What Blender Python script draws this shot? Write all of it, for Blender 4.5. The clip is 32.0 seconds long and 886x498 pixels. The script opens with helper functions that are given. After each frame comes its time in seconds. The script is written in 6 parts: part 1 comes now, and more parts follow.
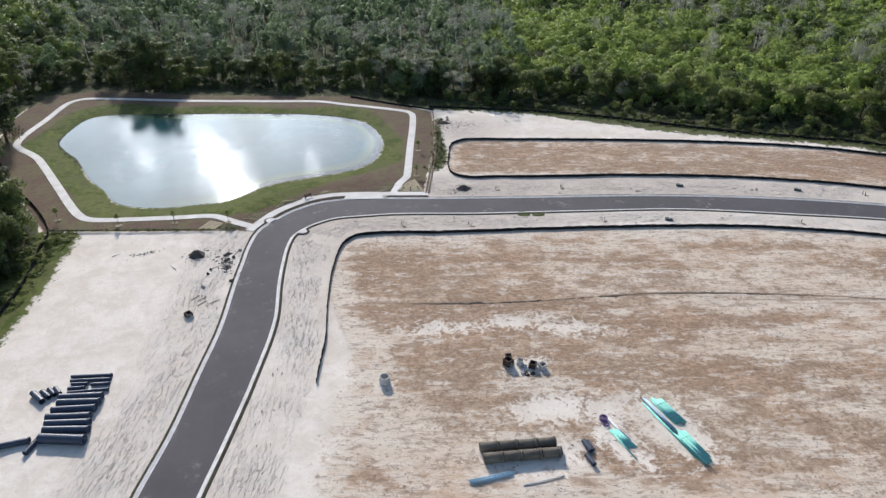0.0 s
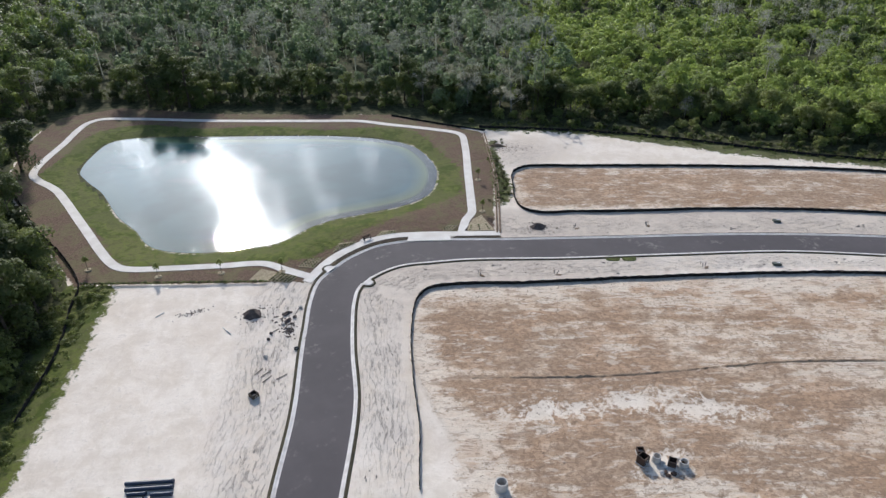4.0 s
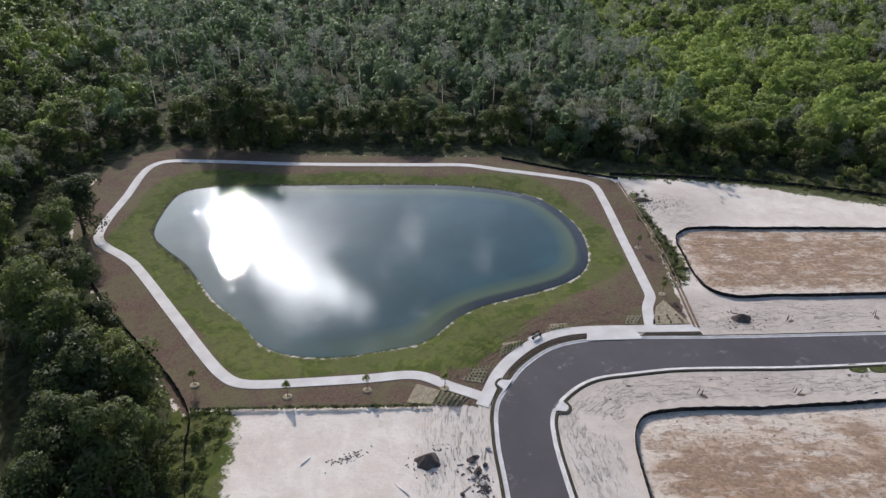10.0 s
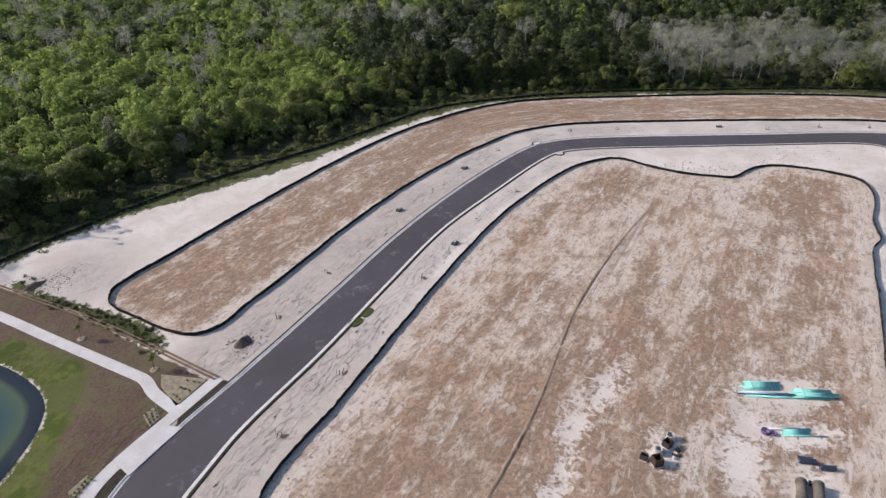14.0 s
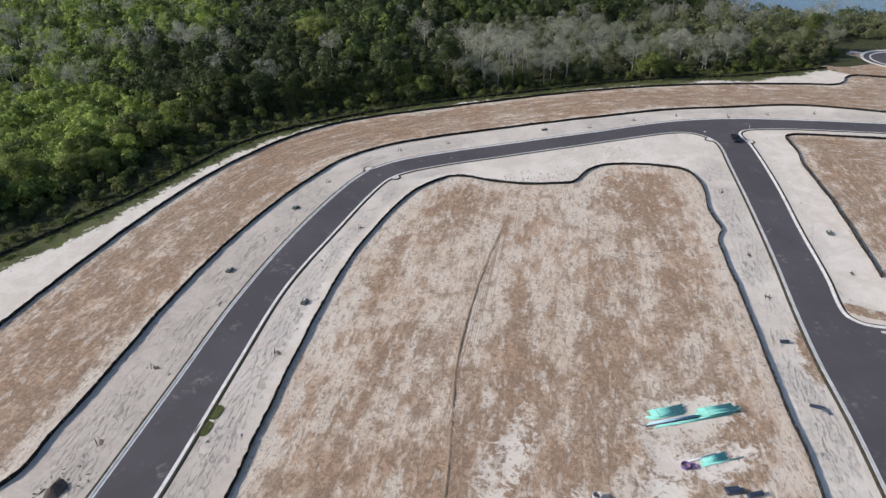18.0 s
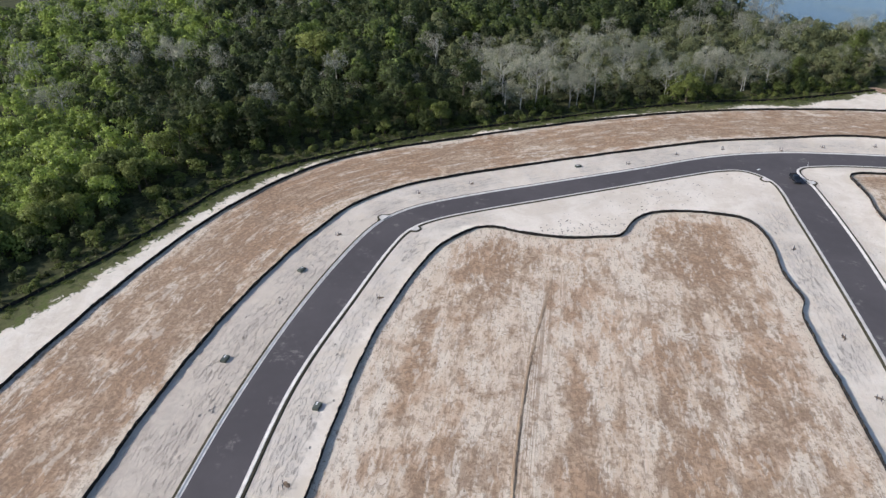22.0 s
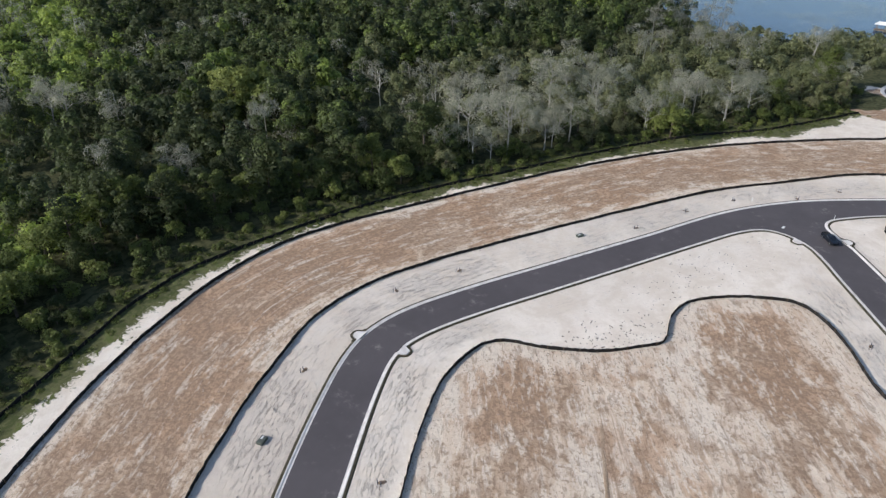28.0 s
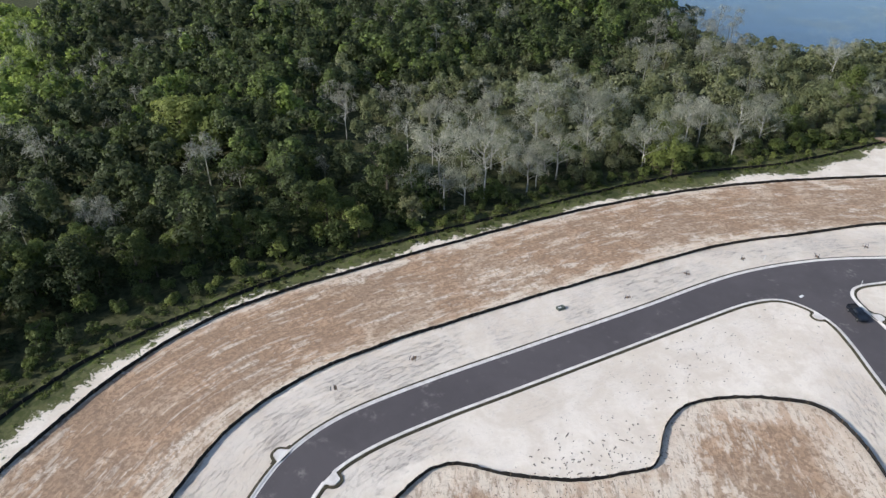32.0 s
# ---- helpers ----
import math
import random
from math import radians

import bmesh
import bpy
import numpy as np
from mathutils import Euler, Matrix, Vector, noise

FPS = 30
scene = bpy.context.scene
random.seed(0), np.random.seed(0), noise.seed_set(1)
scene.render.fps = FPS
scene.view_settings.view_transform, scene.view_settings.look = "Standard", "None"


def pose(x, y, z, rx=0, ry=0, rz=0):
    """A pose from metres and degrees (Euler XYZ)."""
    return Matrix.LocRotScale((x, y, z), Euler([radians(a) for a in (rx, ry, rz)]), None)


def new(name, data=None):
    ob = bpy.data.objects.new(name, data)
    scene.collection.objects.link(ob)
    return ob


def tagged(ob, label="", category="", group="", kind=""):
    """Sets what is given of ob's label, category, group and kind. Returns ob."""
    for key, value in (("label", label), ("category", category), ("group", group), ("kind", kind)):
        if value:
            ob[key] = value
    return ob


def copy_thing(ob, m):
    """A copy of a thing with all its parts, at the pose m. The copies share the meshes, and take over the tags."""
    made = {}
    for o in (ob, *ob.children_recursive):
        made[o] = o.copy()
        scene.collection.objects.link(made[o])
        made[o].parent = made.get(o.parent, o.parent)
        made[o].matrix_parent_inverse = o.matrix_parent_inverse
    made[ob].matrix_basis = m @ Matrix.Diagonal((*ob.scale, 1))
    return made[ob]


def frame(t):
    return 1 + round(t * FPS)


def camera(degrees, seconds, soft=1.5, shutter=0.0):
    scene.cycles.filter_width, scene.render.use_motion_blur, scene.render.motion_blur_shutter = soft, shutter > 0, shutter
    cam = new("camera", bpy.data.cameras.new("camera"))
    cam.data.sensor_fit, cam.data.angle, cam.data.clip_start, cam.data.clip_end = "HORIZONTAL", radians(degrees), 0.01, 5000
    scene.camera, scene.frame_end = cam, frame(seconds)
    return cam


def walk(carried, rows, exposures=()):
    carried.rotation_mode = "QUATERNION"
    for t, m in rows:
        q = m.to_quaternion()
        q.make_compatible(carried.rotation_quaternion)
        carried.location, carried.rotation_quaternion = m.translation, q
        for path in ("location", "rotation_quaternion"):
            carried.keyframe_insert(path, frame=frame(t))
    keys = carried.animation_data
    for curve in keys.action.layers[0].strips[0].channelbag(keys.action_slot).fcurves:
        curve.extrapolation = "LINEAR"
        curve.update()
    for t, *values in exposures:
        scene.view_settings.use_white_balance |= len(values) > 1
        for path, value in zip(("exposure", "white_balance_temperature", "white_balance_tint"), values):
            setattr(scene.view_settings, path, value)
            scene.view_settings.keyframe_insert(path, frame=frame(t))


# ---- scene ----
cam = camera(65.84, 32.0, soft=1.4)
# seconds, place in metres, heading clockwise from +y, pitch below level, roll
PATH = [
    (0, 0.01, 0.01, 68.84, 30.03, 29.93, 0.21),
    (0.5, -0.10, 2.96, 68.90, 30.20, 29.98, 0.28),
    (1, -0.28, 5.95, 68.97, 30.27, 30.03, 0.28),
    (1.5, -0.61, 9.06, 69.07, 30.31, 30.10, 0.25),
    (2, -1.14, 12.26, 69.19, 30.34, 30.17, 0.20),
    (2.5, -1.83, 15.55, 69.30, 30.40, 30.21, 0.16),
    (3, -2.63, 18.90, 69.42, 30.46, 30.25, 0.14),
    (3.5, -3.47, 22.24, 69.52, 30.49, 30.28, 0.12),
    (5.5, -7.38, 36.41, 69.66, 30.84, 30.28, 0.32),
    (6, -8.33, 40.15, 69.67, 30.84, 30.27, 0.33),
    (6.5, -9.23, 43.86, 69.68, 30.90, 30.26, 0.36),
    (7, -10.02, 47.59, 69.64, 30.88, 30.27, 0.30),
    (7.5, -10.79, 51.37, 69.60, 30.87, 30.29, 0.33),
    (8, -11.58, 55.14, 69.56, 30.89, 30.28, 0.33),
    (8.5, -12.35, 58.93, 69.44, 30.86, 30.26, 0.40),
    (9, -13.16, 62.69, 69.26, 30.85, 30.28, 0.36),
    (9.5, -13.99, 66.39, 69.03, 30.92, 30.23, 0.50),
    (10, -14.77, 70.11, 68.82, 30.86, 30.12, 0.55),
    (10.5, -15.50, 73.78, 68.68, 30.92, 30.12, 0.62),
    (11, -15.97, 77.47, 68.60, 30.85, 30.07, 0.64),
    (11.5, -16.00, 81.22, 68.56, 30.60, 29.90, 0.51),
    (12, -15.54, 84.58, 68.67, 30.55, 29.95, 0.49),
    (12.5, -14.48, 87.67, 68.67, 36.14, 29.92, 0.59),
    (12.6, -14.25, 88.26, 68.66, 42.13, 29.63, 0.44),
    (12.7, -14.01, 88.86, 68.64, 48.58, 29.80, 0.17),
    (12.8, -13.78, 89.45, 68.63, 56.11, 29.75, 0.10),
    (13, -13.30, 90.62, 68.59, 71.24, 29.76, -0.03),
    (13.1, -13.06, 91.20, 68.57, 78.34, 29.91, -0.43),
    (13.5, -12.09, 93.44, 68.45, 90.44, 30.00, -0.78),
    (14, -10.96, 95.77, 68.32, 91.47, 30.04, -0.62),
    (14.5, -9.80, 97.63, 68.22, 92.02, 30.00, -0.25),
    (16.5, -2.16, 98.84, 67.79, 94.79, 29.68, -0.58),
    (17, 0.96, 99.16, 67.59, 104.76, 29.77, -0.71),
    (17.5, 4.01, 99.46, 67.49, 108.67, 29.82, -0.72),
    (18, 7.15, 99.41, 67.41, 108.86, 29.78, -0.62),
    (18.5, 10.34, 99.07, 67.36, 109.01, 29.76, -0.56),
    (19, 13.48, 98.60, 67.41, 109.10, 29.81, -0.44),
    (19.5, 16.75, 98.05, 67.48, 109.26, 29.80, -0.41),
    (20, 20.10, 97.54, 67.61, 109.41, 29.78, -0.35),
    (20.5, 23.43, 97.24, 67.82, 109.50, 29.83, -0.31),
    (21, 26.79, 97.21, 68.05, 109.52, 29.90, -0.25),
    (21.5, 30.22, 97.45, 68.31, 109.61, 29.98, -0.28),
    (22, 33.71, 97.93, 68.55, 109.61, 30.00, -0.25),
    (22.5, 37.13, 98.65, 68.76, 109.71, 30.12, -0.16),
    (23, 40.59, 99.40, 68.87, 109.68, 30.16, -0.17),
    (23.5, 44.11, 100.04, 68.92, 109.63, 30.07, -0.26),
    (24, 47.73, 100.55, 68.95, 109.74, 30.09, -0.11),
    (24.5, 51.38, 100.93, 69.00, 109.91, 30.08, 0.01),
    (26.5, 65.68, 99.14, 70.08, 111.09, 30.47, 0.28),
    (27, 69.41, 98.27, 70.14, 115.60, 30.50, 0.31),
    (27.5, 72.99, 97.27, 70.26, 118.01, 30.55, 0.36),
    (28, 76.34, 96.08, 70.41, 118.13, 30.58, 0.36),
    (28.5, 79.57, 94.56, 70.54, 118.05, 30.52, 0.30),
    (29, 82.40, 92.85, 70.68, 118.05, 30.58, 0.31),
    (29.5, 84.99, 90.74, 70.83, 117.99, 30.61, 0.31),
    (30, 87.34, 88.25, 71.01, 117.91, 30.67, 0.30),
    (30.5, 89.46, 85.42, 71.20, 117.79, 30.75, 0.24),
    (31, 91.38, 82.28, 71.43, 117.61, 30.86, 0.16),
    (31.5, 93.16, 79.04, 71.71, 117.44, 30.97, 0.00),
    (32, 94.82, 75.88, 72.05, 117.33, 31.12, -0.10),
]
EXPOSURES = [(0, 0.2, 6450, 10), (3.5, 0.16, 6450, 10), (6, 0.02, 6450, 11), (9, -0.1, 6450, 14), (12, 0.26, 6450, 13), (13.5, 0.1, 6600, 18), (17, 0.0, 6500, 11), (18, 0.04, 6500, 11), (19, 0.18, 6500, 11), (24, 0.2, 6500, 11), (27, 0.13, 6500, 10), (29, 0.2, 6480, 10), (32, 0.31, 6450, 9)]
walk(cam, [(t, pose(x, y, z, 90 - pitch, 0, -head) @ pose(0, 0, 0, 0, 0, roll)) for t, x, y, z, head, pitch, roll in PATH], EXPOSURES)

# ---- world and sun ----
SUN_HEAD, SUN_UP = 11.0, 29.0
world = bpy.data.worlds.new("sky_world")
scene.world = world
world.use_nodes = True
wn = world.node_tree
sky = wn.nodes.new("ShaderNodeTexSky")
sky.sky_type = "NISHITA"
sky.sun_disc = False
sky.sun_elevation = radians(SUN_UP)
sky.sun_rotation = radians(SUN_HEAD)
sky.dust_density = 0.9
sky.ozone_density = 2.2
wn.links.new(sky.outputs[0], wn.nodes["Background"].inputs[0])
wn.nodes["Background"].inputs[1].default_value = 0.135
sun_data = bpy.data.lights.new("sun", "SUN")
sun_data.energy = 3.5
sun_data.angle = radians(0.55)
sun_data.color = (1.0, 0.955, 0.90)
sun = new("sun", sun_data)
sun.matrix_world = pose(0, 0, 200, 90 - SUN_UP, 0, 180 - SUN_HEAD) @ pose(0, 0, 0, 0, 0, 0)
sun.rotation_euler = Vector((math.sin(radians(SUN_HEAD)) * math.cos(radians(SUN_UP)), math.cos(radians(SUN_HEAD)) * math.cos(radians(SUN_UP)), math.sin(radians(SUN_UP)))).to_track_quat("Z", "Y").to_euler()


def heaven(head, up, far=4200.0):
    """A place on the dome of the sky, from a heading and a height in degrees."""
    h, e = radians(head), radians(up)
    return (far * math.sin(h) * math.cos(e), far * math.cos(h) * math.cos(e), far * math.sin(e))


# ---- materials ----
class Nodes:
    """A small builder of node materials."""

    def __init__(self, name, rough=0.9, spec=0.3, metal=0.0):
        self.mat = bpy.data.materials.new(name)
        self.mat.use_nodes = True
        self.tree = self.mat.node_tree
        self.bsdf = self.tree.nodes["Principled BSDF"]
        self.bsdf.inputs["Roughness"].default_value = rough
        self.bsdf.inputs["Specular IOR Level"].default_value = spec
        self.bsdf.inputs["Metallic"].default_value = metal

    def add(self, kind):
        return self.tree.nodes.new(kind)

    def link(self, a, b):
        self.tree.links.new(a, b)

    def put(self, socket, value):
        if isinstance(value, (int, float, tuple)):
            if isinstance(value, tuple) and len(value) == 3 and socket.type == "RGBA":
                value = (*value, 1)
            socket.default_value = value
        else:
            self.link(value, socket)

    def place(self):
        return self.add("ShaderNodeNewGeometry").outputs["Position"]

    def attr(self, name):
        node = self.add("ShaderNodeAttribute")
        node.attribute_name = name
        return node.outputs["Fac"]

    def noise(self, scale, detail=4.0, rough=0.55, vector=None, warp=0.0):
        node = self.add("ShaderNodeTexNoise")
        node.inputs["Scale"].default_value = scale
        node.inputs["Detail"].default_value = detail
        node.inputs["Roughness"].default_value = rough
        node.inputs["Distortion"].default_value = warp
        self.link(vector or self.place(), node.inputs["Vector"])
        return node.outputs["Fac"]

    def math(self, op, a, b=0.0, c=0.0):
        node = self.add("ShaderNodeMath")
        node.operation = op
        for socket, value in zip(node.inputs, (a, b, c)):
            self.put(socket, value)
        return node.outputs[0]

    def step(self, value, low, high, to0=0.0, to1=1.0):
        node = self.add("ShaderNodeMapRange")
        node.interpolation_type = "SMOOTHSTEP"
        for socket, v in zip(node.inputs, (value, low, high, to0, to1)):
            self.put(socket, v)
        return node.outputs[0]

    def mix(self, fac, a, b):
        node = self.add("ShaderNodeMix")
        node.data_type = "RGBA"
        self.put(node.inputs[0], fac)
        self.put(node.inputs[6], a)
        self.put(node.inputs[7], b)
        return node.outputs[2]

    def vec(self, x, y, z=0.0):
        node = self.add("ShaderNodeCombineXYZ")
        for socket, v in zip(node.inputs, (x, y, z)):
            self.put(socket, v)
        return node.outputs[0]

    def bump(self, height, distance=0.1, strength=1.0):
        node = self.add("ShaderNodeBump")
        node.inputs["Distance"].default_value = distance
        node.inputs["Strength"].default_value = strength
        self.link(height, node.inputs["Height"])
        self.link(node.outputs[0], self.bsdf.inputs["Normal"])

    def done(self, colour):
        self.put(self.bsdf.inputs["Base Color"], colour)
        return self.mat


def plain(name, colour, other=None, scale=1.0, rough=0.8, spec=0.3, metal=0.0, bump=0.02):
    """A surface of two near colours in a mottled mix, with fine relief."""
    n = Nodes(name, rough, spec, metal)
    other = other or tuple(c * 0.75 for c in colour)
    big, fine = n.noise(scale * 0.5, 5), n.noise(scale * 9, 3)
    fac = n.step(n.math("ADD", n.math("MULTIPLY", big, 0.7), n.math("MULTIPLY", fine, 0.3)), 0.32, 0.68)
    if bump:
        n.bump(fine, bump)
    return n.done(n.mix(fac, other, colour))


def ground_material():
    n = Nodes("ground", 0.95, 0.12)
    soil, grass, mulch, woods = (n.attr(a) for a in ("soil", "grass", "mulch", "woods"))
    along, across, rut = n.attr("along"), n.attr("across"), n.attr("rut")
    grain, fine, mid, big, huge = n.noise(9.0, 4, 0.7), n.noise(2.2, 5, 0.65, warp=0.5), n.noise(0.6, 5, 0.62, warp=0.8), n.noise(0.14, 5, 0.6, warp=0.8), n.noise(0.035, 3)

    def rows(stretch, width, seed, detail=4.0, warp=0.0):
        return n.noise(1.0, detail, 0.62, n.vec(n.math("MULTIPLY", along, stretch), n.math("MULTIPLY", across, width), seed), warp)

    def sum_of(*pairs):
        total = n.math("MULTIPLY", *pairs[0])
        for value, weight in pairs[1:]:
            total = n.math("ADD", total, n.math("MULTIPLY", value, weight))
        return total

    streak, thin = rows(0.03, 0.42, 3.0), rows(0.16, 2.0, 7.0, 4.0, 0.3)
    # pale sand, with churned tracks beside the roads
    sand = n.mix(n.step(sum_of((big, 0.6), (mid, 0.4)), 0.38, 0.62), (0.66, 0.568, 0.472), (0.775, 0.69, 0.598))
    sand = n.mix(n.math("MULTIPLY", n.step(sum_of((mid, 0.5), (fine, 0.5)), 0.53, 0.66), 0.35), sand, (0.42, 0.36, 0.31))
    tracks = n.step(sum_of((rows(0.10, 1.5, 1.0, 3.0, 0.8), 0.65), (fine, 0.35)), 0.53, 0.60)
    clods = n.step(sum_of((rows(0.5, 2.7, 12.0, 4.0, 1.2), 0.82), (grain, 0.18)), 0.54, 0.585)
    rut = n.math("MULTIPLY", rut, n.step(n.noise(0.09, 4, 0.6), 0.36, 0.58, 0.15, 1.0))
    sand = n.mix(n.math("MULTIPLY", n.math("MULTIPLY", n.step(sum_of((big, 0.5), (mid, 0.5)), 0.38, 0.56), rut), 0.65), sand, (0.49, 0.43, 0.375))
    sand = n.mix(n.math("MULTIPLY", n.attr("dust"), n.step(sum_of((big, 0.4), (mid, 0.6)), 0.36, 0.60, 0.35, 0.8)), sand, (0.47, 0.395, 0.33))
    sand = n.mix(n.math("MULTIPLY", n.math("MULTIPLY", tracks, rut), 0.42), sand, (0.43, 0.375, 0.335))
    # darker clods, with the shade of their relief put into the colour too
    sand = n.mix(n.math("MULTIPLY", n.math("MULTIPLY", clods, rut), 0.52), sand, (0.27, 0.23, 0.20))
    sand = n.mix(n.math("MULTIPLY", n.step(sum_of((fine, 0.6), (grain, 0.4)), 0.64, 0.70), 0.6), sand, (0.27, 0.23, 0.20))
    # graded brown soil: pale where scraped, browner in broad patches and streaks along the rows
    deep = n.attr("deep")
    broad = sum_of((rows(0.012, 0.11, 5.0, 3.0, 0.5), 0.34), (streak, 0.24), (big, 0.42))
    dense = n.math("SUBTRACT", n.step(n.math("ADD", broad, n.math("MULTIPLY", n.math("SUBTRACT", deep, 0.7), 0.17)), 0.38, 0.62), 0.5)
    flecks = sum_of((mid, 0.52), (fine, 0.22), (thin, 0.26))
    mottle, blotch, lift = n.noise(1.3, 6, 0.66, warp=0.35), n.noise(0.34, 6, 0.66, n.vec(n.math("MULTIPLY", along, 0.6), across, 27.0), 0.5), n.noise(0.5, 6, 0.68, n.vec(n.math("MULTIPLY", along, 0.32), across, 21.0), 0.4)
    earth = n.mix(n.step(sum_of((huge, 0.5), (big, 0.5)), 0.40, 0.60), (0.625, 0.50, 0.385), (0.665, 0.56, 0.455))
    earth = n.mix(n.step(n.math("ADD", flecks, n.math("MULTIPLY", dense, 0.34)), 0.32, 0.70, 0.0, 0.85), earth, (0.445, 0.313, 0.21))
    earth = n.mix(n.math("MULTIPLY", n.step(n.math("ADD", n.noise(0.06, 4, 0.6, warp=0.8), n.math("MULTIPLY", dense, 0.14)), 0.46, 0.62), 0.6), earth, (0.42, 0.258, 0.155))
    earth = n.mix(n.math("MULTIPLY", n.step(n.math("ADD", blotch, n.math("MULTIPLY", dense, 0.16)), 0.50, 0.58), 0.6), earth, (0.305, 0.205, 0.135))
    earth = n.mix(n.math("MULTIPLY", n.step(n.math("SUBTRACT", lift, n.math("MULTIPLY", dense, 0.10)), 0.51, 0.59), 0.66), earth, (0.70, 0.61, 0.505))
    earth = n.mix(n.math("MULTIPLY", n.step(n.math("ADD", mottle, n.math("MULTIPLY", dense, 0.10)), 0.535, 0.59), 0.62), earth, (0.235, 0.158, 0.108))
    earth = n.mix(n.math("MULTIPLY", n.step(rows(0.5, 2.2, 17.0, 4.0, 1.1), 0.55, 0.63), 0.5), earth, (0.22, 0.152, 0.108))
    scuff = n.noise(0.85, 5, 0.6, n.vec(n.math("MULTIPLY", along, 0.38), across, 23.0), 0.4)
    earth = n.mix(n.math("MULTIPLY", n.step(scuff, 0.56, 0.63), 0.45), earth, (0.25, 0.17, 0.118))
    earth = n.mix(n.math("MULTIPLY", n.step(scuff, 0.43, 0.37), 0.45), earth, (0.66, 0.565, 0.465))
    earth = n.mix(n.math("MULTIPLY", n.step(sum_of((fine, 0.5), (grain, 0.5)), 0.55, 0.63), 0.22), earth, (0.22, 0.16, 0.12))
    comb = n.math("MULTIPLY", n.attr("comb"), n.step(n.noise(1.0, 2.0, 0.5, n.vec(n.math("MULTIPLY", along, 0.02), n.math("MULTIPLY", across, 3.4), 31.0)), 0.47, 0.60))
    earth = n.mix(n.math("MULTIPLY", comb, 0.7), earth, (0.27, 0.18, 0.12))
    jitter = sum_of((n.math("SUBTRACT", fine, 0.5), 0.30), (n.math("SUBTRACT", mid, 0.5), 0.75))
    colour = n.mix(n.step(n.math("ADD", soil, n.math("ADD", jitter, n.math("MULTIPLY", n.math("SUBTRACT", mottle, 0.5), 0.35))), 0.42, 0.58), sand, earth)
    bark = n.mix(n.step(sum_of((fine, 0.5), (grain, 0.5)), 0.38, 0.62), (0.092, 0.060, 0.042), (0.178, 0.12, 0.086))
    bark = n.mix(n.math("MULTIPLY", n.step(sum_of((big, 0.6), (mid, 0.4)), 0.46, 0.58), 0.6), bark, (0.145, 0.135, 0.065))
    colour = n.mix(n.step(n.math("ADD", mulch, n.math("MULTIPLY", jitter, 0.5)), 0.47, 0.53), colour, bark)
    turf = n.mix(n.step(sum_of((mid, 0.5), (big, 0.5)), 0.42, 0.58), (0.070, 0.096, 0.014), (0.135, 0.162, 0.024))
    turf = n.mix(n.math("MULTIPLY", n.step(sum_of((big, 0.6), (fine, 0.4)), 0.455, 0.57), 0.6), turf, (0.15, 0.125, 0.06))
    turf = n.mix(n.math("MULTIPLY", n.step(sum_of((huge, 0.4), (big, 0.6)), 0.48, 0.6), 0.5), turf, (0.06, 0.082, 0.02))
    rough = n.mix(n.step(sum_of((mid, 0.5), (big, 0.5)), 0.42, 0.58), (0.062, 0.072, 0.026), (0.135, 0.13, 0.062))
    rough = n.mix(n.math("MULTIPLY", n.step(sum_of((big, 0.4), (mid, 0.6)), 0.53, 0.6), 0.7), rough, (0.085, 0.115, 0.028))
    turf = n.mix(n.attr("wild"), turf, rough)
    turf = n.mix(n.math("MULTIPLY", n.step(sum_of((fine, 0.5), (grain, 0.5)), 0.5, 0.62), 0.55), turf, (0.05, 0.066, 0.016))
    fringed = n.math("MULTIPLY", jitter, n.math("MULTIPLY_ADD", n.attr("wild"), 1.3, 1.0))
    colour = n.mix(n.step(n.math("ADD", grass, fringed), 0.38, 0.62), colour, turf)
    litter = n.mix(n.step(mid, 0.4, 0.6), (0.035, 0.04, 0.017), (0.08, 0.08, 0.038))
    colour = n.mix(n.step(n.math("ADD", woods, jitter), 0.44, 0.56), colour, litter)
    gritty = n.step(soil, 0.4, 0.6, 0.4, 1.0)
    n.bump(sum_of((n.math("MULTIPLY", fine, gritty), 0.2), (n.math("MULTIPLY", mid, gritty), 0.6), (n.math("MULTIPLY", mottle, gritty), 0.45), (n.math("MULTIPLY", thin, n.step(soil, 0.45, 0.55)), 0.14), (n.math("MULTIPLY", clods, rut), 0.7), (grain, 0.05)), 0.28, 0.85)
    return n.done(colour)


def asphalt_material():
    n = Nodes("asphalt", 0.82, 0.3)
    big, mid, grit = n.noise(0.06, 4, 0.6, warp=0.5), n.noise(0.5, 5, 0.6, warp=0.1), n.noise(25, 2)
    tone = n.mix(n.step(big, 0.35, 0.65), (0.079, 0.069, 0.072), (0.096, 0.084, 0.087))
    tone = n.mix(n.math("MULTIPLY", n.step(mid, 0.60, 0.74), 0.35), tone, (0.15, 0.135, 0.13))
    tone = n.mix(n.math("MULTIPLY", grit, 0.3), tone, (0.068, 0.06, 0.062))
    smear = n.math("MULTIPLY", n.step(n.noise(0.2, 4, 0.6, warp=0.2), 0.55, 0.70), n.step(n.noise(0.9, 4, 0.65), 0.45, 0.65))
    tone = n.mix(n.math("MULTIPLY", smear, 0.75), tone, (0.24, 0.215, 0.20))
    n.link(n.step(mid, 0.3, 0.7, 0.80, 0.90), n.bsdf.inputs["Roughness"])
    return n.done(tone)


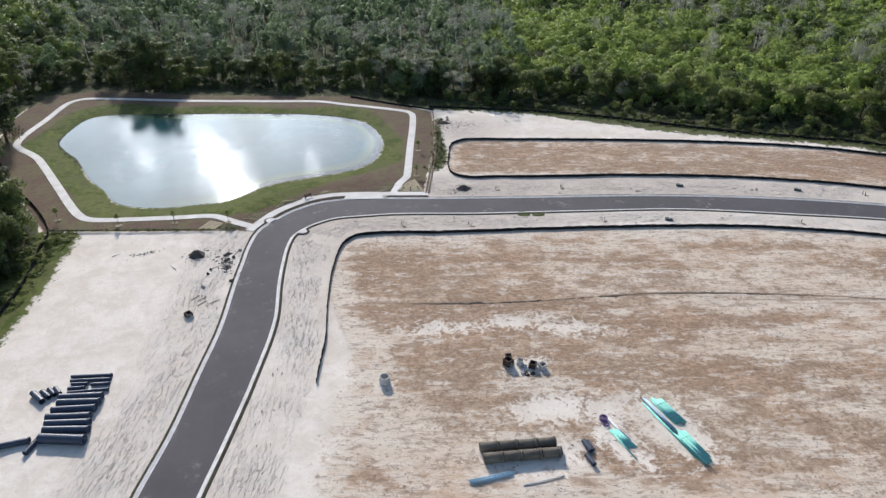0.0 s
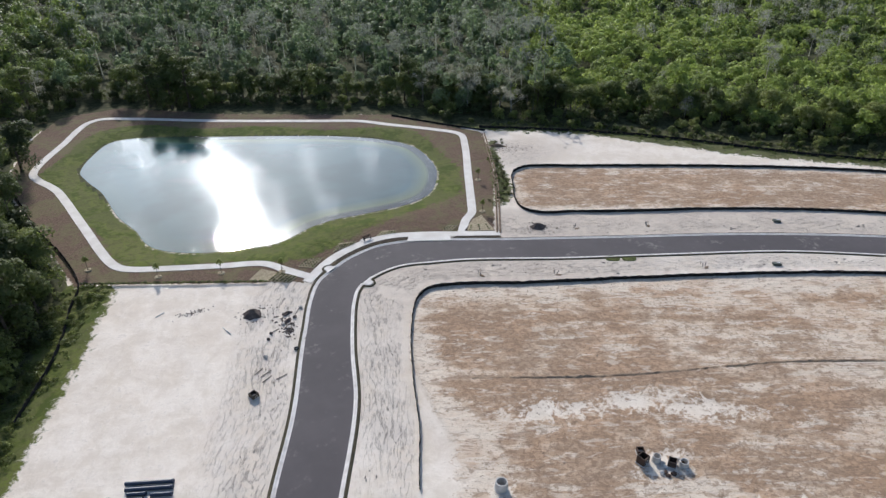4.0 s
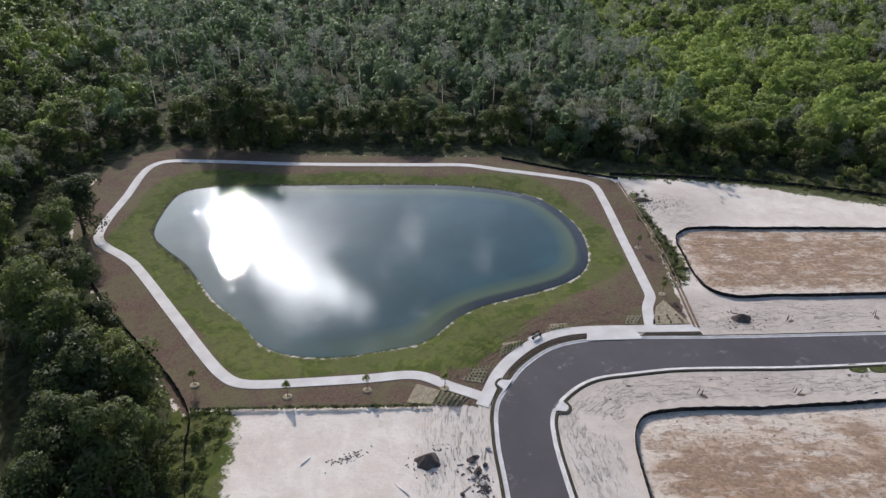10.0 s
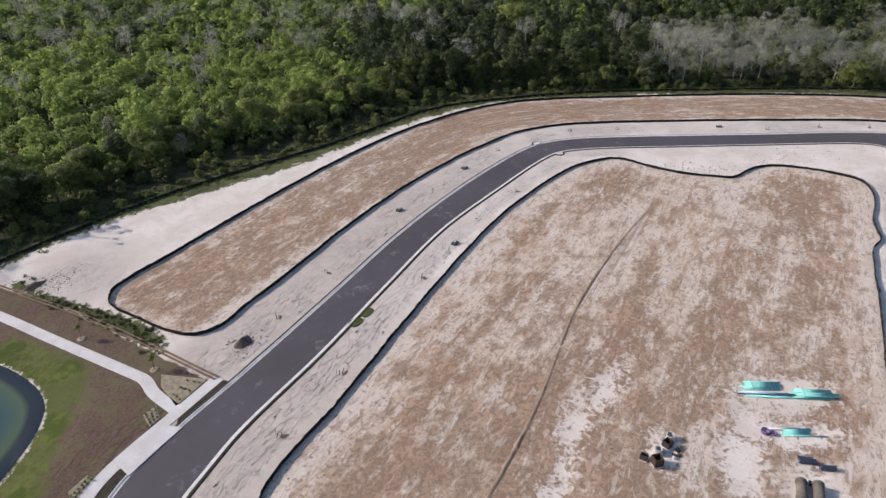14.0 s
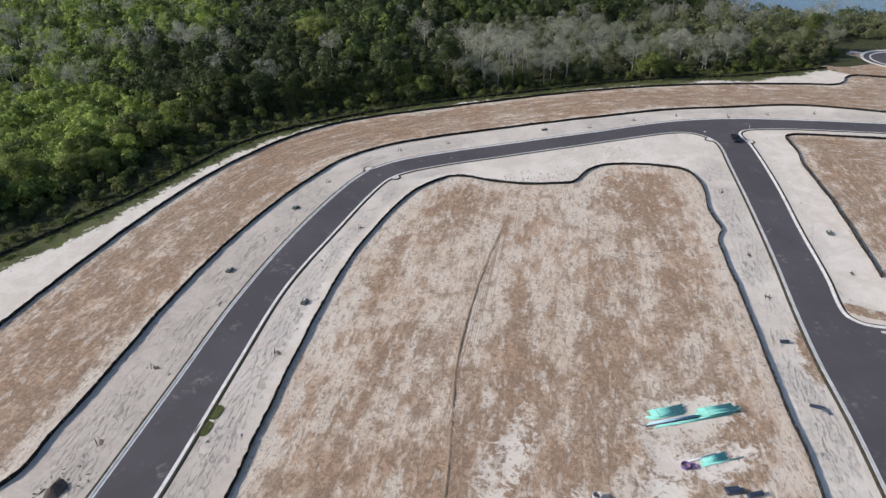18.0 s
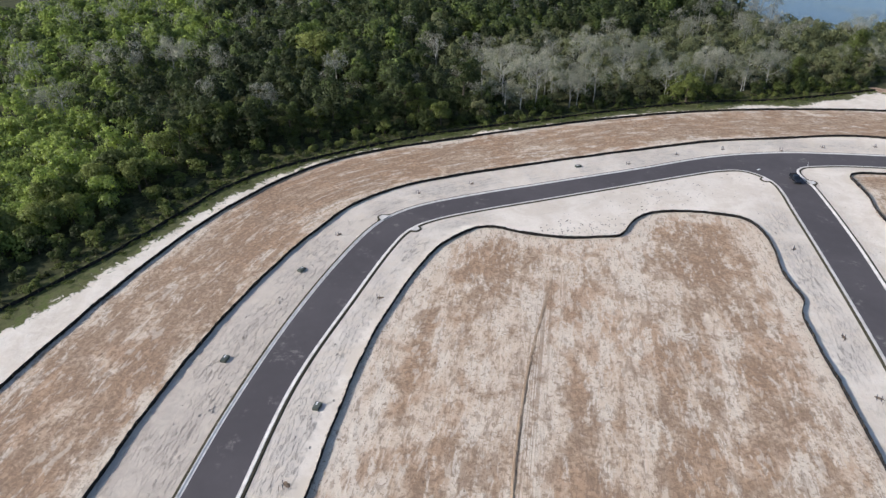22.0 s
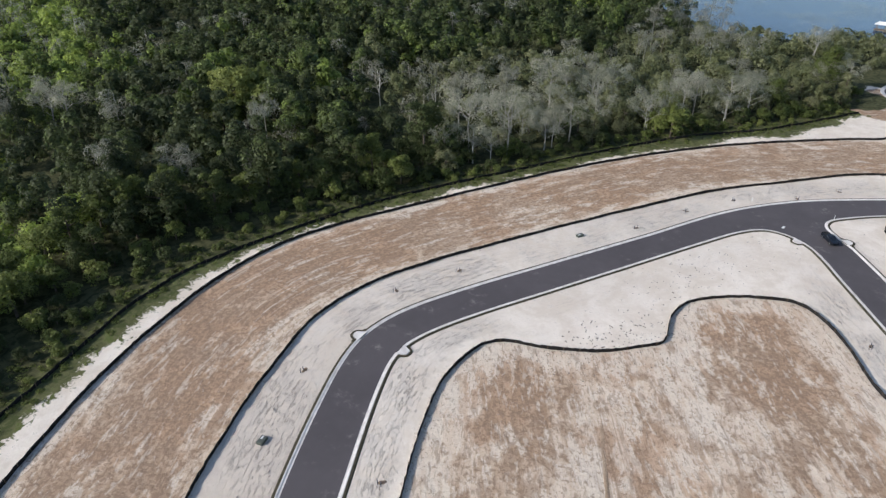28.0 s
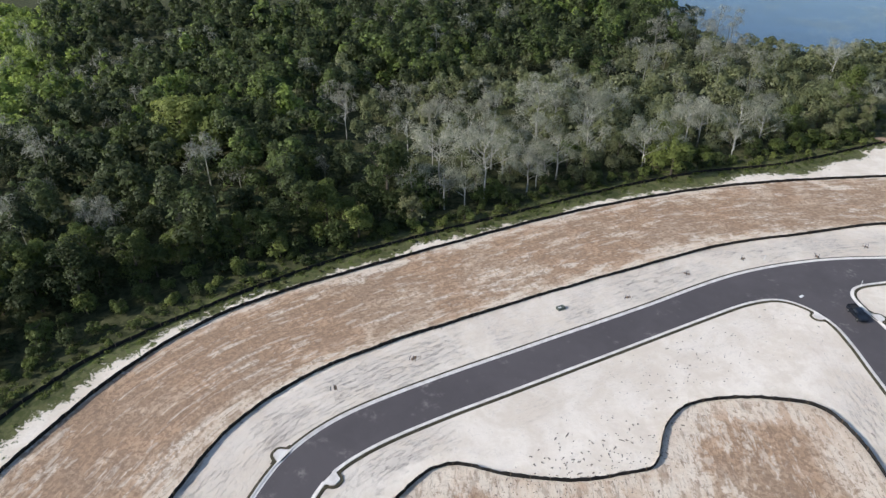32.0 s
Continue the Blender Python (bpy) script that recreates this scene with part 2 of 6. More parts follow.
def water_material(name, colour, ripple, rough):
    n = Nodes(name, rough, 0.6)
    n.bsdf.inputs["IOR"].default_value = 1.33
    breeze = n.step(n.noise(0.03, 3, 0.5, warp=0.5), 0.45, 0.62, 0.35, 1.0)
    wave = n.math("ADD", n.math("ADD", n.noise(2.6, 3, 0.6), n.math("MULTIPLY", n.noise(7.0, 2, 0.5), 0.35)), n.math("MULTIPLY", n.noise(0.5, 2), 0.7))
    n.bump(n.math("MULTIPLY", wave, breeze), ripple, 1.0)
    tone = n.mix(n.step(n.noise(0.05, 3), 0.4, 0.6), colour, tuple(c * 1.25 for c in colour))
    tone = n.mix(n.attr("shallow"), tone, (0.085, 0.115, 0.055))
    return n.done(n.mix(n.attr("rim"), tone, (0.012, 0.018, 0.025)))


def leaf_material(name, ramp, vary="tint"):
    """Leaves: the colour runs along the ramp by a tint, with light passing through."""
    n = Nodes(name, 0.6, 0.3)
    tint = n.attr(vary) if vary == "tint" else n.add("ShaderNodeObjectInfo").outputs["Random"]
    patch = n.math("MULTIPLY", n.math("SUBTRACT", n.noise(0.5, 3), 0.5), 0.5)
    isl = n.math("MULTIPLY", n.math("SUBTRACT", n.add("ShaderNodeNewGeometry").outputs["Random Per Island"], 0.5), 0.16)
    fac = n.math("ADD", tint, n.math("ADD", patch, isl))
    node = n.add("ShaderNodeValToRGB")
    n.link(fac, node.inputs[0])
    el = node.color_ramp.elements
    el[0].position, el[0].color = ramp[0][0], (*ramp[0][1], 1)
    el[1].position, el[1].color = ramp[-1][0], (*ramp[-1][1], 1)
    for at, colour in ramp[1:-1]:
        e = el.new(at)
        e.color = (*colour, 1)
    n.put(n.bsdf.inputs["Base Color"], node.outputs[0])
    glow = n.add("ShaderNodeBsdfTranslucent")
    n.link(node.outputs[0], glow.inputs[0])
    both = n.add("ShaderNodeMixShader")
    both.inputs[0].default_value = 0.54
    n.link(n.bsdf.outputs[0], both.inputs[1])
    n.link(glow.outputs[0], both.inputs[2])
    n.link(both.outputs[0], n.tree.nodes["Material Output"].inputs[0])
    return n.mat


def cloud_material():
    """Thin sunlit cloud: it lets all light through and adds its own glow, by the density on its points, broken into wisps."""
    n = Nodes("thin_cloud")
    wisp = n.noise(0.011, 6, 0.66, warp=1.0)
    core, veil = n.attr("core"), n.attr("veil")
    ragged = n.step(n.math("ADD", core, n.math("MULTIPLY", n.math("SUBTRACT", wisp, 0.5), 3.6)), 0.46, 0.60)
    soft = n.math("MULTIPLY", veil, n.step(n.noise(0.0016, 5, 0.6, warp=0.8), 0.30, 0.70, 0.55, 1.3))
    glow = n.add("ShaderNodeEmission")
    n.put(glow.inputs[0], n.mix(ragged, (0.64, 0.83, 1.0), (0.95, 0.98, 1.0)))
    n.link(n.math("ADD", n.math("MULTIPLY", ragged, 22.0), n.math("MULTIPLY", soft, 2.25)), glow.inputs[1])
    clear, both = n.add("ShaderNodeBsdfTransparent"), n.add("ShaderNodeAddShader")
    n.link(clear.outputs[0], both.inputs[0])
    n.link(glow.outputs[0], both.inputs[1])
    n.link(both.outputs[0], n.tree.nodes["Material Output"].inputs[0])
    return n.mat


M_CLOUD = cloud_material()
M_GROUND = ground_material()
M_ASPHALT = asphalt_material()
M_KERB = plain("kerb_concrete", (0.74, 0.70, 0.66), (0.55, 0.50, 0.46), 1.2, 0.85)
M_PAVING = plain("paving_concrete", (0.70, 0.66, 0.61), (0.58, 0.53, 0.48), 0.8, 0.85)
M_SOD = plain("sod", (0.095, 0.08, 0.055), (0.05, 0.045, 0.028), 2.0, 0.95, 0.1, bump=0.06)
M_POND = water_material("pond_water", (0.020, 0.056, 0.062), 0.016, 0.018)
M_LAKE = water_material("lake_water", (0.03, 0.06, 0.11), 0.05, 0.12)
M_FABRIC = plain("black_fabric", (0.012, 0.011, 0.011), (0.026, 0.024, 0.023), 1.5, 0.9, 0.12, bump=0.03)
M_STAKE = plain("stake_wood", (0.23, 0.17, 0.12), (0.12, 0.09, 0.06), 3, 0.9)
M_BARK = plain("bark", (0.16, 0.13, 0.10), (0.08, 0.065, 0.05), 2, 0.95, 0.1)
M_PALE_BARK = plain("pale_bark", (0.46, 0.44, 0.39), (0.30, 0.285, 0.26), 2, 0.95, 0.1)
GREENS = [(0.0, (0.042, 0.056, 0.026)), (0.35, (0.09, 0.11, 0.046)), (0.54, (0.165, 0.215, 0.066)), (0.70, (0.28, 0.355, 0.085)), (0.86, (0.37, 0.45, 0.10)), (0.97, (0.28, 0.285, 0.21)), (1.0, (0.34, 0.34, 0.275))]
M_LEAF = leaf_material("leaves", GREENS)
# grey-green leaves, made paler and greyer to carry the haze behind the pond
M_LEAF_HAZED = leaf_material("leaves_grey_hazed", [(0.0, (0.075, 0.108, 0.062)), (0.45, (0.13, 0.185, 0.095)), (0.75, (0.21, 0.28, 0.125)), (1.0, (0.27, 0.285, 0.23))])
M_LEAF_THICKET = leaf_material("leaves_thicket", [(0.0, (0.085, 0.10, 0.045)), (0.45, (0.165, 0.185, 0.085)), (0.7, (0.245, 0.26, 0.125)), (1.0, (0.36, 0.35, 0.275))])
M_LEAF_OAK = leaf_material("leaves_oak", [(0.0, (0.055, 0.072, 0.028)), (0.5, (0.092, 0.118, 0.038)), (1.0, (0.165, 0.20, 0.055))], "object")
M_LEAF_LIGHT = leaf_material("leaves_light", [(0.0, (0.115, 0.148, 0.042)), (0.5, (0.17, 0.205, 0.056)), (1.0, (0.245, 0.275, 0.08))], "object")
M_LEAF_PALE = leaf_material("leaves_pale", [(0.0, (0.16, 0.175, 0.075)), (0.5, (0.225, 0.235, 0.115)), (1.0, (0.30, 0.30, 0.17))], "object")
M_LEAF_WEED = leaf_material("leaves_weed", [(0.0, (0.085, 0.085, 0.035)), (0.5, (0.12, 0.12, 0.045)), (1.0, (0.16, 0.145, 0.07))], "object")
M_LEAF_ROUGH = leaf_material("leaves_rough", [(0.0, (0.08, 0.105, 0.025)), (0.5, (0.135, 0.17, 0.04)), (1.0, (0.20, 0.215, 0.075))])
M_TWIG = leaf_material("twigs", [(0.0, (0.28, 0.28, 0.20)), (0.5, (0.37, 0.37, 0.275)), (1.0, (0.48, 0.47, 0.365))], "object")


# ---- builders ----
def mesh_of(name, verts, faces, material, smooth=False):
    me = bpy.data.meshes.new(name)
    me.from_pydata([tuple(v) for v in verts], [], faces)
    me.materials.append(material)
    if smooth:
        me.polygons.foreach_set("use_smooth", [True] * len(me.polygons))
    me.update()
    return me


def quads_mesh(name, leafy, material, tint=None):
    """A mesh of loose faces, from an array n x corners x 3 and their ways outward."""
    faces, out = leafy
    n, k = faces.shape[:2]
    me = bpy.data.meshes.new(name)
    me.vertices.add(n * k)
    me.vertices.foreach_set("co", np.ascontiguousarray(faces, np.float32).ravel())
    me.loops.add(n * k)
    me.loops.foreach_set("vertex_index", np.arange(n * k, dtype=np.int32))
    me.polygons.add(n)
    me.polygons.foreach_set("loop_start", np.arange(0, n * k, k, dtype=np.int32))
    me.update(calc_edges=True)
    if tint is not None:
        me.attributes.new("tint", "FLOAT", "POINT").data.foreach_set("value", np.repeat(np.asarray(tint, np.float32), k))
    me.attributes.new("custom_normal", "FLOAT_VECTOR", "POINT").data.foreach_set("vector", np.repeat(np.asarray(out, np.float32), k, axis=0).ravel())
    me.materials.append(material)
    return me


def part(name, bm, material, parent=None, label="", m=None):
    """Links a bmesh or a mesh as one object under a thing."""
    me = bm
    if isinstance(bm, bmesh.types.BMesh):
        me = bpy.data.meshes.new(name)
        bm.to_mesh(me)
        bm.free()
        me.materials.append(material)
    ob = new(name, me)
    if parent is not None:
        ob.parent = parent
    if m is not None:
        ob.matrix_local = m
    return tagged(ob, label)


def thing(name, m, label, category, group="", kind=""):
    ob = new(name)
    ob.empty_display_size = 0.2
    ob.matrix_world = m
    return tagged(ob, label, category, group, kind)


def smooth(points, step=0.8, closed=False):
    """A smooth curve through the points, as an array of even steps."""
    p = np.asarray(points, float)
    ext = np.vstack([p[-1], p, p[0], p[1]]) if closed else np.vstack([2 * p[0] - p[1], p, 2 * p[-1] - p[-2]])
    out = []
    for a, b, c, d in zip(ext[:-3], ext[1:-2], ext[2:-1], ext[3:]):
        k = max(2, int(np.linalg.norm(c - b) / step * 1.3))
        ta = (c - a) * np.linalg.norm(c - b) / (np.linalg.norm(b - a) + np.linalg.norm(c - b))
        tb = (d - b) * np.linalg.norm(c - b) / (np.linalg.norm(c - b) + np.linalg.norm(d - c))
        t = np.arange(k)[:, None] / k
        h = (2 * t**3 - 3 * t**2 + 1) * b + (t**3 - 2 * t**2 + t) * ta + (3 * t**2 - 2 * t**3) * c + (t**3 - t**2) * tb
        out.append(h)
    q = np.vstack(out + ([] if closed else [p[-1:]]))
    if closed:
        q = np.vstack([q, q[:1]])
    run = np.r_[0, np.cumsum(np.linalg.norm(np.diff(q, axis=0), axis=1))]
    s = np.linspace(0, run[-1], max(3, int(run[-1] / step) + 1))
    q = np.stack([np.interp(s, run, q[:, 0]), np.interp(s, run, q[:, 1])], 1)
    return q[:-1] if closed else q


def sides(curve):
    """Unit vectors to the left of a curve."""
    d = np.gradient(curve, axis=0)
    d /= np.linalg.norm(d, axis=1)[:, None] + 1e-9
    return np.stack([-d[:, 1], d[:, 0]], 1)


def sweep(name, curve, profile, material, closed=False, z=None):
    """A mesh that carries a closed profile of (left, up) along a curve."""
    n, k = len(curve), len(profile)
    left = sides(curve)
    z = np.zeros(n) if z is None else z
    verts = [(c[0] + l[0] * u, c[1] + l[1] * u, h + v) for c, l, h in zip(curve, left, z) for u, v in profile]
    faces = [(i * k + j, (i + 1) * k + j, (i + 1) * k + (j + 1) % k, i * k + (j + 1) % k) for i in range(n - 1) for j in range(k)]
    if closed:
        faces += [((n - 1) * k + j, j, (j + 1) % k, (n - 1) * k + (j + 1) % k) for j in range(k)]
    else:
        faces += [tuple(range(k)), tuple((n - 1) * k + j for j in reversed(range(k)))]
    return mesh_of(name, verts, faces, material)


def sheet(name, outline, z, material, deep=0.0):
    """A flat sheet with the outline, with a rim that goes down."""
    from mathutils.geometry import tessellate_polygon
    flat = [Vector((x, y, 0)) for x, y in outline]
    n = len(flat)
    faces = [tuple(f) for f in tessellate_polygon([flat])]
    verts = [(p.x, p.y, z) for p in flat]
    if deep:
        verts += [(p.x, p.y, z - deep) for p in flat]
        faces += [(i, (i + 1) % n, n + (i + 1) % n, n + i) for i in range(n)]
    me = mesh_of(name, verts, faces, material)
    bm = bmesh.new()
    bm.from_mesh(me)
    bmesh.ops.recalc_face_normals(bm, faces=bm.faces[:])
    bm.to_mesh(me)
    bm.free()
    return me


def away(points, curve, closed=False):
    """Distance of many points from a curve, the run along it and the side (left is positive)."""
    a = curve
    b = np.roll(curve, -1, axis=0) if closed else curve[1:]
    a = a if closed else a[:-1]
    run = np.r_[0, np.cumsum(np.linalg.norm(b - a, axis=1))]
    best = np.full(len(points), 1e9)
    along, side = np.zeros(len(points)), np.zeros(len(points))
    for i in range(len(a)):
        d = b[i] - a[i]
        size = d @ d + 1e-12
        off = points - a[i]
        t = np.clip((off @ d) / size, 0, 1)
        gap = off - t[:, None] * d
        dist = np.einsum("ij,ij->i", gap, gap)
        near = dist < best
        best = np.where(near, dist, best)
        along = np.where(near, run[i] + t * math.sqrt(size), along)
        side = np.where(near, np.sign(d[0] * off[:, 1] - d[1] * off[:, 0]), side)
    return np.sqrt(best), along, side


def inside(points, outline):
    x, y = points[:, 0], points[:, 1]
    hit = np.zeros(len(points), bool)
    for (x0, y0), (x1, y1) in zip(outline, np.roll(outline, -1, axis=0)):
        cross = (y0 > y) != (y1 > y)
        hit ^= cross & (x < (x1 - x0) * (y - y0) / (y1 - y0 + 1e-12) + x0)
    return hit


def depth_in(points, outline):
    """How far points lie inside an outline; negative outside."""
    o = np.asarray(outline, float)
    d, _, _ = away(points, o, True)
    return np.where(inside(points, o), d, -d)


# ---- the plan, in metres ----
KERB_IN = [
    (-3.8, 54.8), (3.0, 65.2), (8.2, 72.8), (15.0, 83.2), (22.5, 96.0), (27.0, 107.2), (30.0, 114.0), (33.0, 120.0),
    (36.0, 124.1), (40.5, 126.2), (45.8, 126.8), (51.8, 124.9), (59.2, 121.9), (75.0, 113.2), (94.5, 103.5), (115.5, 92.6),
    (135.0, 78.8), (150.0, 67.5), (156.0, 61.5), (158.2, 55.1), (159.0, 45.0), (159.0, 30.0), (159.0, 11.2), (159.0, -11.2),
    (158.6, -19.5), (156.8, -24.8), (153.0, -27.0), (147.8, -27.0), (142.5, -24.8), (137.2, -21.8), (114.0, -9.0), (93.0, 3.0),
    (78.0, 12.0), (66.0, 18.8), (54.0, 24.8), (40.5, 32.2),
]
KERB_OUT = [
    (-10.5, 57.8), (-3.8, 69.0), (2.2, 78.0), (8.2, 88.5), (14.2, 99.0), (20.2, 111.8), (23.2, 117.8), (26.2, 123.8),
    (30.0, 129.4), (33.8, 132.0), (39.0, 134.6), (45.8, 135.8), (53.2, 133.9), (59.2, 130.9), (70.5, 124.5), (94.5, 111.8),
    (112.5, 102.4), (132.0, 90.4), (150.4, 76.9), (161.2, 66.8), (165.4, 57.8), (166.7, 45.0), (166.7, 22.5), (166.5, 0.0),
    (166.5, -24.0), (163.1, -41.2), (157.1, -55.5), (144.8, -78.8), (133.5, -99.8), (122.2, -120.8),
]
KERB_RIGHT = [
    (114.8, -117.0), (126.0, -96.0), (138.8, -72.8), (149.2, -53.2), (152.2, -45.0), (153.0, -40.5), (151.5, -37.5), (147.8, -35.6),
    (142.5, -33.8), (120.0, -21.8), (99.8, -9.8), (84.0, -0.8), (76.5, 4.1), (73.5, 5.2), (70.5, 3.8), (63.8, -7.5),
    (57.0, -18.8),
]
KERB_BRANCH = [
    (49.5, -14.2), (57.0, -2.2), (59.2, 3.8), (58.5, 9.0), (54.0, 13.5), (36.8, 24.0),
]
FENCE_LOT = [
    (23.2, 78.0), (28.5, 87.8), (33.8, 99.8), (39.0, 109.5), (42.8, 114.8), (46.5, 117.0), (51.0, 115.9), (63.8, 109.1),
    (79.5, 101.6), (99.0, 91.9), (120.0, 80.2), (137.2, 67.5), (146.2, 58.9), (150.0, 52.5), (151.1, 48.0), (150.0, 44.6),
    (145.5, 39.8), (141.0, 33.0), (138.4, 25.5), (138.0, 21.8), (142.5, 15.8), (144.4, 9.8), (143.2, 4.5), (139.5, -2.6),
    (135.4, -7.1), (130.5, -7.1), (125.2, -5.2), (115.5, 0.8), (111.0, 2.8), (106.5, 4.5), (102.8, 8.2), (97.5, 11.2),
    (86.2, 16.9), (74.2, 23.2), (60.8, 30.4), (51.0, 35.2), (39.0, 42.0),
]
FENCE_OUTER = [
    (88.5, 150.0), (91.5, 152.6), (96.0, 153.0), (105.8, 147.4), (120.8, 138.8), (136.5, 129.4), (153.8, 118.1), (171.0, 105.0),
    (182.2, 93.8), (191.2, 82.5), (198.0, 69.0), (200.6, 56.2), (201.4, 41.2), (201.8, 20.2), (201.8, -3.8), (200.2, -24.8),
    (196.9, -45.0), (192.0, -63.0), (182.2, -88.5), (177.8, -97.5), (178.9, -102.8), (183.0, -108.0), (184.0, -112.8), (178.4, -121.2), (170.0, -133.0),
]
FENCE_INNER = [
    (88.5, 150.0), (86.2, 146.2), (82.5, 140.2), (80.6, 135.0), (82.5, 131.2), (88.5, 127.9), (99.0, 122.2), (117.0, 112.9),
    (135.0, 102.0), (153.0, 88.5), (164.2, 78.0), (171.0, 70.5), (176.2, 58.5), (178.0, 45.0), (178.1, 30.0), (177.8, 11.2),
    (177.0, -9.0), (175.5, -30.0), (171.0, -48.8), (165.6, -68.8), (157.7, -81.2), (150.5, -89.7), (138.0, -108.0), (128.0, -124.0),
]
FENCE_WOODS = [
    (100.5, 183.0), (116.2, 171.8), (133.5, 157.5), (145.5, 144.8), (155.2, 133.1), (165.8, 120.8), (180.0, 107.2), (189.8, 97.5),
    (196.5, 87.0), (201.0, 73.5), (204.8, 56.2), (207.0, 39.8), (207.4, 19.5), (207.0, -2.2), (206.6, -27.0), (204.0, -51.8),
    (198.0, -74.2), (195.0, -111.8),
]
FENCE_EAST = [
    (126.0, -84.8), (135.8, -67.5), (144.8, -51.0), (144.8, -47.2), (141.0, -45.0), (135.0, -42.0), (127.5, -36.8), (108.8, -27.0),
    (88.5, -15.0), (81.0, -10.5),
]
FENCE_POND = [
    (-18.8, 205.5), (-16.5, 195.0), (-13.9, 178.5), (-10.1, 162.8), (-8.6, 150.8), (-10.9, 141.8), (-13.9, 130.5), (-20.2, 116.2),
]
FENCE_NORTH = [
    (-3.0, 252.8), (12.8, 253.5), (38.2, 232.5), (83.2, 204.8), (92.2, 191.2), (100.5, 180.0),
]
POND = [
    (-2.2, 207.8), (2.2, 218.2), (7.5, 225.0), (15.0, 224.2), (32.2, 215.2), (50.2, 205.5), (63.8, 197.2), (72.8, 189.0),
    (77.2, 181.5), (77.2, 172.5), (75.0, 164.2), (69.8, 156.0), (65.2, 152.2), (59.2, 150.8), (49.5, 151.5), (42.8, 152.2),
    (36.8, 151.5), (28.5, 148.5), (21.0, 150.0), (15.8, 151.5), (10.5, 154.5), (6.8, 158.2), (5.2, 162.0), (4.5, 168.0),
    (2.2, 177.0), (0.8, 192.0), (-1.5, 201.0),
]
TRAIL = [
    (29.2, 132.0), (26.2, 136.5), (23.2, 141.0), (16.5, 144.0), (8.2, 147.8), (0.8, 151.5), (-1.5, 153.8), (-3.0, 159.0),
    (-5.2, 174.8), (-8.2, 195.8), (-9.8, 201.0), (-12.0, 206.2), (-12.8, 210.8), (-10.5, 217.5), (-4.5, 228.8), (2.2, 242.2),
    (6.8, 245.2), (13.5, 242.2), (36.0, 227.2), (61.5, 212.2), (72.8, 205.5), (78.8, 198.8), (89.2, 187.5), (93.0, 181.5),
    (90.0, 174.0), (80.2, 156.8), (71.2, 141.0), (69.8, 138.8), (66.8, 136.5), (63.0, 132.0),
]
SIDEWALK = [
    (28.1, 130.5), (35.2, 135.8), (42.8, 138.4), (48.8, 138.4), (54.0, 136.5), (63.0, 131.6), (69.8, 127.9),
]
TREELINE = [
    (-28.5, 105.0), (-21.0, 123.8), (-15.8, 138.8), (-11.2, 153.8), (-13.5, 168.8), (-17.2, 191.2), (-19.5, 205.5), (-16.5, 225.0),
    (-4.5, 254.2), (13.5, 255.8), (39.0, 236.2), (84.0, 209.2), (100.5, 187.5), (120.0, 173.2), (135.0, 162.0), (147.8, 151.5),
    (159.0, 138.0), (171.0, 123.8), (187.5, 108.0), (197.2, 96.8), (204.0, 81.0), (207.8, 60.0), (211.5, 39.0), (210.8, 18.0),
    (210.8, -6.0), (210.0, -29.2), (207.0, -53.2), (202.5, -78.8), (199.5, -115.5), (213.8, -142.5),
]
RIDGE = [
    (99.0, 178.5), (84.8, 151.5), (69.8, 128.2),
]
BANK = np.array([(97.5, 175), (99, 172), (95.2, 166), (90.2, 157), (87.2, 148.5), (84, 143), (80.5, 139.3), (76.3, 138.6), (84.9, 152.5)])
RIDGE_LOT = [(40.3, 92.6), (51.5, 86.2), (60.6, 81.4), (70, 77.2), (84.5, 71), (97, 64), (108.5, 56.8), (128, 43)]
SAND_WEST = [
    (-2.2, 147.0), (-6.0, 138.8), (-10.5, 127.5), (-18.0, 111.8), (-25.5, 93.8),
]

kerb_in, kerb_out = smooth(KERB_IN, 1.0), smooth(KERB_OUT, 1.0)
kerb_right, kerb_branch = smooth(KERB_RIGHT, 1.0), smooth(KERB_BRANCH, 1.0)
pond = smooth(POND, 1.0, True)
trail, sidewalk = smooth(TRAIL, 1.0), smooth(SIDEWALK, 1.0)
treeline = smooth(TREELINE, 3.0)
lot = np.vstack([smooth(FENCE_LOT[2:], 1.5), [(15, 50), (17, 60), (23, 69), (27.5, 75), (31, 82), (32, 90)]])
strip = np.vstack([smooth(FENCE_INNER, 1.5), smooth(FENCE_OUTER, 1.5)[::-1]])
east_lot = np.vstack([smooth(FENCE_EAST, 1.5), [(60, -60), (100, -110)]])
FOREST = np.vstack([treeline, [(222, -160), (232, -205), (246, -262), (420, -330), (620, 100), (500, 380), (150, 520), (-90, 540), (-140, 300), (-110, 100)]])
LAKE = np.array([(224, -245), (246, -208), (264, -174), (282, -163), (300, -150), (318, -165), (350, -172), (420, -195), (600, -330), (300, -420), (180, -330)])
LAWN_OUT = np.array([(29, 132), (26, 138), (16, 143), (0.5, 151), (-2, 155), (-4.5, 175), (-9, 197), (-12, 212), (-9, 220), (3, 240), (8, 243.5), (36, 226), (72, 205), (91, 186), (89, 178), (80, 161), (71, 142), (62, 136), (54, 139), (44, 139)])

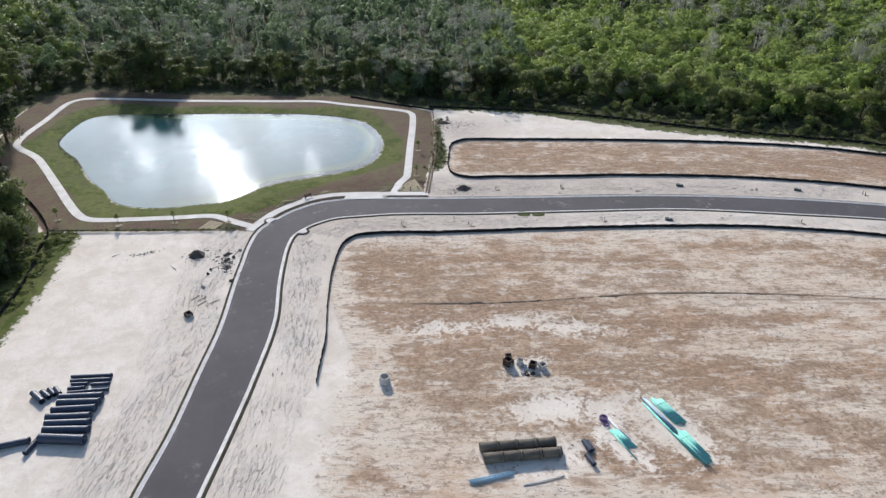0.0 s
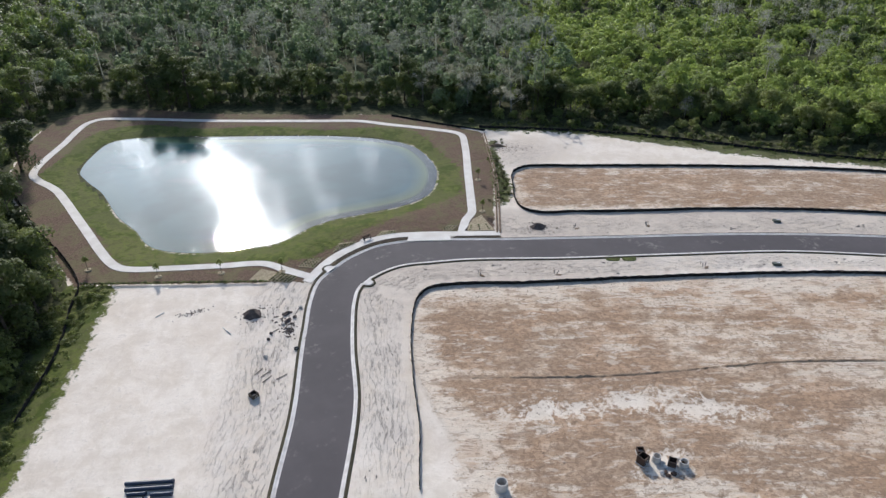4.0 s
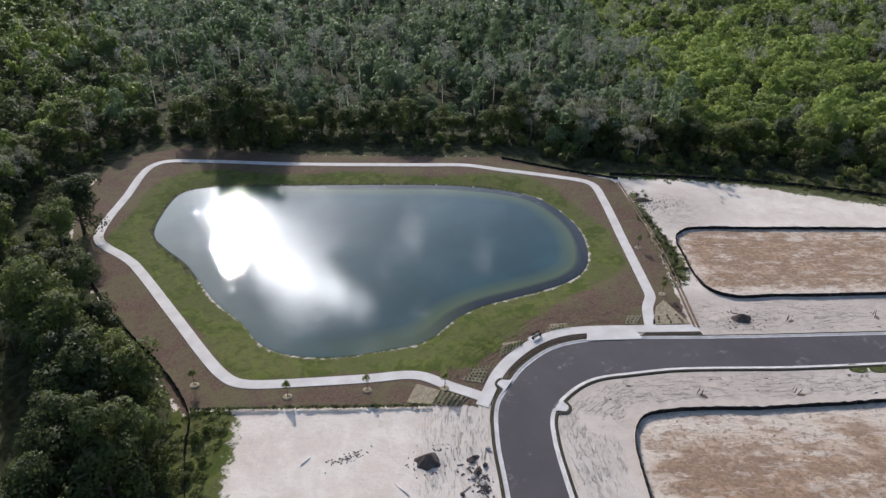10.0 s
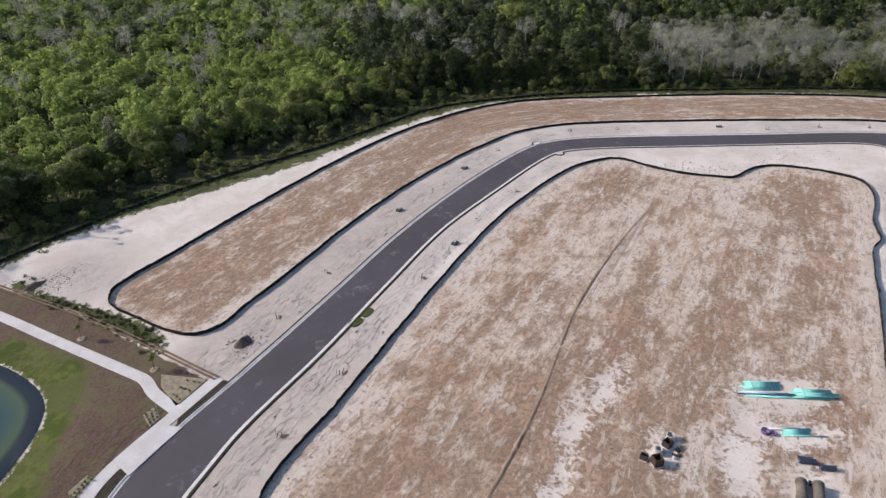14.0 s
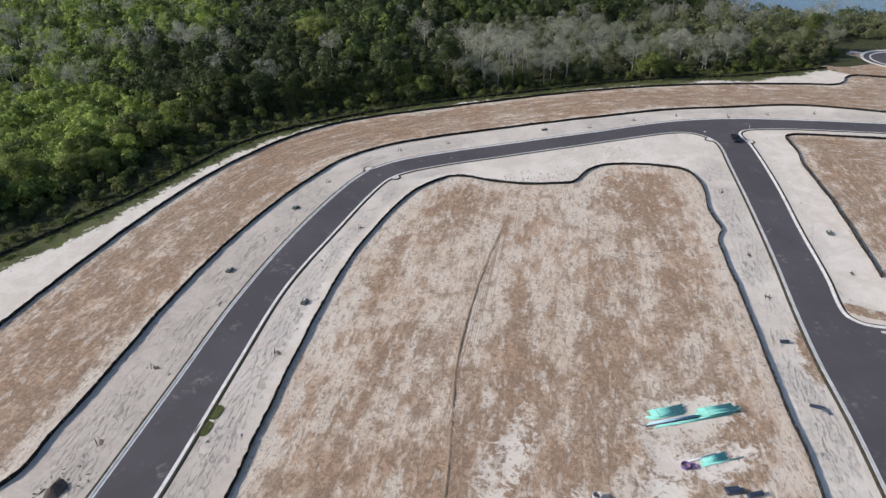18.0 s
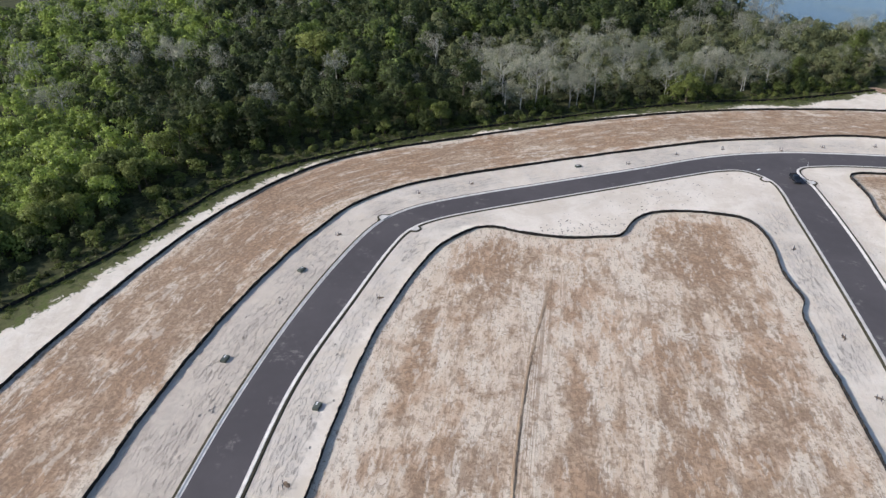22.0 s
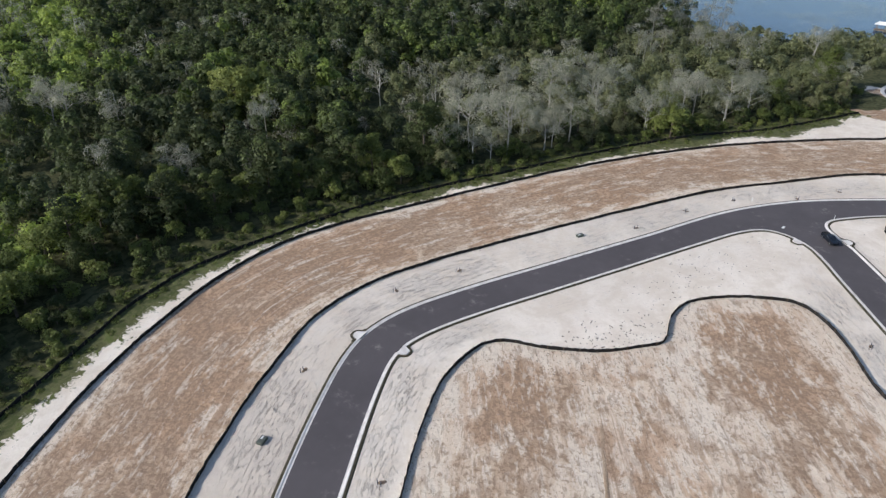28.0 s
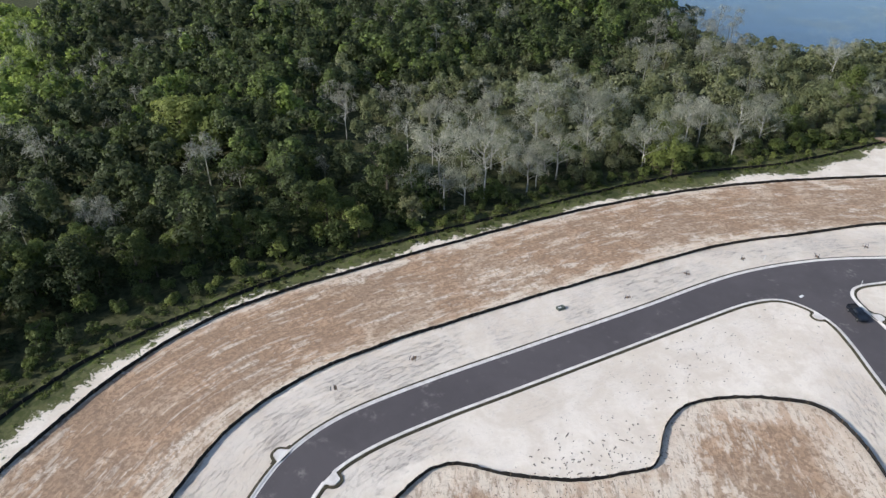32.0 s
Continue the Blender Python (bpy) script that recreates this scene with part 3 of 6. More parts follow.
# bare sand in the graded lots and damp soil on the sand: centre, half lengths, turn
SCRAPES = [(46.9, 80.4, 6.4, 1.5, -22), (58.4, 76.0, 5.5, 1.6, -25), (63.4, 71.4, 4.6, 1.3, -45), (67.4, 69.3, 4.5, 1.0, -40), (52.9, 65.2, 3.2, 2.0, 0), (50.9, 55.8, 6, 2.6, -20), (42.9, 49.8, 7, 3.4, -25), (57.4, 51.8, 4.0, 2.2, -10), (62.9, 44.8, 3.4, 7, 0), (54.9, 46.8, 2.4, 5, 0), (32, 72.5, 1.3, 1.3, 0)]
# browner soil in the graded lots: centre, half lengths, turn, strength
BROWN = [(135, 50, 9, 3.6, -50, 1.0), (128, 12, 10, 6, -40, 1.1), (113, 18, 7, 3.5, -30, 0.8), (96, 40, 10, 1.6, -29, 0.8), (89, 29, 12, 2.6, -29, 0.9), (104, 28.5, 9, 1.8, -29, 0.7), (114, 74, 16, 2.4, -30, 0.9), (95, 143, 6, 3, -30, 0.8), (40, 70, 9, 7, 20, 0.9), (57, 84, 18, 3.0, -27, 0.5), (74, 52, 9, 2.6, -29, 0.7), (75, 66, 18, 1.8, -29, 0.6), (137, 103, 14, 2.5, -33, 0.6), (187, 72, 8, 42, 14, 0.7), (48, 104, 6, 4, -25, 0.6), (88, 84, 14, 2.2, -29, 0.5)]
DAMP = [(70, 17.5, 4.5, 1.6, -30), (64.5, 20.8, 3.5, 1.5, -30), (74, 1.6, 4.5, 1.5, 40), (193, -133, 16, 22, 0)]

# ---- ground ----
def spread(low, high, step, far):
    core = np.arange(low, high + step, step)
    out, s, x = [], step, 0.0
    while x < far:
        s *= 1.35
        x += s
        out.append(x)
    return np.r_[low - np.array(out[::-1]), core, core[-1] + np.array(out)]


def build_ground():
    xs, ys = spread(-45, 222, 0.9, 3500), spread(-128, 262, 0.9, 3500)
    gx, gy = np.meshgrid(xs, ys)
    pts = np.stack([gx.ravel(), gy.ravel()], 1)
    site = (pts[:, 0] > -60) & (pts[:, 0] < 240) & (pts[:, 1] > -145) & (pts[:, 1] < 280)
    p = pts[site]
    centre = smooth([((a[0] + b[0]) / 2, (a[1] + b[1]) / 2) for a, b in zip(KERB_IN[:10], KERB_OUT[:10])] + [(50, 130), (73, 118), (95, 107), (134, 84.5), (158, 64), (163, 45), (163, 20), (162.7, -20), (154, -53), (131, -95)], 2.0)
    d_road, along, side = away(p, centre)
    side_road = smooth([(162, -42), (140, -28), (117, -15), (96, -3.5), (80, 6), (56, 21), (40, 30)], 2.0)
    d_side, along2, side2 = away(p, side_road)
    across = d_road * side
    in_lot = depth_in(p, lot)
    u = np.array([0.872, -0.49])
    loose = depth_in(p, np.array([(11, 46), (14, 60), (19, 69), (24, 77), (31, 90), (50, 80), (50, 40)])) > 0
    along = np.where((in_lot > 0) | loose, p @ u, np.where((d_side < d_road) & (p[:, 0] < 159), along2, along))
    across = np.where((in_lot > 0) | loose, p @ np.array([0.49, 0.872]), np.where((d_side < d_road) & (p[:, 0] < 159), d_side * side2, across))
    soil = np.maximum.reduce([in_lot, depth_in(p, strip), depth_in(p, east_lot)])
    soil = np.where(loose, soil * np.interp(p[:, 1], [78, 88], [0.3, 1.0]), soil)
    deep = np.clip(soil / 6.0, 0, 1) - 0.45 * np.clip((p[:, 0] - 70) / 35, 0, 1) * (in_lot > 0) + 0.3 * (in_lot < 0)
    for cx, cy, ra, rb, turn in SCRAPES:
        c, q = math.cos(radians(turn)), math.sin(radians(turn))
        dx, dy = p[:, 0] - cx, p[:, 1] - cy
        far = np.hypot((dx * c + dy * q) / ra, (dy * c - dx * q) / rb)
        soil = np.where(soil > -2, np.minimum(soil, (far - 1) * min(ra, rb) * 0.42), soil)
    for cx, cy, ra, rb, turn, much in BROWN:
        c, q = math.cos(radians(turn)), math.sin(radians(turn))
        dx, dy = p[:, 0] - cx, p[:, 1] - cy
        deep = deep + much * np.exp(-(((dx * c + dy * q) / ra) ** 2) - ((dy * c - dx * q) / rb) ** 2)
    for cx, cy, ra, rb, turn in DAMP:
        c, q = math.cos(radians(turn)), math.sin(radians(turn))
        dx, dy = p[:, 0] - cx, p[:, 1] - cy
        far = np.hypot((dx * c + dy * q) / ra, (dy * c - dx * q) / rb)
        soil = np.maximum(soil, (1 - far) * min(ra, rb) * 0.9)
        deep = np.where(far < 1.2, 1.3, deep)
    sd = depth_in(p, pond)
    lawn = np.minimum(depth_in(p, LAWN_OUT), -sd - 0.3)
    lawn = np.minimum(lawn, np.where(p[:, 0] > 45, 7.2, 8.0) + sd + 3 * np.sin(p[:, 0] * 0.13) * np.cos(p[:, 1] * 0.11))
    outer = np.array([(-9.5, 150), (-14, 178), (-19, 205), (-14, 232), (-4, 253), (14, 254), (39, 233), (84, 206), (99, 180), (94, 168), (84, 151), (69, 129), (47, 138), (29, 130), (-8, 150.5)])
    mulch = np.minimum(depth_in(p, outer), -sd - 0.7)
    weeds = depth_in(p, BANK) * 1.6
    woods = depth_in(p, FOREST)
    d_line, _, _ = away(p, treeline)
    west = smooth(SAND_WEST, 2.0)
    d_west, _, s_west = away(p, west)
    grass_w = np.where((p[:, 1] < 152) & (p[:, 0] < 8), np.where(s_west < 0, d_west, -d_west), -9)
    grass_w = np.where((p[:, 0] < -8.6) & (p[:, 1] > 149) & (p[:, 1] < 262) & (mulch < -0.3), 2.0, grass_w)
    woods_fence = smooth(FENCE_WOODS, 2.0)
    d_f, _, s_f = away(p, woods_fence)
    d_n, _, s_n = away(p, smooth(FENCE_OUTER, 2.0))
    fringe = np.interp(p[:, 0], [95, 125, 150, 170, 190, 205], [40, 22, 8, 4.2, 2.0, 1.3]) + np.interp(p[:, 1], [-116, -90, -75, -45, 0], [13, 8, 2.5, 0.4, 0])
    fringe += 0.9 * np.sin(p[:, 0] * 0.21 + p[:, 1] * 0.13) + 0.6 * np.sin(p[:, 1] * 0.33 - p[:, 0] * 0.4)
    verge = np.where(s_f > 0, np.where(d_f < 25, 3.0, -9), np.where(s_n > 0, np.maximum(d_n - fringe, 1.8 - d_f), -9))
    verge = np.where((p[:, 1] < -112) & (p[:, 0] > 170), -9, verge)
    verge = np.where((mulch > -1) | (p[:, 0] < 75) | ((p[:, 0] < 98) & (p[:, 1] < 165)), -9, verge)
    woods = np.where((mulch < 0.5) & (mulch > -12) & (p[:, 1] > 186) & (p[:, 0] < 100) & (p[:, 0] > -8.6), np.maximum(woods, 1.5), woods)
    woods = np.where((s_f > 0) & (d_f < 25) & (p[:, 0] > 100), np.maximum(woods, d_f - 2.4 - 2.6 * np.clip((30 - p[:, 1]) / 20, 0, 1) - 0.8 * np.sin(p[:, 1] * 0.3)), woods)
    wild = np.where(p[:, 0] > 75, np.where(sd > -22, 0.45, 1.0), 0.3)
    grass = np.maximum.reduce([lawn, grass_w, verge, weeds - 0.3])
    wild = np.where((p[:, 0] < 8) & (lawn < -3), 0.35, np.where(weeds > -2, 1.0, wild))
    grass = np.where((mulch > -0.2) & (lawn < -1) & (p[:, 0] < 30), -9, grass)
    mulch = np.where(mulch > -1, mulch, -9)
    k_in, _, _ = away(p, kerb_in)
    k_out, _, _ = away(p, kerb_out)
    k = np.minimum(k_in, k_out)
    rut = np.clip(1.2 - np.abs(k - 5) / 6, 0, 1) * (soil < 0.5)
    calm = np.clip((p[:, 0] - 132) / 8, 0, 1) * np.clip((160 - p[:, 0]) / 3, 0, 1) * np.clip((48 - p[:, 1]) / 8, 0, 1) * np.clip((p[:, 1] + 34) / 6, 0, 1)
    rut *= 1 - 0.8 * calm
    rut = np.maximum(rut, 0.9 * np.clip(1.4 - np.hypot(p[:, 0] - 97, p[:, 1] - 163) / 8, 0, 1))
    run = np.zeros(len(pts))
    run[site] = along
    run = run.reshape(len(ys), len(xs))
    jump = np.zeros(run.shape)
    for axis in (0, 1):
        leap = np.abs(np.diff(run, axis=axis)) > 4
        cells = (slice(1, None), slice(None)) if axis == 0 else (slice(None), slice(1, None))
        jump[cells] = np.maximum(jump[cells], leap)
    for _ in range(2):
        jump = np.maximum.reduce([jump] + [np.roll(jump, k, axis=a) for a in (0, 1) for k in (-1, 1)])
    even = 1 - jump.ravel()[site]
    rut *= even
    d_r, run_r, s_r = away(p, smooth(RIDGE_LOT, 2.0))
    comb = np.exp(-((np.where(s_r < 0, d_r - 1.3, d_r + 0.6) / 1.6) ** 2)) * np.clip((run_r - 20) / 20, 0, 1) * (in_lot > 0)
    dust = np.clip((186 - p[:, 0]) / 60, 0, 1) * np.clip((p[:, 0] - 26) / 20, 0, 1) * np.clip((15 - k) / 3, 0, 1) * np.maximum(side > 0, np.clip((95 - p[:, 0]) / 25, 0, 1)) * (p[:, 1] > 60)
    dust = np.maximum(dust, 0.8 * np.clip(1.5 - np.hypot((p[:, 0] - 102) / 1.2, p[:, 1] - 160) / 9, 0, 1))
    rng = np.random.default_rng(3)
    waves = sum(np.sin(p @ rng.normal(0, f, 2) + rng.uniform(0, 6.3)) for f in (0.25, 0.4, 0.6, 0.9, 1.3, 1.9, 2.6) for _ in range(3)) / 5
    z = np.clip(waves * 0.05, -0.12, 0.14) * np.clip((np.minimum(k, d_road) - 4.6) / 3, 0.0, 1)
    z -= 0.02
    d_tr, _, _ = away(p, trail)
    d_sw, _, _ = away(p, sidewalk)
    z = np.where((d_tr < 2.5) | (d_sw < 2.5) | (d_road < 5) | (d_side < 5), np.minimum(z, -0.02), z)
    bank = np.clip((-sd) / 7.0, 0, 1)
    z = np.where(sd > -7, np.where(sd > 0, -0.55 - np.minimum(sd * 0.35, 1.6), z * bank - 0.55 * (1 - bank * bank * (3 - 2 * bank))), z)
    zz = np.full(len(pts), -0.02)
    zz[site] = z
    me = bpy.data.meshes.new("ground")
    nx, ny = len(xs), len(ys)
    me.vertices.add(nx * ny)
    me.vertices.foreach_set("co", np.stack([pts[:, 0], pts[:, 1], zz], 1).astype(np.float32).ravel())
    i, j = np.meshgrid(np.arange(nx - 1), np.arange(ny - 1))
    a = (j * nx + i).ravel()
    quad = np.stack([a, a + 1, a + nx + 1, a + nx], 1).astype(np.int32)
    me.loops.add(quad.size)
    me.loops.foreach_set("vertex_index", quad.ravel())
    me.polygons.add(len(quad))
    me.polygons.foreach_set("loop_start", np.arange(0, quad.size, 4, dtype=np.int32))
    me.update(calc_edges=True)
    me.polygons.foreach_set("use_smooth", np.ones(len(quad), bool))
    for name, value, other in (("soil", 0.5 + soil / 5, 0), ("grass", 0.5 + grass / 5, 0), ("mulch", 0.5 + mulch / 5, 0), ("woods", 0.5 + (woods + 0.8) / 5, 1), ("along", along, 0), ("across", across, 0), ("rut", rut, 0), ("dust", dust, 0), ("comb", comb, 0), ("deep", deep, 0), ("wild", wild, 1)):
        full = np.full(len(pts), float(other), np.float32)
        full[site] = value if name in ("along", "across", "deep") else np.clip(value, 0, 1)
        me.attributes.new(name, "FLOAT", "POINT").data.foreach_set("value", full)
    me.materials.append(M_GROUND)
    return tagged(new("ground", me), "pale sand, graded brown soil, turf and woodland floor", "ground", kind="structure")


build_ground()

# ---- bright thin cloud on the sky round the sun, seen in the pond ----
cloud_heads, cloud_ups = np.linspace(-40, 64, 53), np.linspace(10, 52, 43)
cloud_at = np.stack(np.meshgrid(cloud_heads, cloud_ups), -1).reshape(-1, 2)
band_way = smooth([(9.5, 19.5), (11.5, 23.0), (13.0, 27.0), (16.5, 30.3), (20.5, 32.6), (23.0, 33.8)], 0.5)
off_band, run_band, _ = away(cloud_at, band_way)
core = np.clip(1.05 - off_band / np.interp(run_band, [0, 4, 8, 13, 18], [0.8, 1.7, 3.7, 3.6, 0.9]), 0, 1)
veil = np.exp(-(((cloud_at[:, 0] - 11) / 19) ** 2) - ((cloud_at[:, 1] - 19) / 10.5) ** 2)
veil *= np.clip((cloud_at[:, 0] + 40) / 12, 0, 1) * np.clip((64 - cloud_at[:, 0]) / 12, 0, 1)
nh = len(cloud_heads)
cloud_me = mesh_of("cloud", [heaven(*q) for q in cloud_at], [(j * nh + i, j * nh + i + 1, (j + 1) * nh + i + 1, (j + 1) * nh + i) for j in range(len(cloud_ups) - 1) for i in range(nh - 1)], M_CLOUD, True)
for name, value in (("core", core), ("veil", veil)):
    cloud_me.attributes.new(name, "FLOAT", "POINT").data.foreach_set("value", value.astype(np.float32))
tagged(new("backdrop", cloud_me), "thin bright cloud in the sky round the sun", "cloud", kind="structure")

# ---- pond and lake ----
def water(name, outline, z, material, label):
    ob = new(name, sheet(name, outline, z, material))
    return tagged(ob, label, "water", kind="structure")


outward = sides(pond) * (1 if not inside(pond[:1] + sides(pond)[:1] * 0.5, pond)[0] else -1)
soft_way = sum(np.roll(outward, k, axis=0) for k in range(-6, 7))
soft_way /= np.linalg.norm(soft_way, axis=1)[:, None]
rings = [pond + outward * 0.35] + [pond - soft_way * d for d in (1.5, 2.4, 6.0)]
pond_me = sheet("pond_water", rings[-1], -0.5, M_POND)
pbm = bmesh.new()
pbm.from_mesh(pond_me)
bmesh.ops.delete(pbm, geom=[v for v in pbm.verts if not v.link_faces], context="VERTS")
shallow, rim = pbm.verts.layers.float.new("shallow"), pbm.verts.layers.float.new("rim")
old = None
for ring, depth, rim_share in zip(rings, (1.0, 1.0, 0.9, 0.0), (1.0, 0.9, 0.0, 0.0)):
    loop = [pbm.verts.new((x, y, -0.5)) for x, y in ring]
    for v in loop:
        v[shallow] = depth * min(max((v.co.x - 8) / 25, 0.15), 1)
        # a darker band near the shore, growing towards the east
        v[rim] = rim_share * min(max((v.co.x - 22) / 20, 0), 1)
    if old:
        for k in range(len(loop)):
            pbm.faces.new((old[k], old[(k + 1) % len(loop)], loop[(k + 1) % len(loop)], loop[k]))
    old = loop
bmesh.ops.remove_doubles(pbm, verts=pbm.verts, dist=0.002)
bmesh.ops.recalc_face_normals(pbm, faces=pbm.faces)
if sum(f.normal.z for f in pbm.faces) < 0:
    bmesh.ops.reverse_faces(pbm, faces=pbm.faces)
pbm.to_mesh(pond_me)
pbm.free()
tagged(new("pond_water", pond_me), "still blue-green pond water with sun glitter", "water", kind="structure")
water("lake_water", LAKE, 0.06, M_LAKE, "blue open lake water behind the woods")

# ---- roads, kerbs and walks ----
asphalt = np.vstack([kerb_out, kerb_right, kerb_branch, kerb_in[::-1]])
tagged(new("road", sheet("road", asphalt, 0.03, M_ASPHALT, 0.2)), "dark grey new asphalt road with side streets", "road", kind="structure")
KERB_PROFILE = [(-0.30, -0.1), (-0.30, 0.034), (-0.05, 0.045), (0.10, 0.13), (0.24, 0.15), (0.30, 0.14), (0.30, -0.1)]
for curve, flip in ((kerb_in, -1), (kerb_out, 1), (kerb_right, 1), (kerb_branch, 1)):
    prof = [(flip * u, v) for u, v in KERB_PROFILE]
    tagged(new("kerb", sweep("kerb", curve, prof, M_KERB)), "pale concrete kerb and gutter along the road", "kerb", kind="structure")
    band = [(flip * 0.31, -0.1), (flip * 0.31, 0.10), (flip * 0.6, 0.11), (flip * 0.78, 0.0), (flip * 0.78, -0.1)]
    tagged(new("verge", sweep("verge", curve, band, M_SOD)), "narrow dark sod strip behind the kerb", "verge", kind="structure")
for curve, width, name in ((trail, 0.95, "footpath"), (sidewalk, 0.95, "pavement")):
    prof = [(-width, -0.15), (-width, 0.045), (width, 0.045), (width, -0.15)]
    if name == "pavement":
        prof = [(u, v + 0.006) for u, v in prof]
    tagged(new(name, sweep(name, curve, prof, M_PAVING)), "pale concrete footpath slab", "footpath", kind="structure")


# ---- silt fences ----
def silt_fence(points, height=0.75, gap=2.6, seed=1, label="black silt fence fabric on wooden stakes"):
    rng = np.random.default_rng(seed)
    c = smooth(points, 0.65)
    c = c + sides(c) * (rng.normal(0, 0.025, len(c)) + 0.05 * np.sin(np.arange(len(c)) * 0.31))[:, None]
    base = thing("silt_fence", pose(c[0][0], c[0][1], 0), label, "fence", "silt fences")
    local = c - c[0]
    left = sides(local)
    n = len(local)
    top = height * (1 - 0.12 * rng.random(n)) - 0.05 * (np.arange(n) % 4 == 2)
    lean = rng.normal(0, 0.05, n)
    verts, faces = [], []
    for i in range(n):
        for s in (-0.025, 0.025):
            verts.append((*(local[i] + left[i] * (s * 2.5)), -0.06))
            verts.append((*(local[i] + left[i] * (s + lean[i])), top[i]))
    for i in range(n - 1):
        a, b = 4 * i, 4 * i + 4
        faces += [(a, b, b + 1, a + 1), (a + 3, b + 3, b + 2, a + 2), (a + 1, b + 1, b + 3, a + 3)]
    part("fabric", mesh_of("fabric", verts, faces, M_FABRIC), None, base, "sagging black woven fabric")
    post = None
    for i in range(0, n, max(1, int(gap / 0.65))):
        if post is None:
            w = 0.03
            v = [(x * w, y * w, z) for z in (-0.1, height + 0.15) for x, y in ((-1, -1), (1, -1), (1, 1), (-1, 1))] + [(0, 0, height + 0.2)]
            f = [(0, 1, 5, 4), (1, 2, 6, 5), (2, 3, 7, 6), (3, 0, 4, 7), (4, 5, 8), (5, 6, 8), (6, 7, 8), (7, 4, 8)]
            post = mesh_of("stake", v, f, M_STAKE)
        part("stake", post, None, base, "", pose(*(local[i] - left[i] * 0.06), 0, rng.normal(0, 3), rng.normal(0, 3), rng.uniform(0, 90)))
    return base


for k, line in enumerate((FENCE_LOT, FENCE_OUTER, FENCE_INNER, FENCE_EAST)):
    silt_fence(line, 0.68, 2.6, k + 1)
silt_fence(FENCE_WOODS, 0.7, 3.0, 11, "black silt fence along the edge of the woods")
silt_fence(FENCE_POND, 0.8, 3.0, 12, "black silt fence between the mulch bank and the woods")
silt_fence(FENCE_NORTH[-3:], 0.5, 3.0, 13, "low black silt fence behind the pond footpath")


# ---- trees ----
def leaves(rng, centres, radii, count, size, flat=0.35, aspect=1.0, corners=3):
    """Loose leaf clumps on the outside of blobs: corners, count x 4 x 3, and the outward ways."""
    centres, radii = np.asarray(centres, float), np.asarray(radii, float)
    weight = radii[:, 0] ** 2
    pick = rng.choice(len(centres), count, p=weight / weight.sum())
    way = rng.normal(0, 1, (count, 3))
    way /= np.linalg.norm(way, axis=1)[:, None]
    way[:, 2] = np.where(way[:, 2] < -0.4, -way[:, 2], way[:, 2])
    at = centres[pick] + way * radii[pick] * rng.uniform(0.72, 1.06, (count, 1))
    normal = way + rng.normal(0, 0.42, (count, 3)) + (0, 0, flat * 0.5)
    normal /= np.linalg.norm(normal, axis=1)[:, None]
    t = np.cross(normal, rng.normal(0, 1, (count, 3)))
    t /= np.linalg.norm(t, axis=1)[:, None]
    b = np.cross(normal, t)
    s = (size * rng.uniform(0.6, 1.35, count))[:, None]
    t, b = t * s * aspect, b * s
    out = way + rng.normal(0, 0.3, (count, 3)) + (0, 0, flat)
    out /= np.linalg.norm(out, axis=1)[:, None]
    if corners == 3:
        return np.stack([at - t * 0.95 - b * 0.75, at + t * 1.05 - b * 0.45, at - t * 0.1 + b * 1.2], 1), out
    return np.stack([at - t * 0.9 - b * 0.3, at + t * 0.15 - b, at + t - b * 0.1, at - t * 0.1 + b * 0.85], 1), out


def tube(points, radii, sides_n=5):
    verts, faces = [], []
    pts = [Vector(p) for p in points]
    for i, p in enumerate(pts):
        d = (pts[min(i + 1, len(pts) - 1)] - pts[max(i - 1, 0)]).normalized()
        q = d.to_track_quat("Z", "Y")
        for k in range(sides_n):
            a = 2 * math.pi * k / sides_n
            verts.append(tuple(p + q @ Vector((math.cos(a) * radii[i], math.sin(a) * radii[i], 0))))
    for i in range(len(pts) - 1):
        for k in range(sides_n):
            faces.append((i * sides_n + k, i * sides_n + (k + 1) % sides_n, (i + 1) * sides_n + (k + 1) % sides_n, (i + 1) * sides_n + k))
    return verts, faces


def join(pieces):
    verts, faces = [], []
    for v, f in pieces:
        o = len(verts)
        verts += v
        faces += [tuple(i + o for i in q) for q in f]
    return verts, faces


def wood_of(rng, height, reach, limbs, thick, fork=0.35):
    """A tapered trunk with limbs; gives the pieces and the limb ends."""
    bend = [(rng.normal(0, 0.02) * height * k, rng.normal(0, 0.02) * height * k, height * k) for k in (0, 0.25, 0.5, 0.75, 0.92)]
    pieces = [tube(bend, [thick * r for r in (1.25, 0.95, 0.75, 0.5, 0.2)], 6)]
    ends = []
    for k in range(limbs):
        h = height * rng.uniform(fork, 0.85)
        a = rng.uniform(0, 2 * math.pi) if limbs < 4 else 2 * math.pi * (k + rng.uniform(-0.3, 0.3)) / limbs * 2.4
        r = reach * rng.uniform(0.55, 1.0) * (1.1 - 0.5 * h / height)
        start = (0, 0, h)
        mid = (math.cos(a) * r * 0.5, math.sin(a) * r * 0.5, h + r * rng.uniform(0.2, 0.5))
        end = (math.cos(a) * r, math.sin(a) * r, h + r * rng.uniform(0.4, 0.9))
        pieces.append(tube([start, mid, end], [thick * 0.42, thick * 0.27, thick * 0.08], 4))
        ends.append(end)
    return pieces, ends


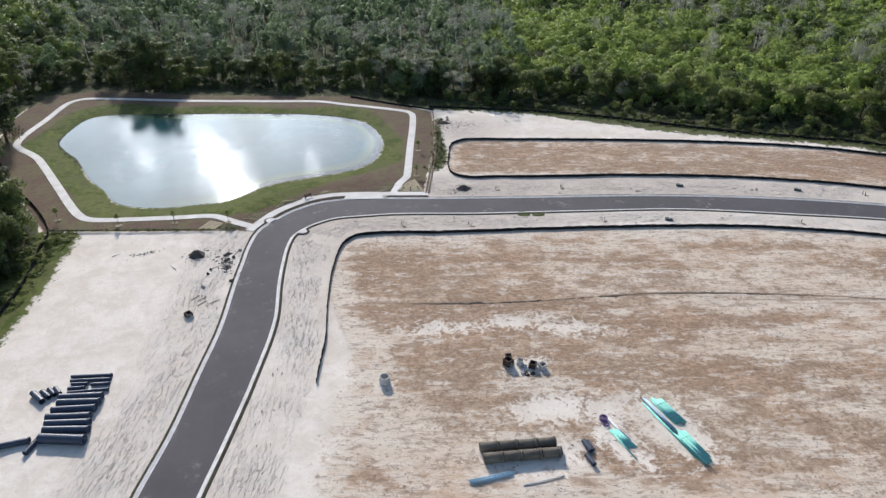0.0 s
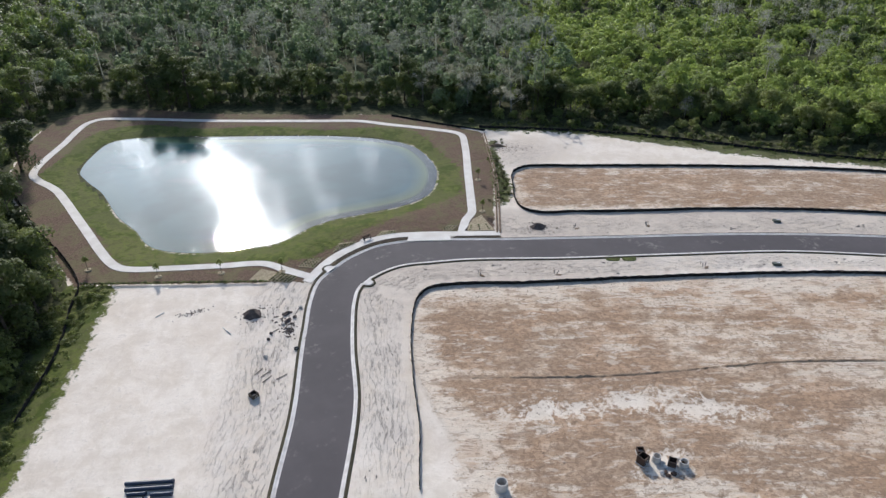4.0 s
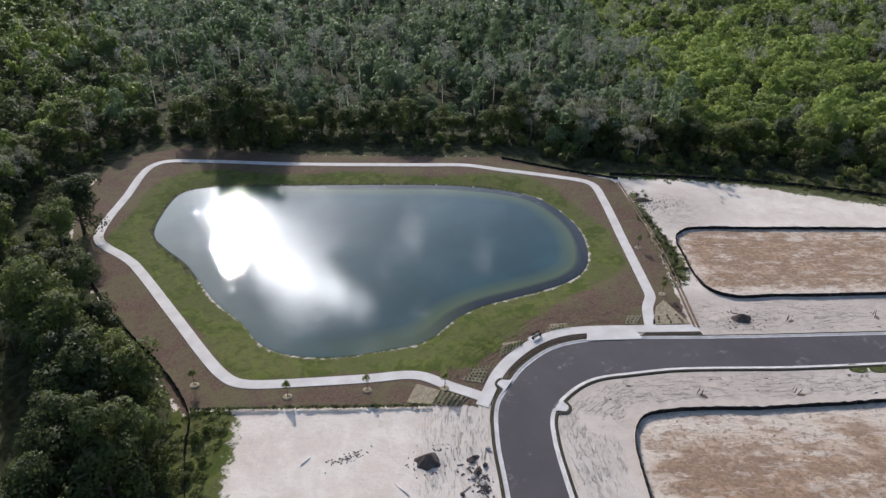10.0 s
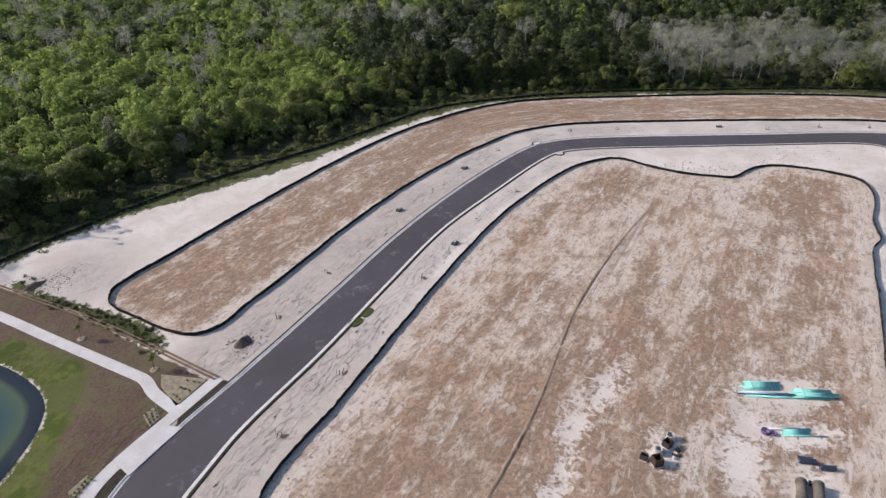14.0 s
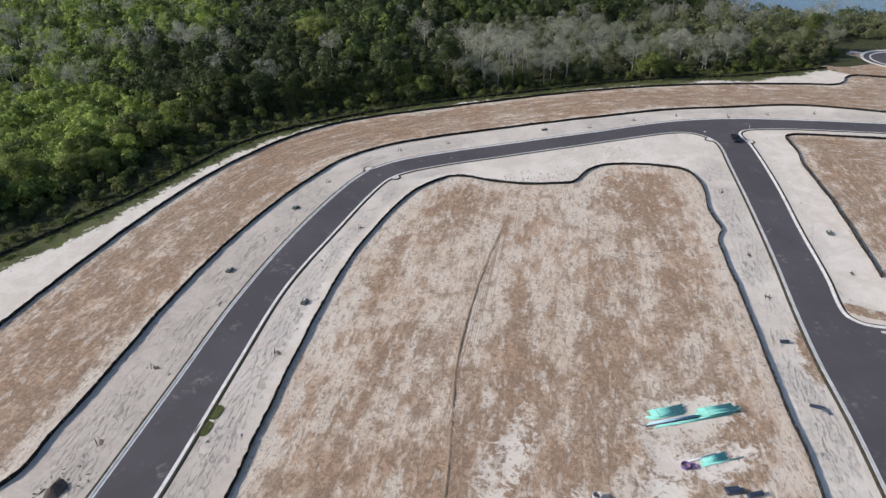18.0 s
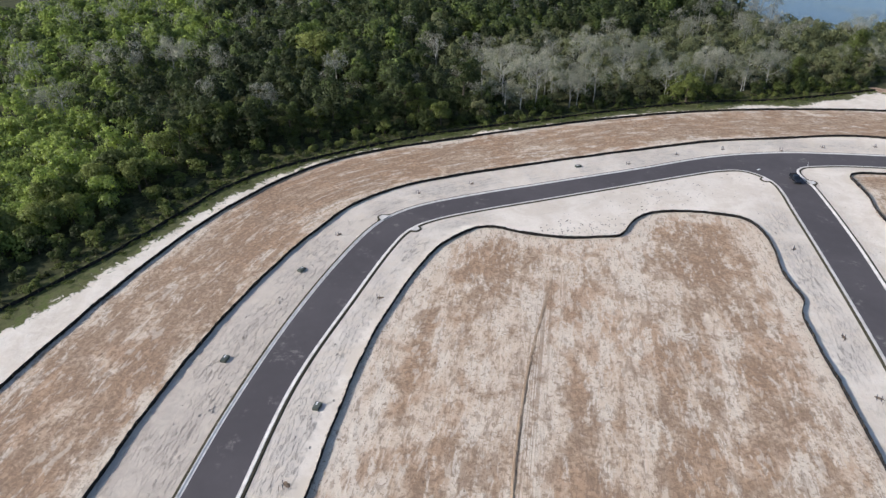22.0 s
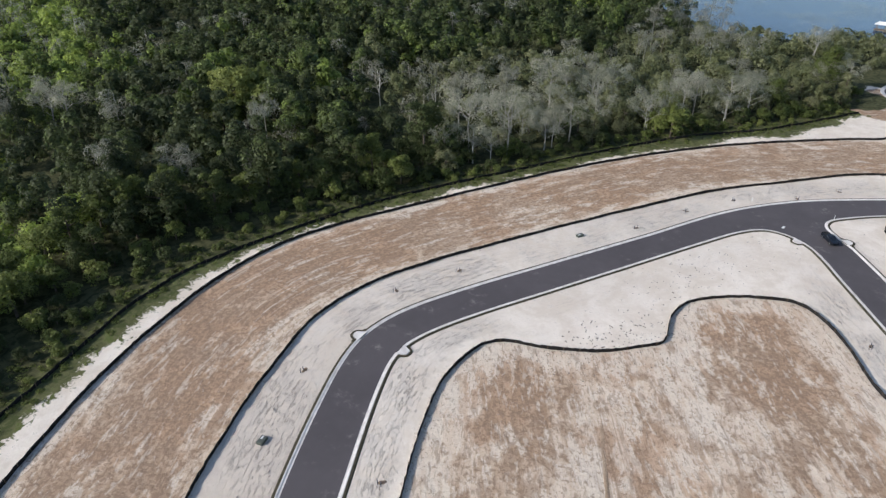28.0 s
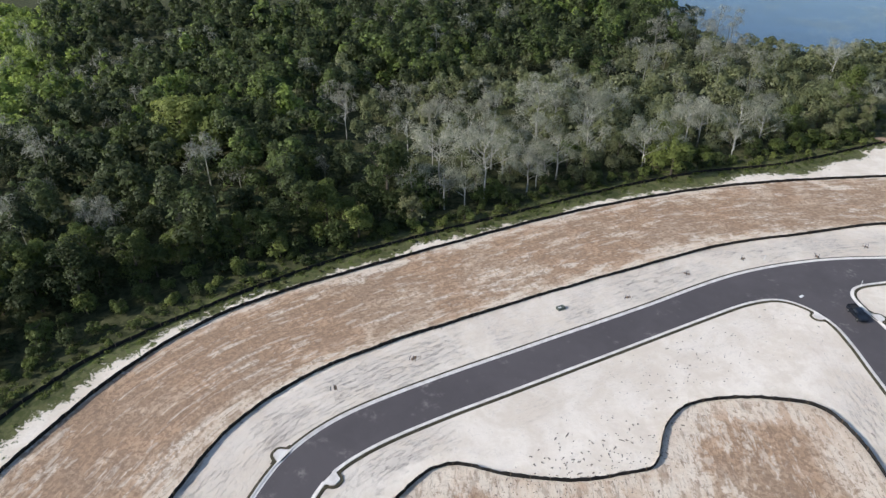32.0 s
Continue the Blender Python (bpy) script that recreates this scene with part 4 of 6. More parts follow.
def leafy_tree(name, seed, height, reach, count, size, leaf, low=0.35):
    rng = np.random.default_rng(seed)
    pieces, ends = wood_of(rng, height * 0.86, reach, 7, min(0.16 + height * 0.012, height * 0.06))
    blobs, radii = [], []
    for e in ends:
        r = reach * rng.uniform(0.34, 0.52)
        blobs.append((e[0] * 0.8, e[1] * 0.8, height * rng.uniform(low, 0.62) + r * 0.6))
        radii.append((r, r, r * 0.8))
    for _ in range(7):
        r = reach * rng.uniform(0.28, 0.46)
        a, q = rng.uniform(0, 6.3), rng.uniform(0, 0.6) * reach
        blobs.append((math.cos(a) * q, math.sin(a) * q, height - r * rng.uniform(0.8, 2.0)))
        radii.append((r, r, r * 0.85))
    for _ in range(6 if low < 0.15 else 0):
        r = reach * rng.uniform(0.2, 0.34)
        a, q = rng.uniform(0, 6.3), rng.uniform(0.35, 0.8) * reach
        blobs.append((math.cos(a) * q, math.sin(a) * q, height * rng.uniform(0.14, 0.36)))
        radii.append((r, r, r * rng.uniform(1.3, 2.2)))
    return mesh_of("trunk", *join(pieces), M_BARK), quads_mesh("crown", leaves(rng, blobs, radii, count, size), leaf)


def bare_tree(name, seed, height, reach, count):
    rng = np.random.default_rng(seed)
    pieces, ends = wood_of(rng, height * 0.9, reach, 11, 0.11 + height * 0.005, 0.3)
    more = []
    for e in ends:
        for _ in range(3):
            d = Vector((e[0] + rng.normal(0, 0.8), e[1] + rng.normal(0, 0.8), reach * 0.55)).normalized() * rng.uniform(0.9, 2.0)
            tip = (e[0] + d.x, e[1] + d.y, min(e[2] + d.z, height))
            pieces.append(tube([e, tip], [0.035, 0.012], 3))
            more.append(tip)
    r = np.full((len(more), 3), reach * 0.34)
    twigs = leaves(rng, more, r, count, 0.03, 0.0, 17.0)
    return mesh_of("trunk", *join(pieces), M_PALE_BARK), quads_mesh("crown", twigs, M_TWIG)


KINDS = {
    "oak": [leafy_tree("oak", s, h, r, 3400, 0.205, M_LEAF_OAK, 0.12) for s, h, r in ((1, 10.5, 4.6), (2, 12.5, 4.8), (3, 9.0, 4.2), (4, 13.5, 4.2))],
    "light": [leafy_tree("light", s, h, r, 2100, 0.205, M_LEAF_LIGHT, 0.2) for s, h, r in ((11, 7.5, 3.8), (12, 9.5, 4.2), (13, 6.0, 3.4))],
    "pale": [leafy_tree("pale", s, h, r, 1500, 0.16, M_LEAF_PALE, 0.06) for s, h, r in ((51, 5.5, 2.6), (52, 7.5, 2.4), (53, 4.2, 2.8))],
    "bare": [bare_tree("bare", s, h, r, 1500) for s, h, r in ((21, 11.5, 4.2), (22, 13.5, 4.4), (23, 9.5, 4.0))],
    "weed": [leafy_tree("weed", s, h, r, 150, 0.06, M_LEAF_WEED, 0.05) for s, h, r in ((41, 0.3, 0.4), (42, 0.22, 0.5), (43, 0.42, 0.34))],
    "shrub": [leafy_tree("shrub", s, h, r, 900, 0.22, M_LEAF_OAK, 0.08) for s, h, r in ((31, 3.8, 2.6), (32, 4.8, 2.9))],
    "shrub_light": [leafy_tree("shrub", s, h, r, 900, 0.22, M_LEAF_LIGHT, 0.08) for s, h, r in ((33, 3.4, 2.6), (34, 4.6, 2.8))],
}
LABELS = {
    "oak": ("woodland_tree", "dense dark green broadleaf tree at the wood's edge", "tree"),
    "light": ("young_tree", "light yellow-green leafy tree at the wood's edge", "tree"),
    "pale": ("thicket_tree", "pale grey-green slender thicket tree by the lake", "tree"),
    "bare": ("bare_tree", "grey leafless tree with fine twigs", "tree"),
    "weed": ("weed_clump", "low dull green weed clump on bare ground", "weeds"),
    "shrub": ("shrub", "dark green bushy shrub below the trees", "shrub"),
    "shrub_light": ("shrub", "bright green bushy shrub at the wood's edge", "shrub"),
}
made_trees = {}


def plant(kind, x, y, rng, scale=1.0):
    v = int(rng.integers(len(KINDS[kind])))
    m = pose(x, y, -0.05, 0, 0, rng.uniform(0, 360)) @ Matrix.Scale(scale * rng.uniform(0.85, 1.15), 4)
    if (kind, v) not in made_trees:
        name, label, cat = LABELS[kind]
        base = thing(name, Matrix.Identity(4), label, cat, name + "s" + (" on rough ground" if kind == "weed" else " at the wood's edge"))
        part("trunk", KINDS[kind][v][0], None, base)
        part("crown", KINDS[kind][v][1], None, base)
        base.matrix_world = m
        made_trees[kind, v] = base
        return base
    ob = copy_thing(made_trees[kind, v], pose(0, 0, 0))
    ob.matrix_basis = m
    return ob


def zone(x, y):
    """Which growth stands where, its tint and its share of bare trees."""
    if x < 8:
        return ("west", 0.50, 0.05)
    if y > 150 and x < 127 + 0.614 * (y - 175):
        return ("mixed", 0.70, 0.13)
    if y > (100 if x < 225 else 118 if x < 300 else 85):
        return ("bright", 0.72 if x < 270 else 0.62, 0.02 if x < 250 else 0.12)
    if y > 22 or x > 294:
        return ("dark", 0.30, 0.06)
    return ("grey", 0.60, 0.23) if y > -40 else ("lakeside", 0.66, 0.15)


rng = np.random.default_rng(77)
edge = smooth(TREELINE, 4.2)
left = sides(edge)
count = 0
for i in range(2, len(edge) - 3):
    for row in range(3 if 85 < edge[i][0] < 205 and edge[i][1] > 40 else 2):
        ex, ey = edge[i]
        what, tint, bare = zone(*(edge[i] + left[i] * 8))
        low = (85 < ex < 178 and ey > 90) or ey > 195 or (ex > 170 and ey > 55)
        d = 2.6 + row * 6.0 + rng.uniform(-1, 1.5) + (3.0 if low else 2.0 if ey < 20 and ex > 150 else 0)
        x, y = edge[i] + left[i] * d + rng.normal(0, 0.7, 2)
        r = rng.random()
        if row == 0:
            kind = "shrub" if r < 0.42 else "shrub_light" if r < 0.58 else "oak" if r < 0.93 else "light"
            if low:
                kind = "shrub" if r < 0.6 else "shrub_light"
            if what in ("grey", "lakeside"):
                kind = "shrub" if r < 0.2 else "shrub_light" if r < 0.4 else "bare" if r < 0.55 else "pale"
        else:
            kind = "bare" if r < bare else "light" if r < bare + (0.82 if what == "bright" else 0.08 if what == "lakeside" else 0.12) else "pale" if what in ("grey", "lakeside") and r < 0.93 else "oak"
        plant(kind, x, y, rng, ((0.75, 0.8, 0.95)[row] if low else 1.0) * rng.uniform(0.8, 1.2))
        count += 1
    if edge[i][0] > 150 or rng.random() < 0.35:
        x, y = edge[i] + left[i] * rng.uniform(0.6, 2.6) + rng.normal(0, 1.2, 2)
        plant("shrub" if rng.random() < 0.65 else "shrub_light", x, y, rng, rng.uniform(0.35, 0.8))


def far_templates():
    """Far trees, five shapes a kind and three grades of fineness: leaf clumps, and a stem of two crossed faces where it shows."""
    out = {}
    r = np.random.default_rng(5)
    for kind, n, size, h, reach, lumps in (("oak", 430, 0.40, 10.5, 4.1, 9), ("light", 330, 0.36, 5.4, 3.9, 11), ("tall", 450, 0.41, 14.5, 4.0, 9), ("thin", 190, 0.30, 15.0, 2.0, 8), ("bare", 430, 0.042, 12.0, 3.7, 9)):
        for v in range(5):
            blobs, radii = [], []
            squat, lean = r.uniform(0.75, 1.25), r.normal(0, 0.25, 2) * reach
            for k in range(lumps):
                a, q = r.uniform(0, 6.3), reach * math.sqrt(r.random()) * 0.8
                rad = reach * r.choice((0.2, 0.3, 0.42, 0.55), p=(0.3, 0.3, 0.25, 0.15))
                z = h * squat - rad - (q / reach) ** 2 * h * 0.3 - r.uniform(0, h * {"thin": 0.6, "oak": 0.55, "tall": 0.65}.get(kind, 0.4))
                blobs.append((math.cos(a) * q + lean[0] * z / h, math.sin(a) * q + lean[1] * z / h, max(z, 0.8)))
                radii.append((rad, rad, rad * r.uniform(0.7, 1.5)))
            for grade, (many, large) in enumerate(((2.2, 0.66), (1.25, 0.88), (0.6, 1.3))):
                m = int(n * many)
                quads, way = leaves(r, blobs, radii, m, size * large, 0.35 if kind != "bare" else 0.0, 1.0 if kind != "bare" else 15.0 / large)
                pale = np.zeros(m)
                if kind in ("thin", "bare"):
                    stem = [[(-w, 0, 0), (w, 0, 0), (w * 0.1 + lean[0] * 0.8, lean[1] * 0.8, h * squat * 0.93)] for w in (0.22, 0.18)]
                    stem[1] = [(y, x, z) for x, y, z in stem[1]]
                    quads = np.concatenate([quads, np.array(stem)])
                    way = np.concatenate([way, [(0, -1, 0.2), (-1, 0, 0.2)]])
                    pale = np.r_[pale, 1, 1]
                out[kind, v, grade] = quads, way, pale
    return out


def woodland():
    r = np.random.default_rng(9)
    temp = far_templates()
    hull = np.array([(-48, 110), (-62, 300), (-36, 515), (175, 415), (360, 335), (425, 202), (490, 114), (396, -80), (312, -268), (246, -262), (195, -150), (180, 0), (150, 100), (80, 180), (0, 245), (-25, 190)])
    groups = {}
    swell = [(r.normal(0, f, 2), r.uniform(0, 6.3)) for f in (0.035, 0.06, 0.09, 0.14, 0.2, 0.3) for _ in range(2)]
    for step, wanted in ((6.2, ("mixed", "west", "grey", "dark", "lakeside")), (5.2, ("bright",))):
        gx, gy = np.meshgrid(np.arange(-100, 520, step), np.arange(-290, 510, step))
        p = np.stack([gx.ravel(), gy.ravel()], 1) + r.uniform(-0.75, 0.75, (gx.size, 2)) * step
        d, _, _ = away(p, treeline)
        keep = inside(p, FOREST) & inside(p, hull) & (d > 11) & (depth_in(p, LAKE) < -2)
        for (x, y), gap in zip(p[keep], d[keep]):
            what, tint, bare = zone(x + r.normal(0, 7), y + r.normal(0, 7))
            if what not in wanted:
                continue
            if any(math.hypot(x - cx, y - cy) < cr for cx, cy, cr in ((270, 55, 9), (260, 59, 6), (260, 19.5, 3.5), (254, 22, 6), (294, 129, 5), (289, 104, 5))):
                continue
            rise = sum(math.sin(w[0] * x + w[1] * y + o) for w, o in swell) / 4.0
            if r.random() < 0.10 - 0.10 * rise:
                continue
            q = r.random()
            bare = min(0.8, max(0.0, bare * (1 + 1.3 * math.sin(x * 0.045 + 1.3) * math.cos(y * 0.052))))
            kind = "bare" if q < bare else {"mixed": "thin" if q < bare + 0.3 else "oak", "west": "oak", "grey": "light" if q < 0.75 else "oak", "lakeside": "light", "bright": "light" if q < 0.93 else "oak", "dark": "tall" if q < 0.6 else "oak"}[what]
            t = tint + r.normal(0, 0.10) + 0.10 * rise + (0.22 if r.random() < 0.06 else 0)
            t = r.uniform(1.12, 1.3) if kind == "bare" else min(t, {"mixed": 0.88, "bright": 0.82}.get(what, 0.72))
            a, s = r.uniform(0, 6.3), math.exp(r.normal(0, 0.22)) * (1 + 0.22 * rise)
            s = min(max(s, 0.5), 1.3 if what != "bright" else 1.15)
            c, n = math.cos(a), math.sin(a)
            turn = np.array([(c, n, 0), (-n, c, 0), (0, 0, 1)])
            grade = 0 if gap < 34 else 1 if gap < 110 else 2
            quads, way, pale = temp[kind, int(r.integers(5)), grade]
            groups.setdefault(what, []).append((quads @ turn * s + (x, y, 0), way @ turn, np.where(pale > 0, 1.25, t)))
    for what, rows in groups.items():
        leaf_tone = M_LEAF_HAZED if what == "mixed" else M_LEAF_THICKET if what in ("grey", "lakeside") else M_LEAF
        me = quads_mesh("woodland", (np.concatenate([q for q, _, _ in rows]), np.concatenate([w for _, w, _ in rows])), leaf_tone, np.concatenate([t for _, _, t in rows]))
        label = {"mixed": "mixed grey-green swamp woodland behind the pond, with haze in its leaf colour", "west": "dark green woodland canopy beside the pond", "grey": "grey leafless and pale green woodland canopy", "lakeside": "light green young woodland by the lake", "bright": "bright green low woodland canopy", "dark": "dark dense tall woodland canopy"}[what]
        tagged(new("woodland", me), label, "woodland", kind="stuff")


woodland()

# ---- works: pipes, precast parts and stored material ----
M_HDPE = plain("black_pipe_plastic", (0.040, 0.053, 0.088), (0.028, 0.036, 0.058), 1.5, 0.42, 0.5, bump=0.004)
M_PRECAST = plain("precast_concrete", (0.215, 0.18, 0.14), (0.12, 0.10, 0.08), 1.2, 0.9, 0.2)
M_PRECAST_PALE = plain("pale_precast", (0.60, 0.57, 0.54), (0.44, 0.41, 0.38), 1.5, 0.9, 0.2)
# dark brown tone for some of the precast boxes and fragments
M_PRECAST_DARK = plain("dark_precast", (0.085, 0.048, 0.032), (0.025, 0.020, 0.018), 1.4, 0.7, 0.35)
M_PVC = plain("green_pvc", (0.26, 0.62, 0.54), (0.18, 0.50, 0.43), 0.8, 0.5, 0.4, bump=0.002)
M_PVC_BLUE = plain("pale_blue_pvc", (0.42, 0.58, 0.68), (0.30, 0.45, 0.55), 0.8, 0.5, 0.4, bump=0.002)
M_PVC_WHITE = plain("white_pvc", (0.78, 0.77, 0.75), (0.62, 0.61, 0.6), 0.8, 0.5, 0.4, bump=0.002)
M_PURPLE = plain("purple_pipe", (0.22, 0.12, 0.30), (0.15, 0.08, 0.20), 1.0, 0.5, 0.4, bump=0.002)
M_DARK_SOIL = plain("dark_soil", (0.17, 0.135, 0.12), (0.085, 0.068, 0.06), 1.6, 0.97, 0.1, bump=0.12)
M_LOT_SOIL = plain("lot_soil", (0.30, 0.215, 0.155), (0.17, 0.12, 0.085), 1.4, 0.97, 0.1, bump=0.12)
M_RIDGE = plain("ridge_soil", (0.43, 0.315, 0.22), (0.25, 0.175, 0.12), 0.8, 0.97, 0.1, bump=0.12)
M_STEEL = plain("galvanised_steel", (0.45, 0.45, 0.45), (0.33, 0.33, 0.33), 3, 0.45, 0.5, 0.8, 0.002)
M_BOX = plain("green_utility_box", (0.10, 0.11, 0.09), (0.07, 0.078, 0.065), 2, 0.6, 0.4, bump=0.004)
M_STRAW = plain("pine_straw", (0.46, 0.39, 0.27), (0.27, 0.215, 0.14), 3.0, 0.97, 0.1, bump=0.08)
M_BED = plain("dark_mulch", (0.085, 0.066, 0.048), (0.045, 0.036, 0.027), 2.6, 0.97, 0.1, bump=0.06)
M_MAT = plain("sod_mat", (0.12, 0.13, 0.045), (0.055, 0.065, 0.022), 2.2, 0.95, 0.1, bump=0.08)


def lathe(name, rows, material, n=16, smooth_it=True):
    """A body turned about x from rows of (along, radius)."""
    verts = [(x, r * math.cos(2 * math.pi * k / n), r * math.sin(2 * math.pi * k / n)) for x, r in rows for k in range(n)]
    m = len(rows)
    faces = [(i * n + k, i * n + (k + 1) % n, ((i + 1) % m) * n + (k + 1) % n, ((i + 1) % m) * n + k) for i in range(m) for k in range(n)]
    me = mesh_of(name, verts, faces, material, smooth_it)
    bm = bmesh.new()
    bm.from_mesh(me)
    bmesh.ops.recalc_face_normals(bm, faces=bm.faces[:])
    bm.to_mesh(me)
    bm.free()
    return me


def pipe_rows(length, r, wall, ribs=0, bell=0.0):
    """Outside, then back along the inside, of a hollow pipe."""
    h = length / 2
    rows = [(-h, r)]
    for k in range(ribs):
        x = -h + length * (k + 0.5) / ribs
        d = length / ribs * 0.2
        rows += [(x - d * 1.4, r * 0.985), (x - d, r), (x + d, r), (x + d * 1.4, r * 0.985)]
    if bell:
        rows += [(h - 0.22, r), (h - 0.16, r + bell), (h, r + bell)]
    else:
        rows += [(h, r)]
    return rows + [(h - 0.01, r - wall), (-h + 0.01, r - wall)]


def lay(p, q, z):
    """The pose of a body along x that lies from p to q."""
    return pose((p[0] + q[0]) / 2, (p[1] + q[1]) / 2, z, 0, 0, math.degrees(math.atan2(q[1] - p[1], q[0] - p[0])))


def pipe_thing(name, p, q, r, material, label, group, ribs=0, bell=0.0, z=0.0, wall=0.04, roll=0):
    length = math.hypot(q[0] - p[0], q[1] - p[1])
    m = lay(p, q, z + r - 0.02)
    base = thing(name, m, label, "pipe", group)
    part("barrel", lathe("barrel", pipe_rows(length, r, wall, ribs), material), None, base)
    if bell:
        rows = [(length / 2 - 0.25, r), (length / 2 - 0.2, r + bell), (length / 2 + 0.04, r + bell), (length / 2 + 0.04, r - 0.005), (length / 2 - 0.1, r - 0.005)]
        part("socket", lathe("socket", rows, material), None, base)
    return base


BIG = [((-10.5, 92.8), (-5.0, 90.2)), ((-10.8, 91.7), (-5.5, 89.0)), ((-11.6, 90.4), (-6.2, 87.9)), ((-12.4, 89.2), (-7.0, 86.5)), ((-12.6, 87.9), (-7.2, 85.2)), ((-12.9, 86.7), (-7.5, 83.8)), ((-13.4, 85.1), (-8.2, 81.8))]
for p, q in BIG:
    pipe_thing("drain_pipe", p, q, 0.7 if q[1] < 82 else 0.56, M_HDPE, "long black corrugated plastic drain pipe lying on pale sand", "stacked drain pipes", 26, 0.05)
SMALL = [((-8.6, 97.4), (-3.2, 94.8)), ((-8.8, 96.4), (-3.5, 93.9)), ((-8.7, 95.5), (-6.6, 94.5)), ((-6.2, 94.0), (-3.8, 92.9)), ((-9.3, 94.7), (-7.1, 93.8)), ((-9.4, 93.7), (-4.1, 91.6))]
for p, q in SMALL:
    pipe_thing("drain_pipe", p, q, 0.26, M_HDPE, "slim black corrugated plastic drain pipe on the sand", "stacked drain pipes", 22, 0.04)
for p, q, r in (((-13.8, 96.0), (-12.7, 93.2), 0.46), ((-12.6, 95.7), (-11.8, 93.8), 0.40), ((-11.7, 95.8), (-11.1, 94.1), 0.36), ((-10.9, 95.7), (-10.4, 93.9), 0.36)):
    pipe_thing("pipe_offcut", p, q, r, M_HDPE, "short black plastic pipe offcut lying on the sand", "pipe offcuts", 9)
pipe_thing("drain_pipe", (-20.2, 86.9), (-14.6, 85.7), 0.43, M_HDPE, "black plastic drain pipe apart from the stack", "stacked drain pipes", 26, 0.05)
pipe_thing("pipe_offcut", (-15.3, 83.4), (-13.5, 85.6), 0.36, M_HDPE, "black plastic pipe offcut beside the stack", "pipe offcuts", 12)
# the two rows of concrete pipes
for (ax, ay), (bx, by), r in (((37.2, 54.5), (46.7, 50.2), 0.62), ((36.6, 52.5), (46.1, 48.4), 0.66)):
    for k in range(4):
        u, v = k / 4 + 0.004, (k + 1) / 4 - 0.012
        pipe_thing("concrete_pipe", (ax + (bx - ax) * u, ay + (by - ay) * u), (ax + (bx - ax) * v, ay + (by - ay) * v), r, M_PRECAST, "brown-grey weathered concrete pipe section in a row", "rows of concrete pipes", 0, 0.09, 0.0, 0.11)
pipe_thing("pipe_ring", (46.6, 49.3), (46.1, 48.4), 0.34, M_HDPE, "short dark pipe ring beside the concrete pipes", "pipe offcuts", 4)
pipe_thing("pipe_offcut", (50.2, 48.7), (49.8, 46.7), 0.36, M_HDPE, "dark plastic pipe offcut on bare sand", "pipe offcuts", 9)
pipe_thing("pipe_offcut", (48.9, 46.6), (48.7, 44.7), 0.33, M_HDPE, "dark plastic pipe offcut on bare sand", "pipe offcuts", 9)
pipe_thing("pipe_offcut", (50.8, 48.5), (50.4, 46.8), 0.22, M_HDPE, "slim dark plastic pipe offcut on bare sand", "pipe offcuts", 9)


def bundle(p, q, rows, per_row, r, material, label, straps=True):
    """A strapped stack of straight pipes."""
    length = math.hypot(q[0] - p[0], q[1] - p[1])
    base = thing("pipe_bundle", lay(p, q, 0), label, "pipes", "bundles of plastic pipe")
    me = lathe("pipe", pipe_rows(length, r, 0.012), material, 10)
    rr = np.random.default_rng(int(p[0] * 10) + per_row)
    for j in range(rows):
        for k in range(per_row - (j % 2)):
            y = (k - (per_row - 1) / 2 + 0.5 * (j % 2)) * 2.25 * r
            part("pipe", me, None, base, "", pose(rr.normal(0, 0.36), y, r + j * 1.76 * r, 0, 0, rr.normal(0, 0.25)))
    if straps:
        half, top = per_row * r + 0.03, r * 2 + (rows - 1) * 1.76 * r + 0.012
        for x in (-0.3, 0.3):
            prof = [(-half, 0.0), (-half, top), (half, top), (half, 0.0)]
            v = [(x * length + s, a, b) for s in (-0.03, 0.03) for a, b in prof]
            part("strap", mesh_of("strap", v, [(0, 1, 5, 4), (1, 2, 6, 5), (2, 3, 7, 6)], M_STAKE), None, base)
    return base


bundle((64.8, 49.6), (64.3, 44.8), 2, 7, 0.115, M_PVC, "strapped bundle of turquoise green plastic pipes on sand")
bundle((62.6, 43.1), (62.0, 38.0), 3, 6, 0.115, M_PVC, "strapped bundle of turquoise green plastic pipes on sand")
bundle((63.5, 51.0), (62.5, 43.0), 1, 2, 0.10, M_PVC_BLUE, "loose pale blue plastic pipes lying side by side", False)
bundle((63.1, 50.8), (62.1, 42.8), 1, 1, 0.08, M_HDPE, "single long black plastic pipe", False)
bundle((62.6, 49.8), (61.3, 38.4), 1, 2, 0.09, M_PVC, "loose turquoise plastic pipes lying beside a bundle", False)
bundle((55.2, 48.4), (55.3, 44.6), 1, 6, 0.09, M_PVC, "loose turquoise plastic pipes on bare sand", False)
bundle((56.1, 50.4), (55.9, 45.2), 1, 2, 0.075, M_PVC_WHITE, "loose white plastic pipes on bare sand", False)
bundle((54.7, 47.8), (54.3, 42.6), 1, 1, 0.08, M_PVC, "single turquoise plastic pipe on bare sand", False)
bundle((33.3, 50.4), (38.7, 49.0), 2, 4, 0.09, M_PVC_BLUE, "pale blue plastic pipes beside the concrete pipes", False)
bundle((38.8, 46.7), (44.2, 45.4), 1, 1, 0.08, M_PVC_WHITE, "single white plastic pipe on bare soil", False)
bundle((10.8, 124.6), (11.4, 122.0), 1, 1, 0.07, M_PVC_WHITE, "single white plastic pipe on pale sand", False)
bundle((1.8, 133.0), (3.4, 133.8), 1, 1, 0.07, M_PVC_WHITE, "short white plastic pipe on pale sand", False)


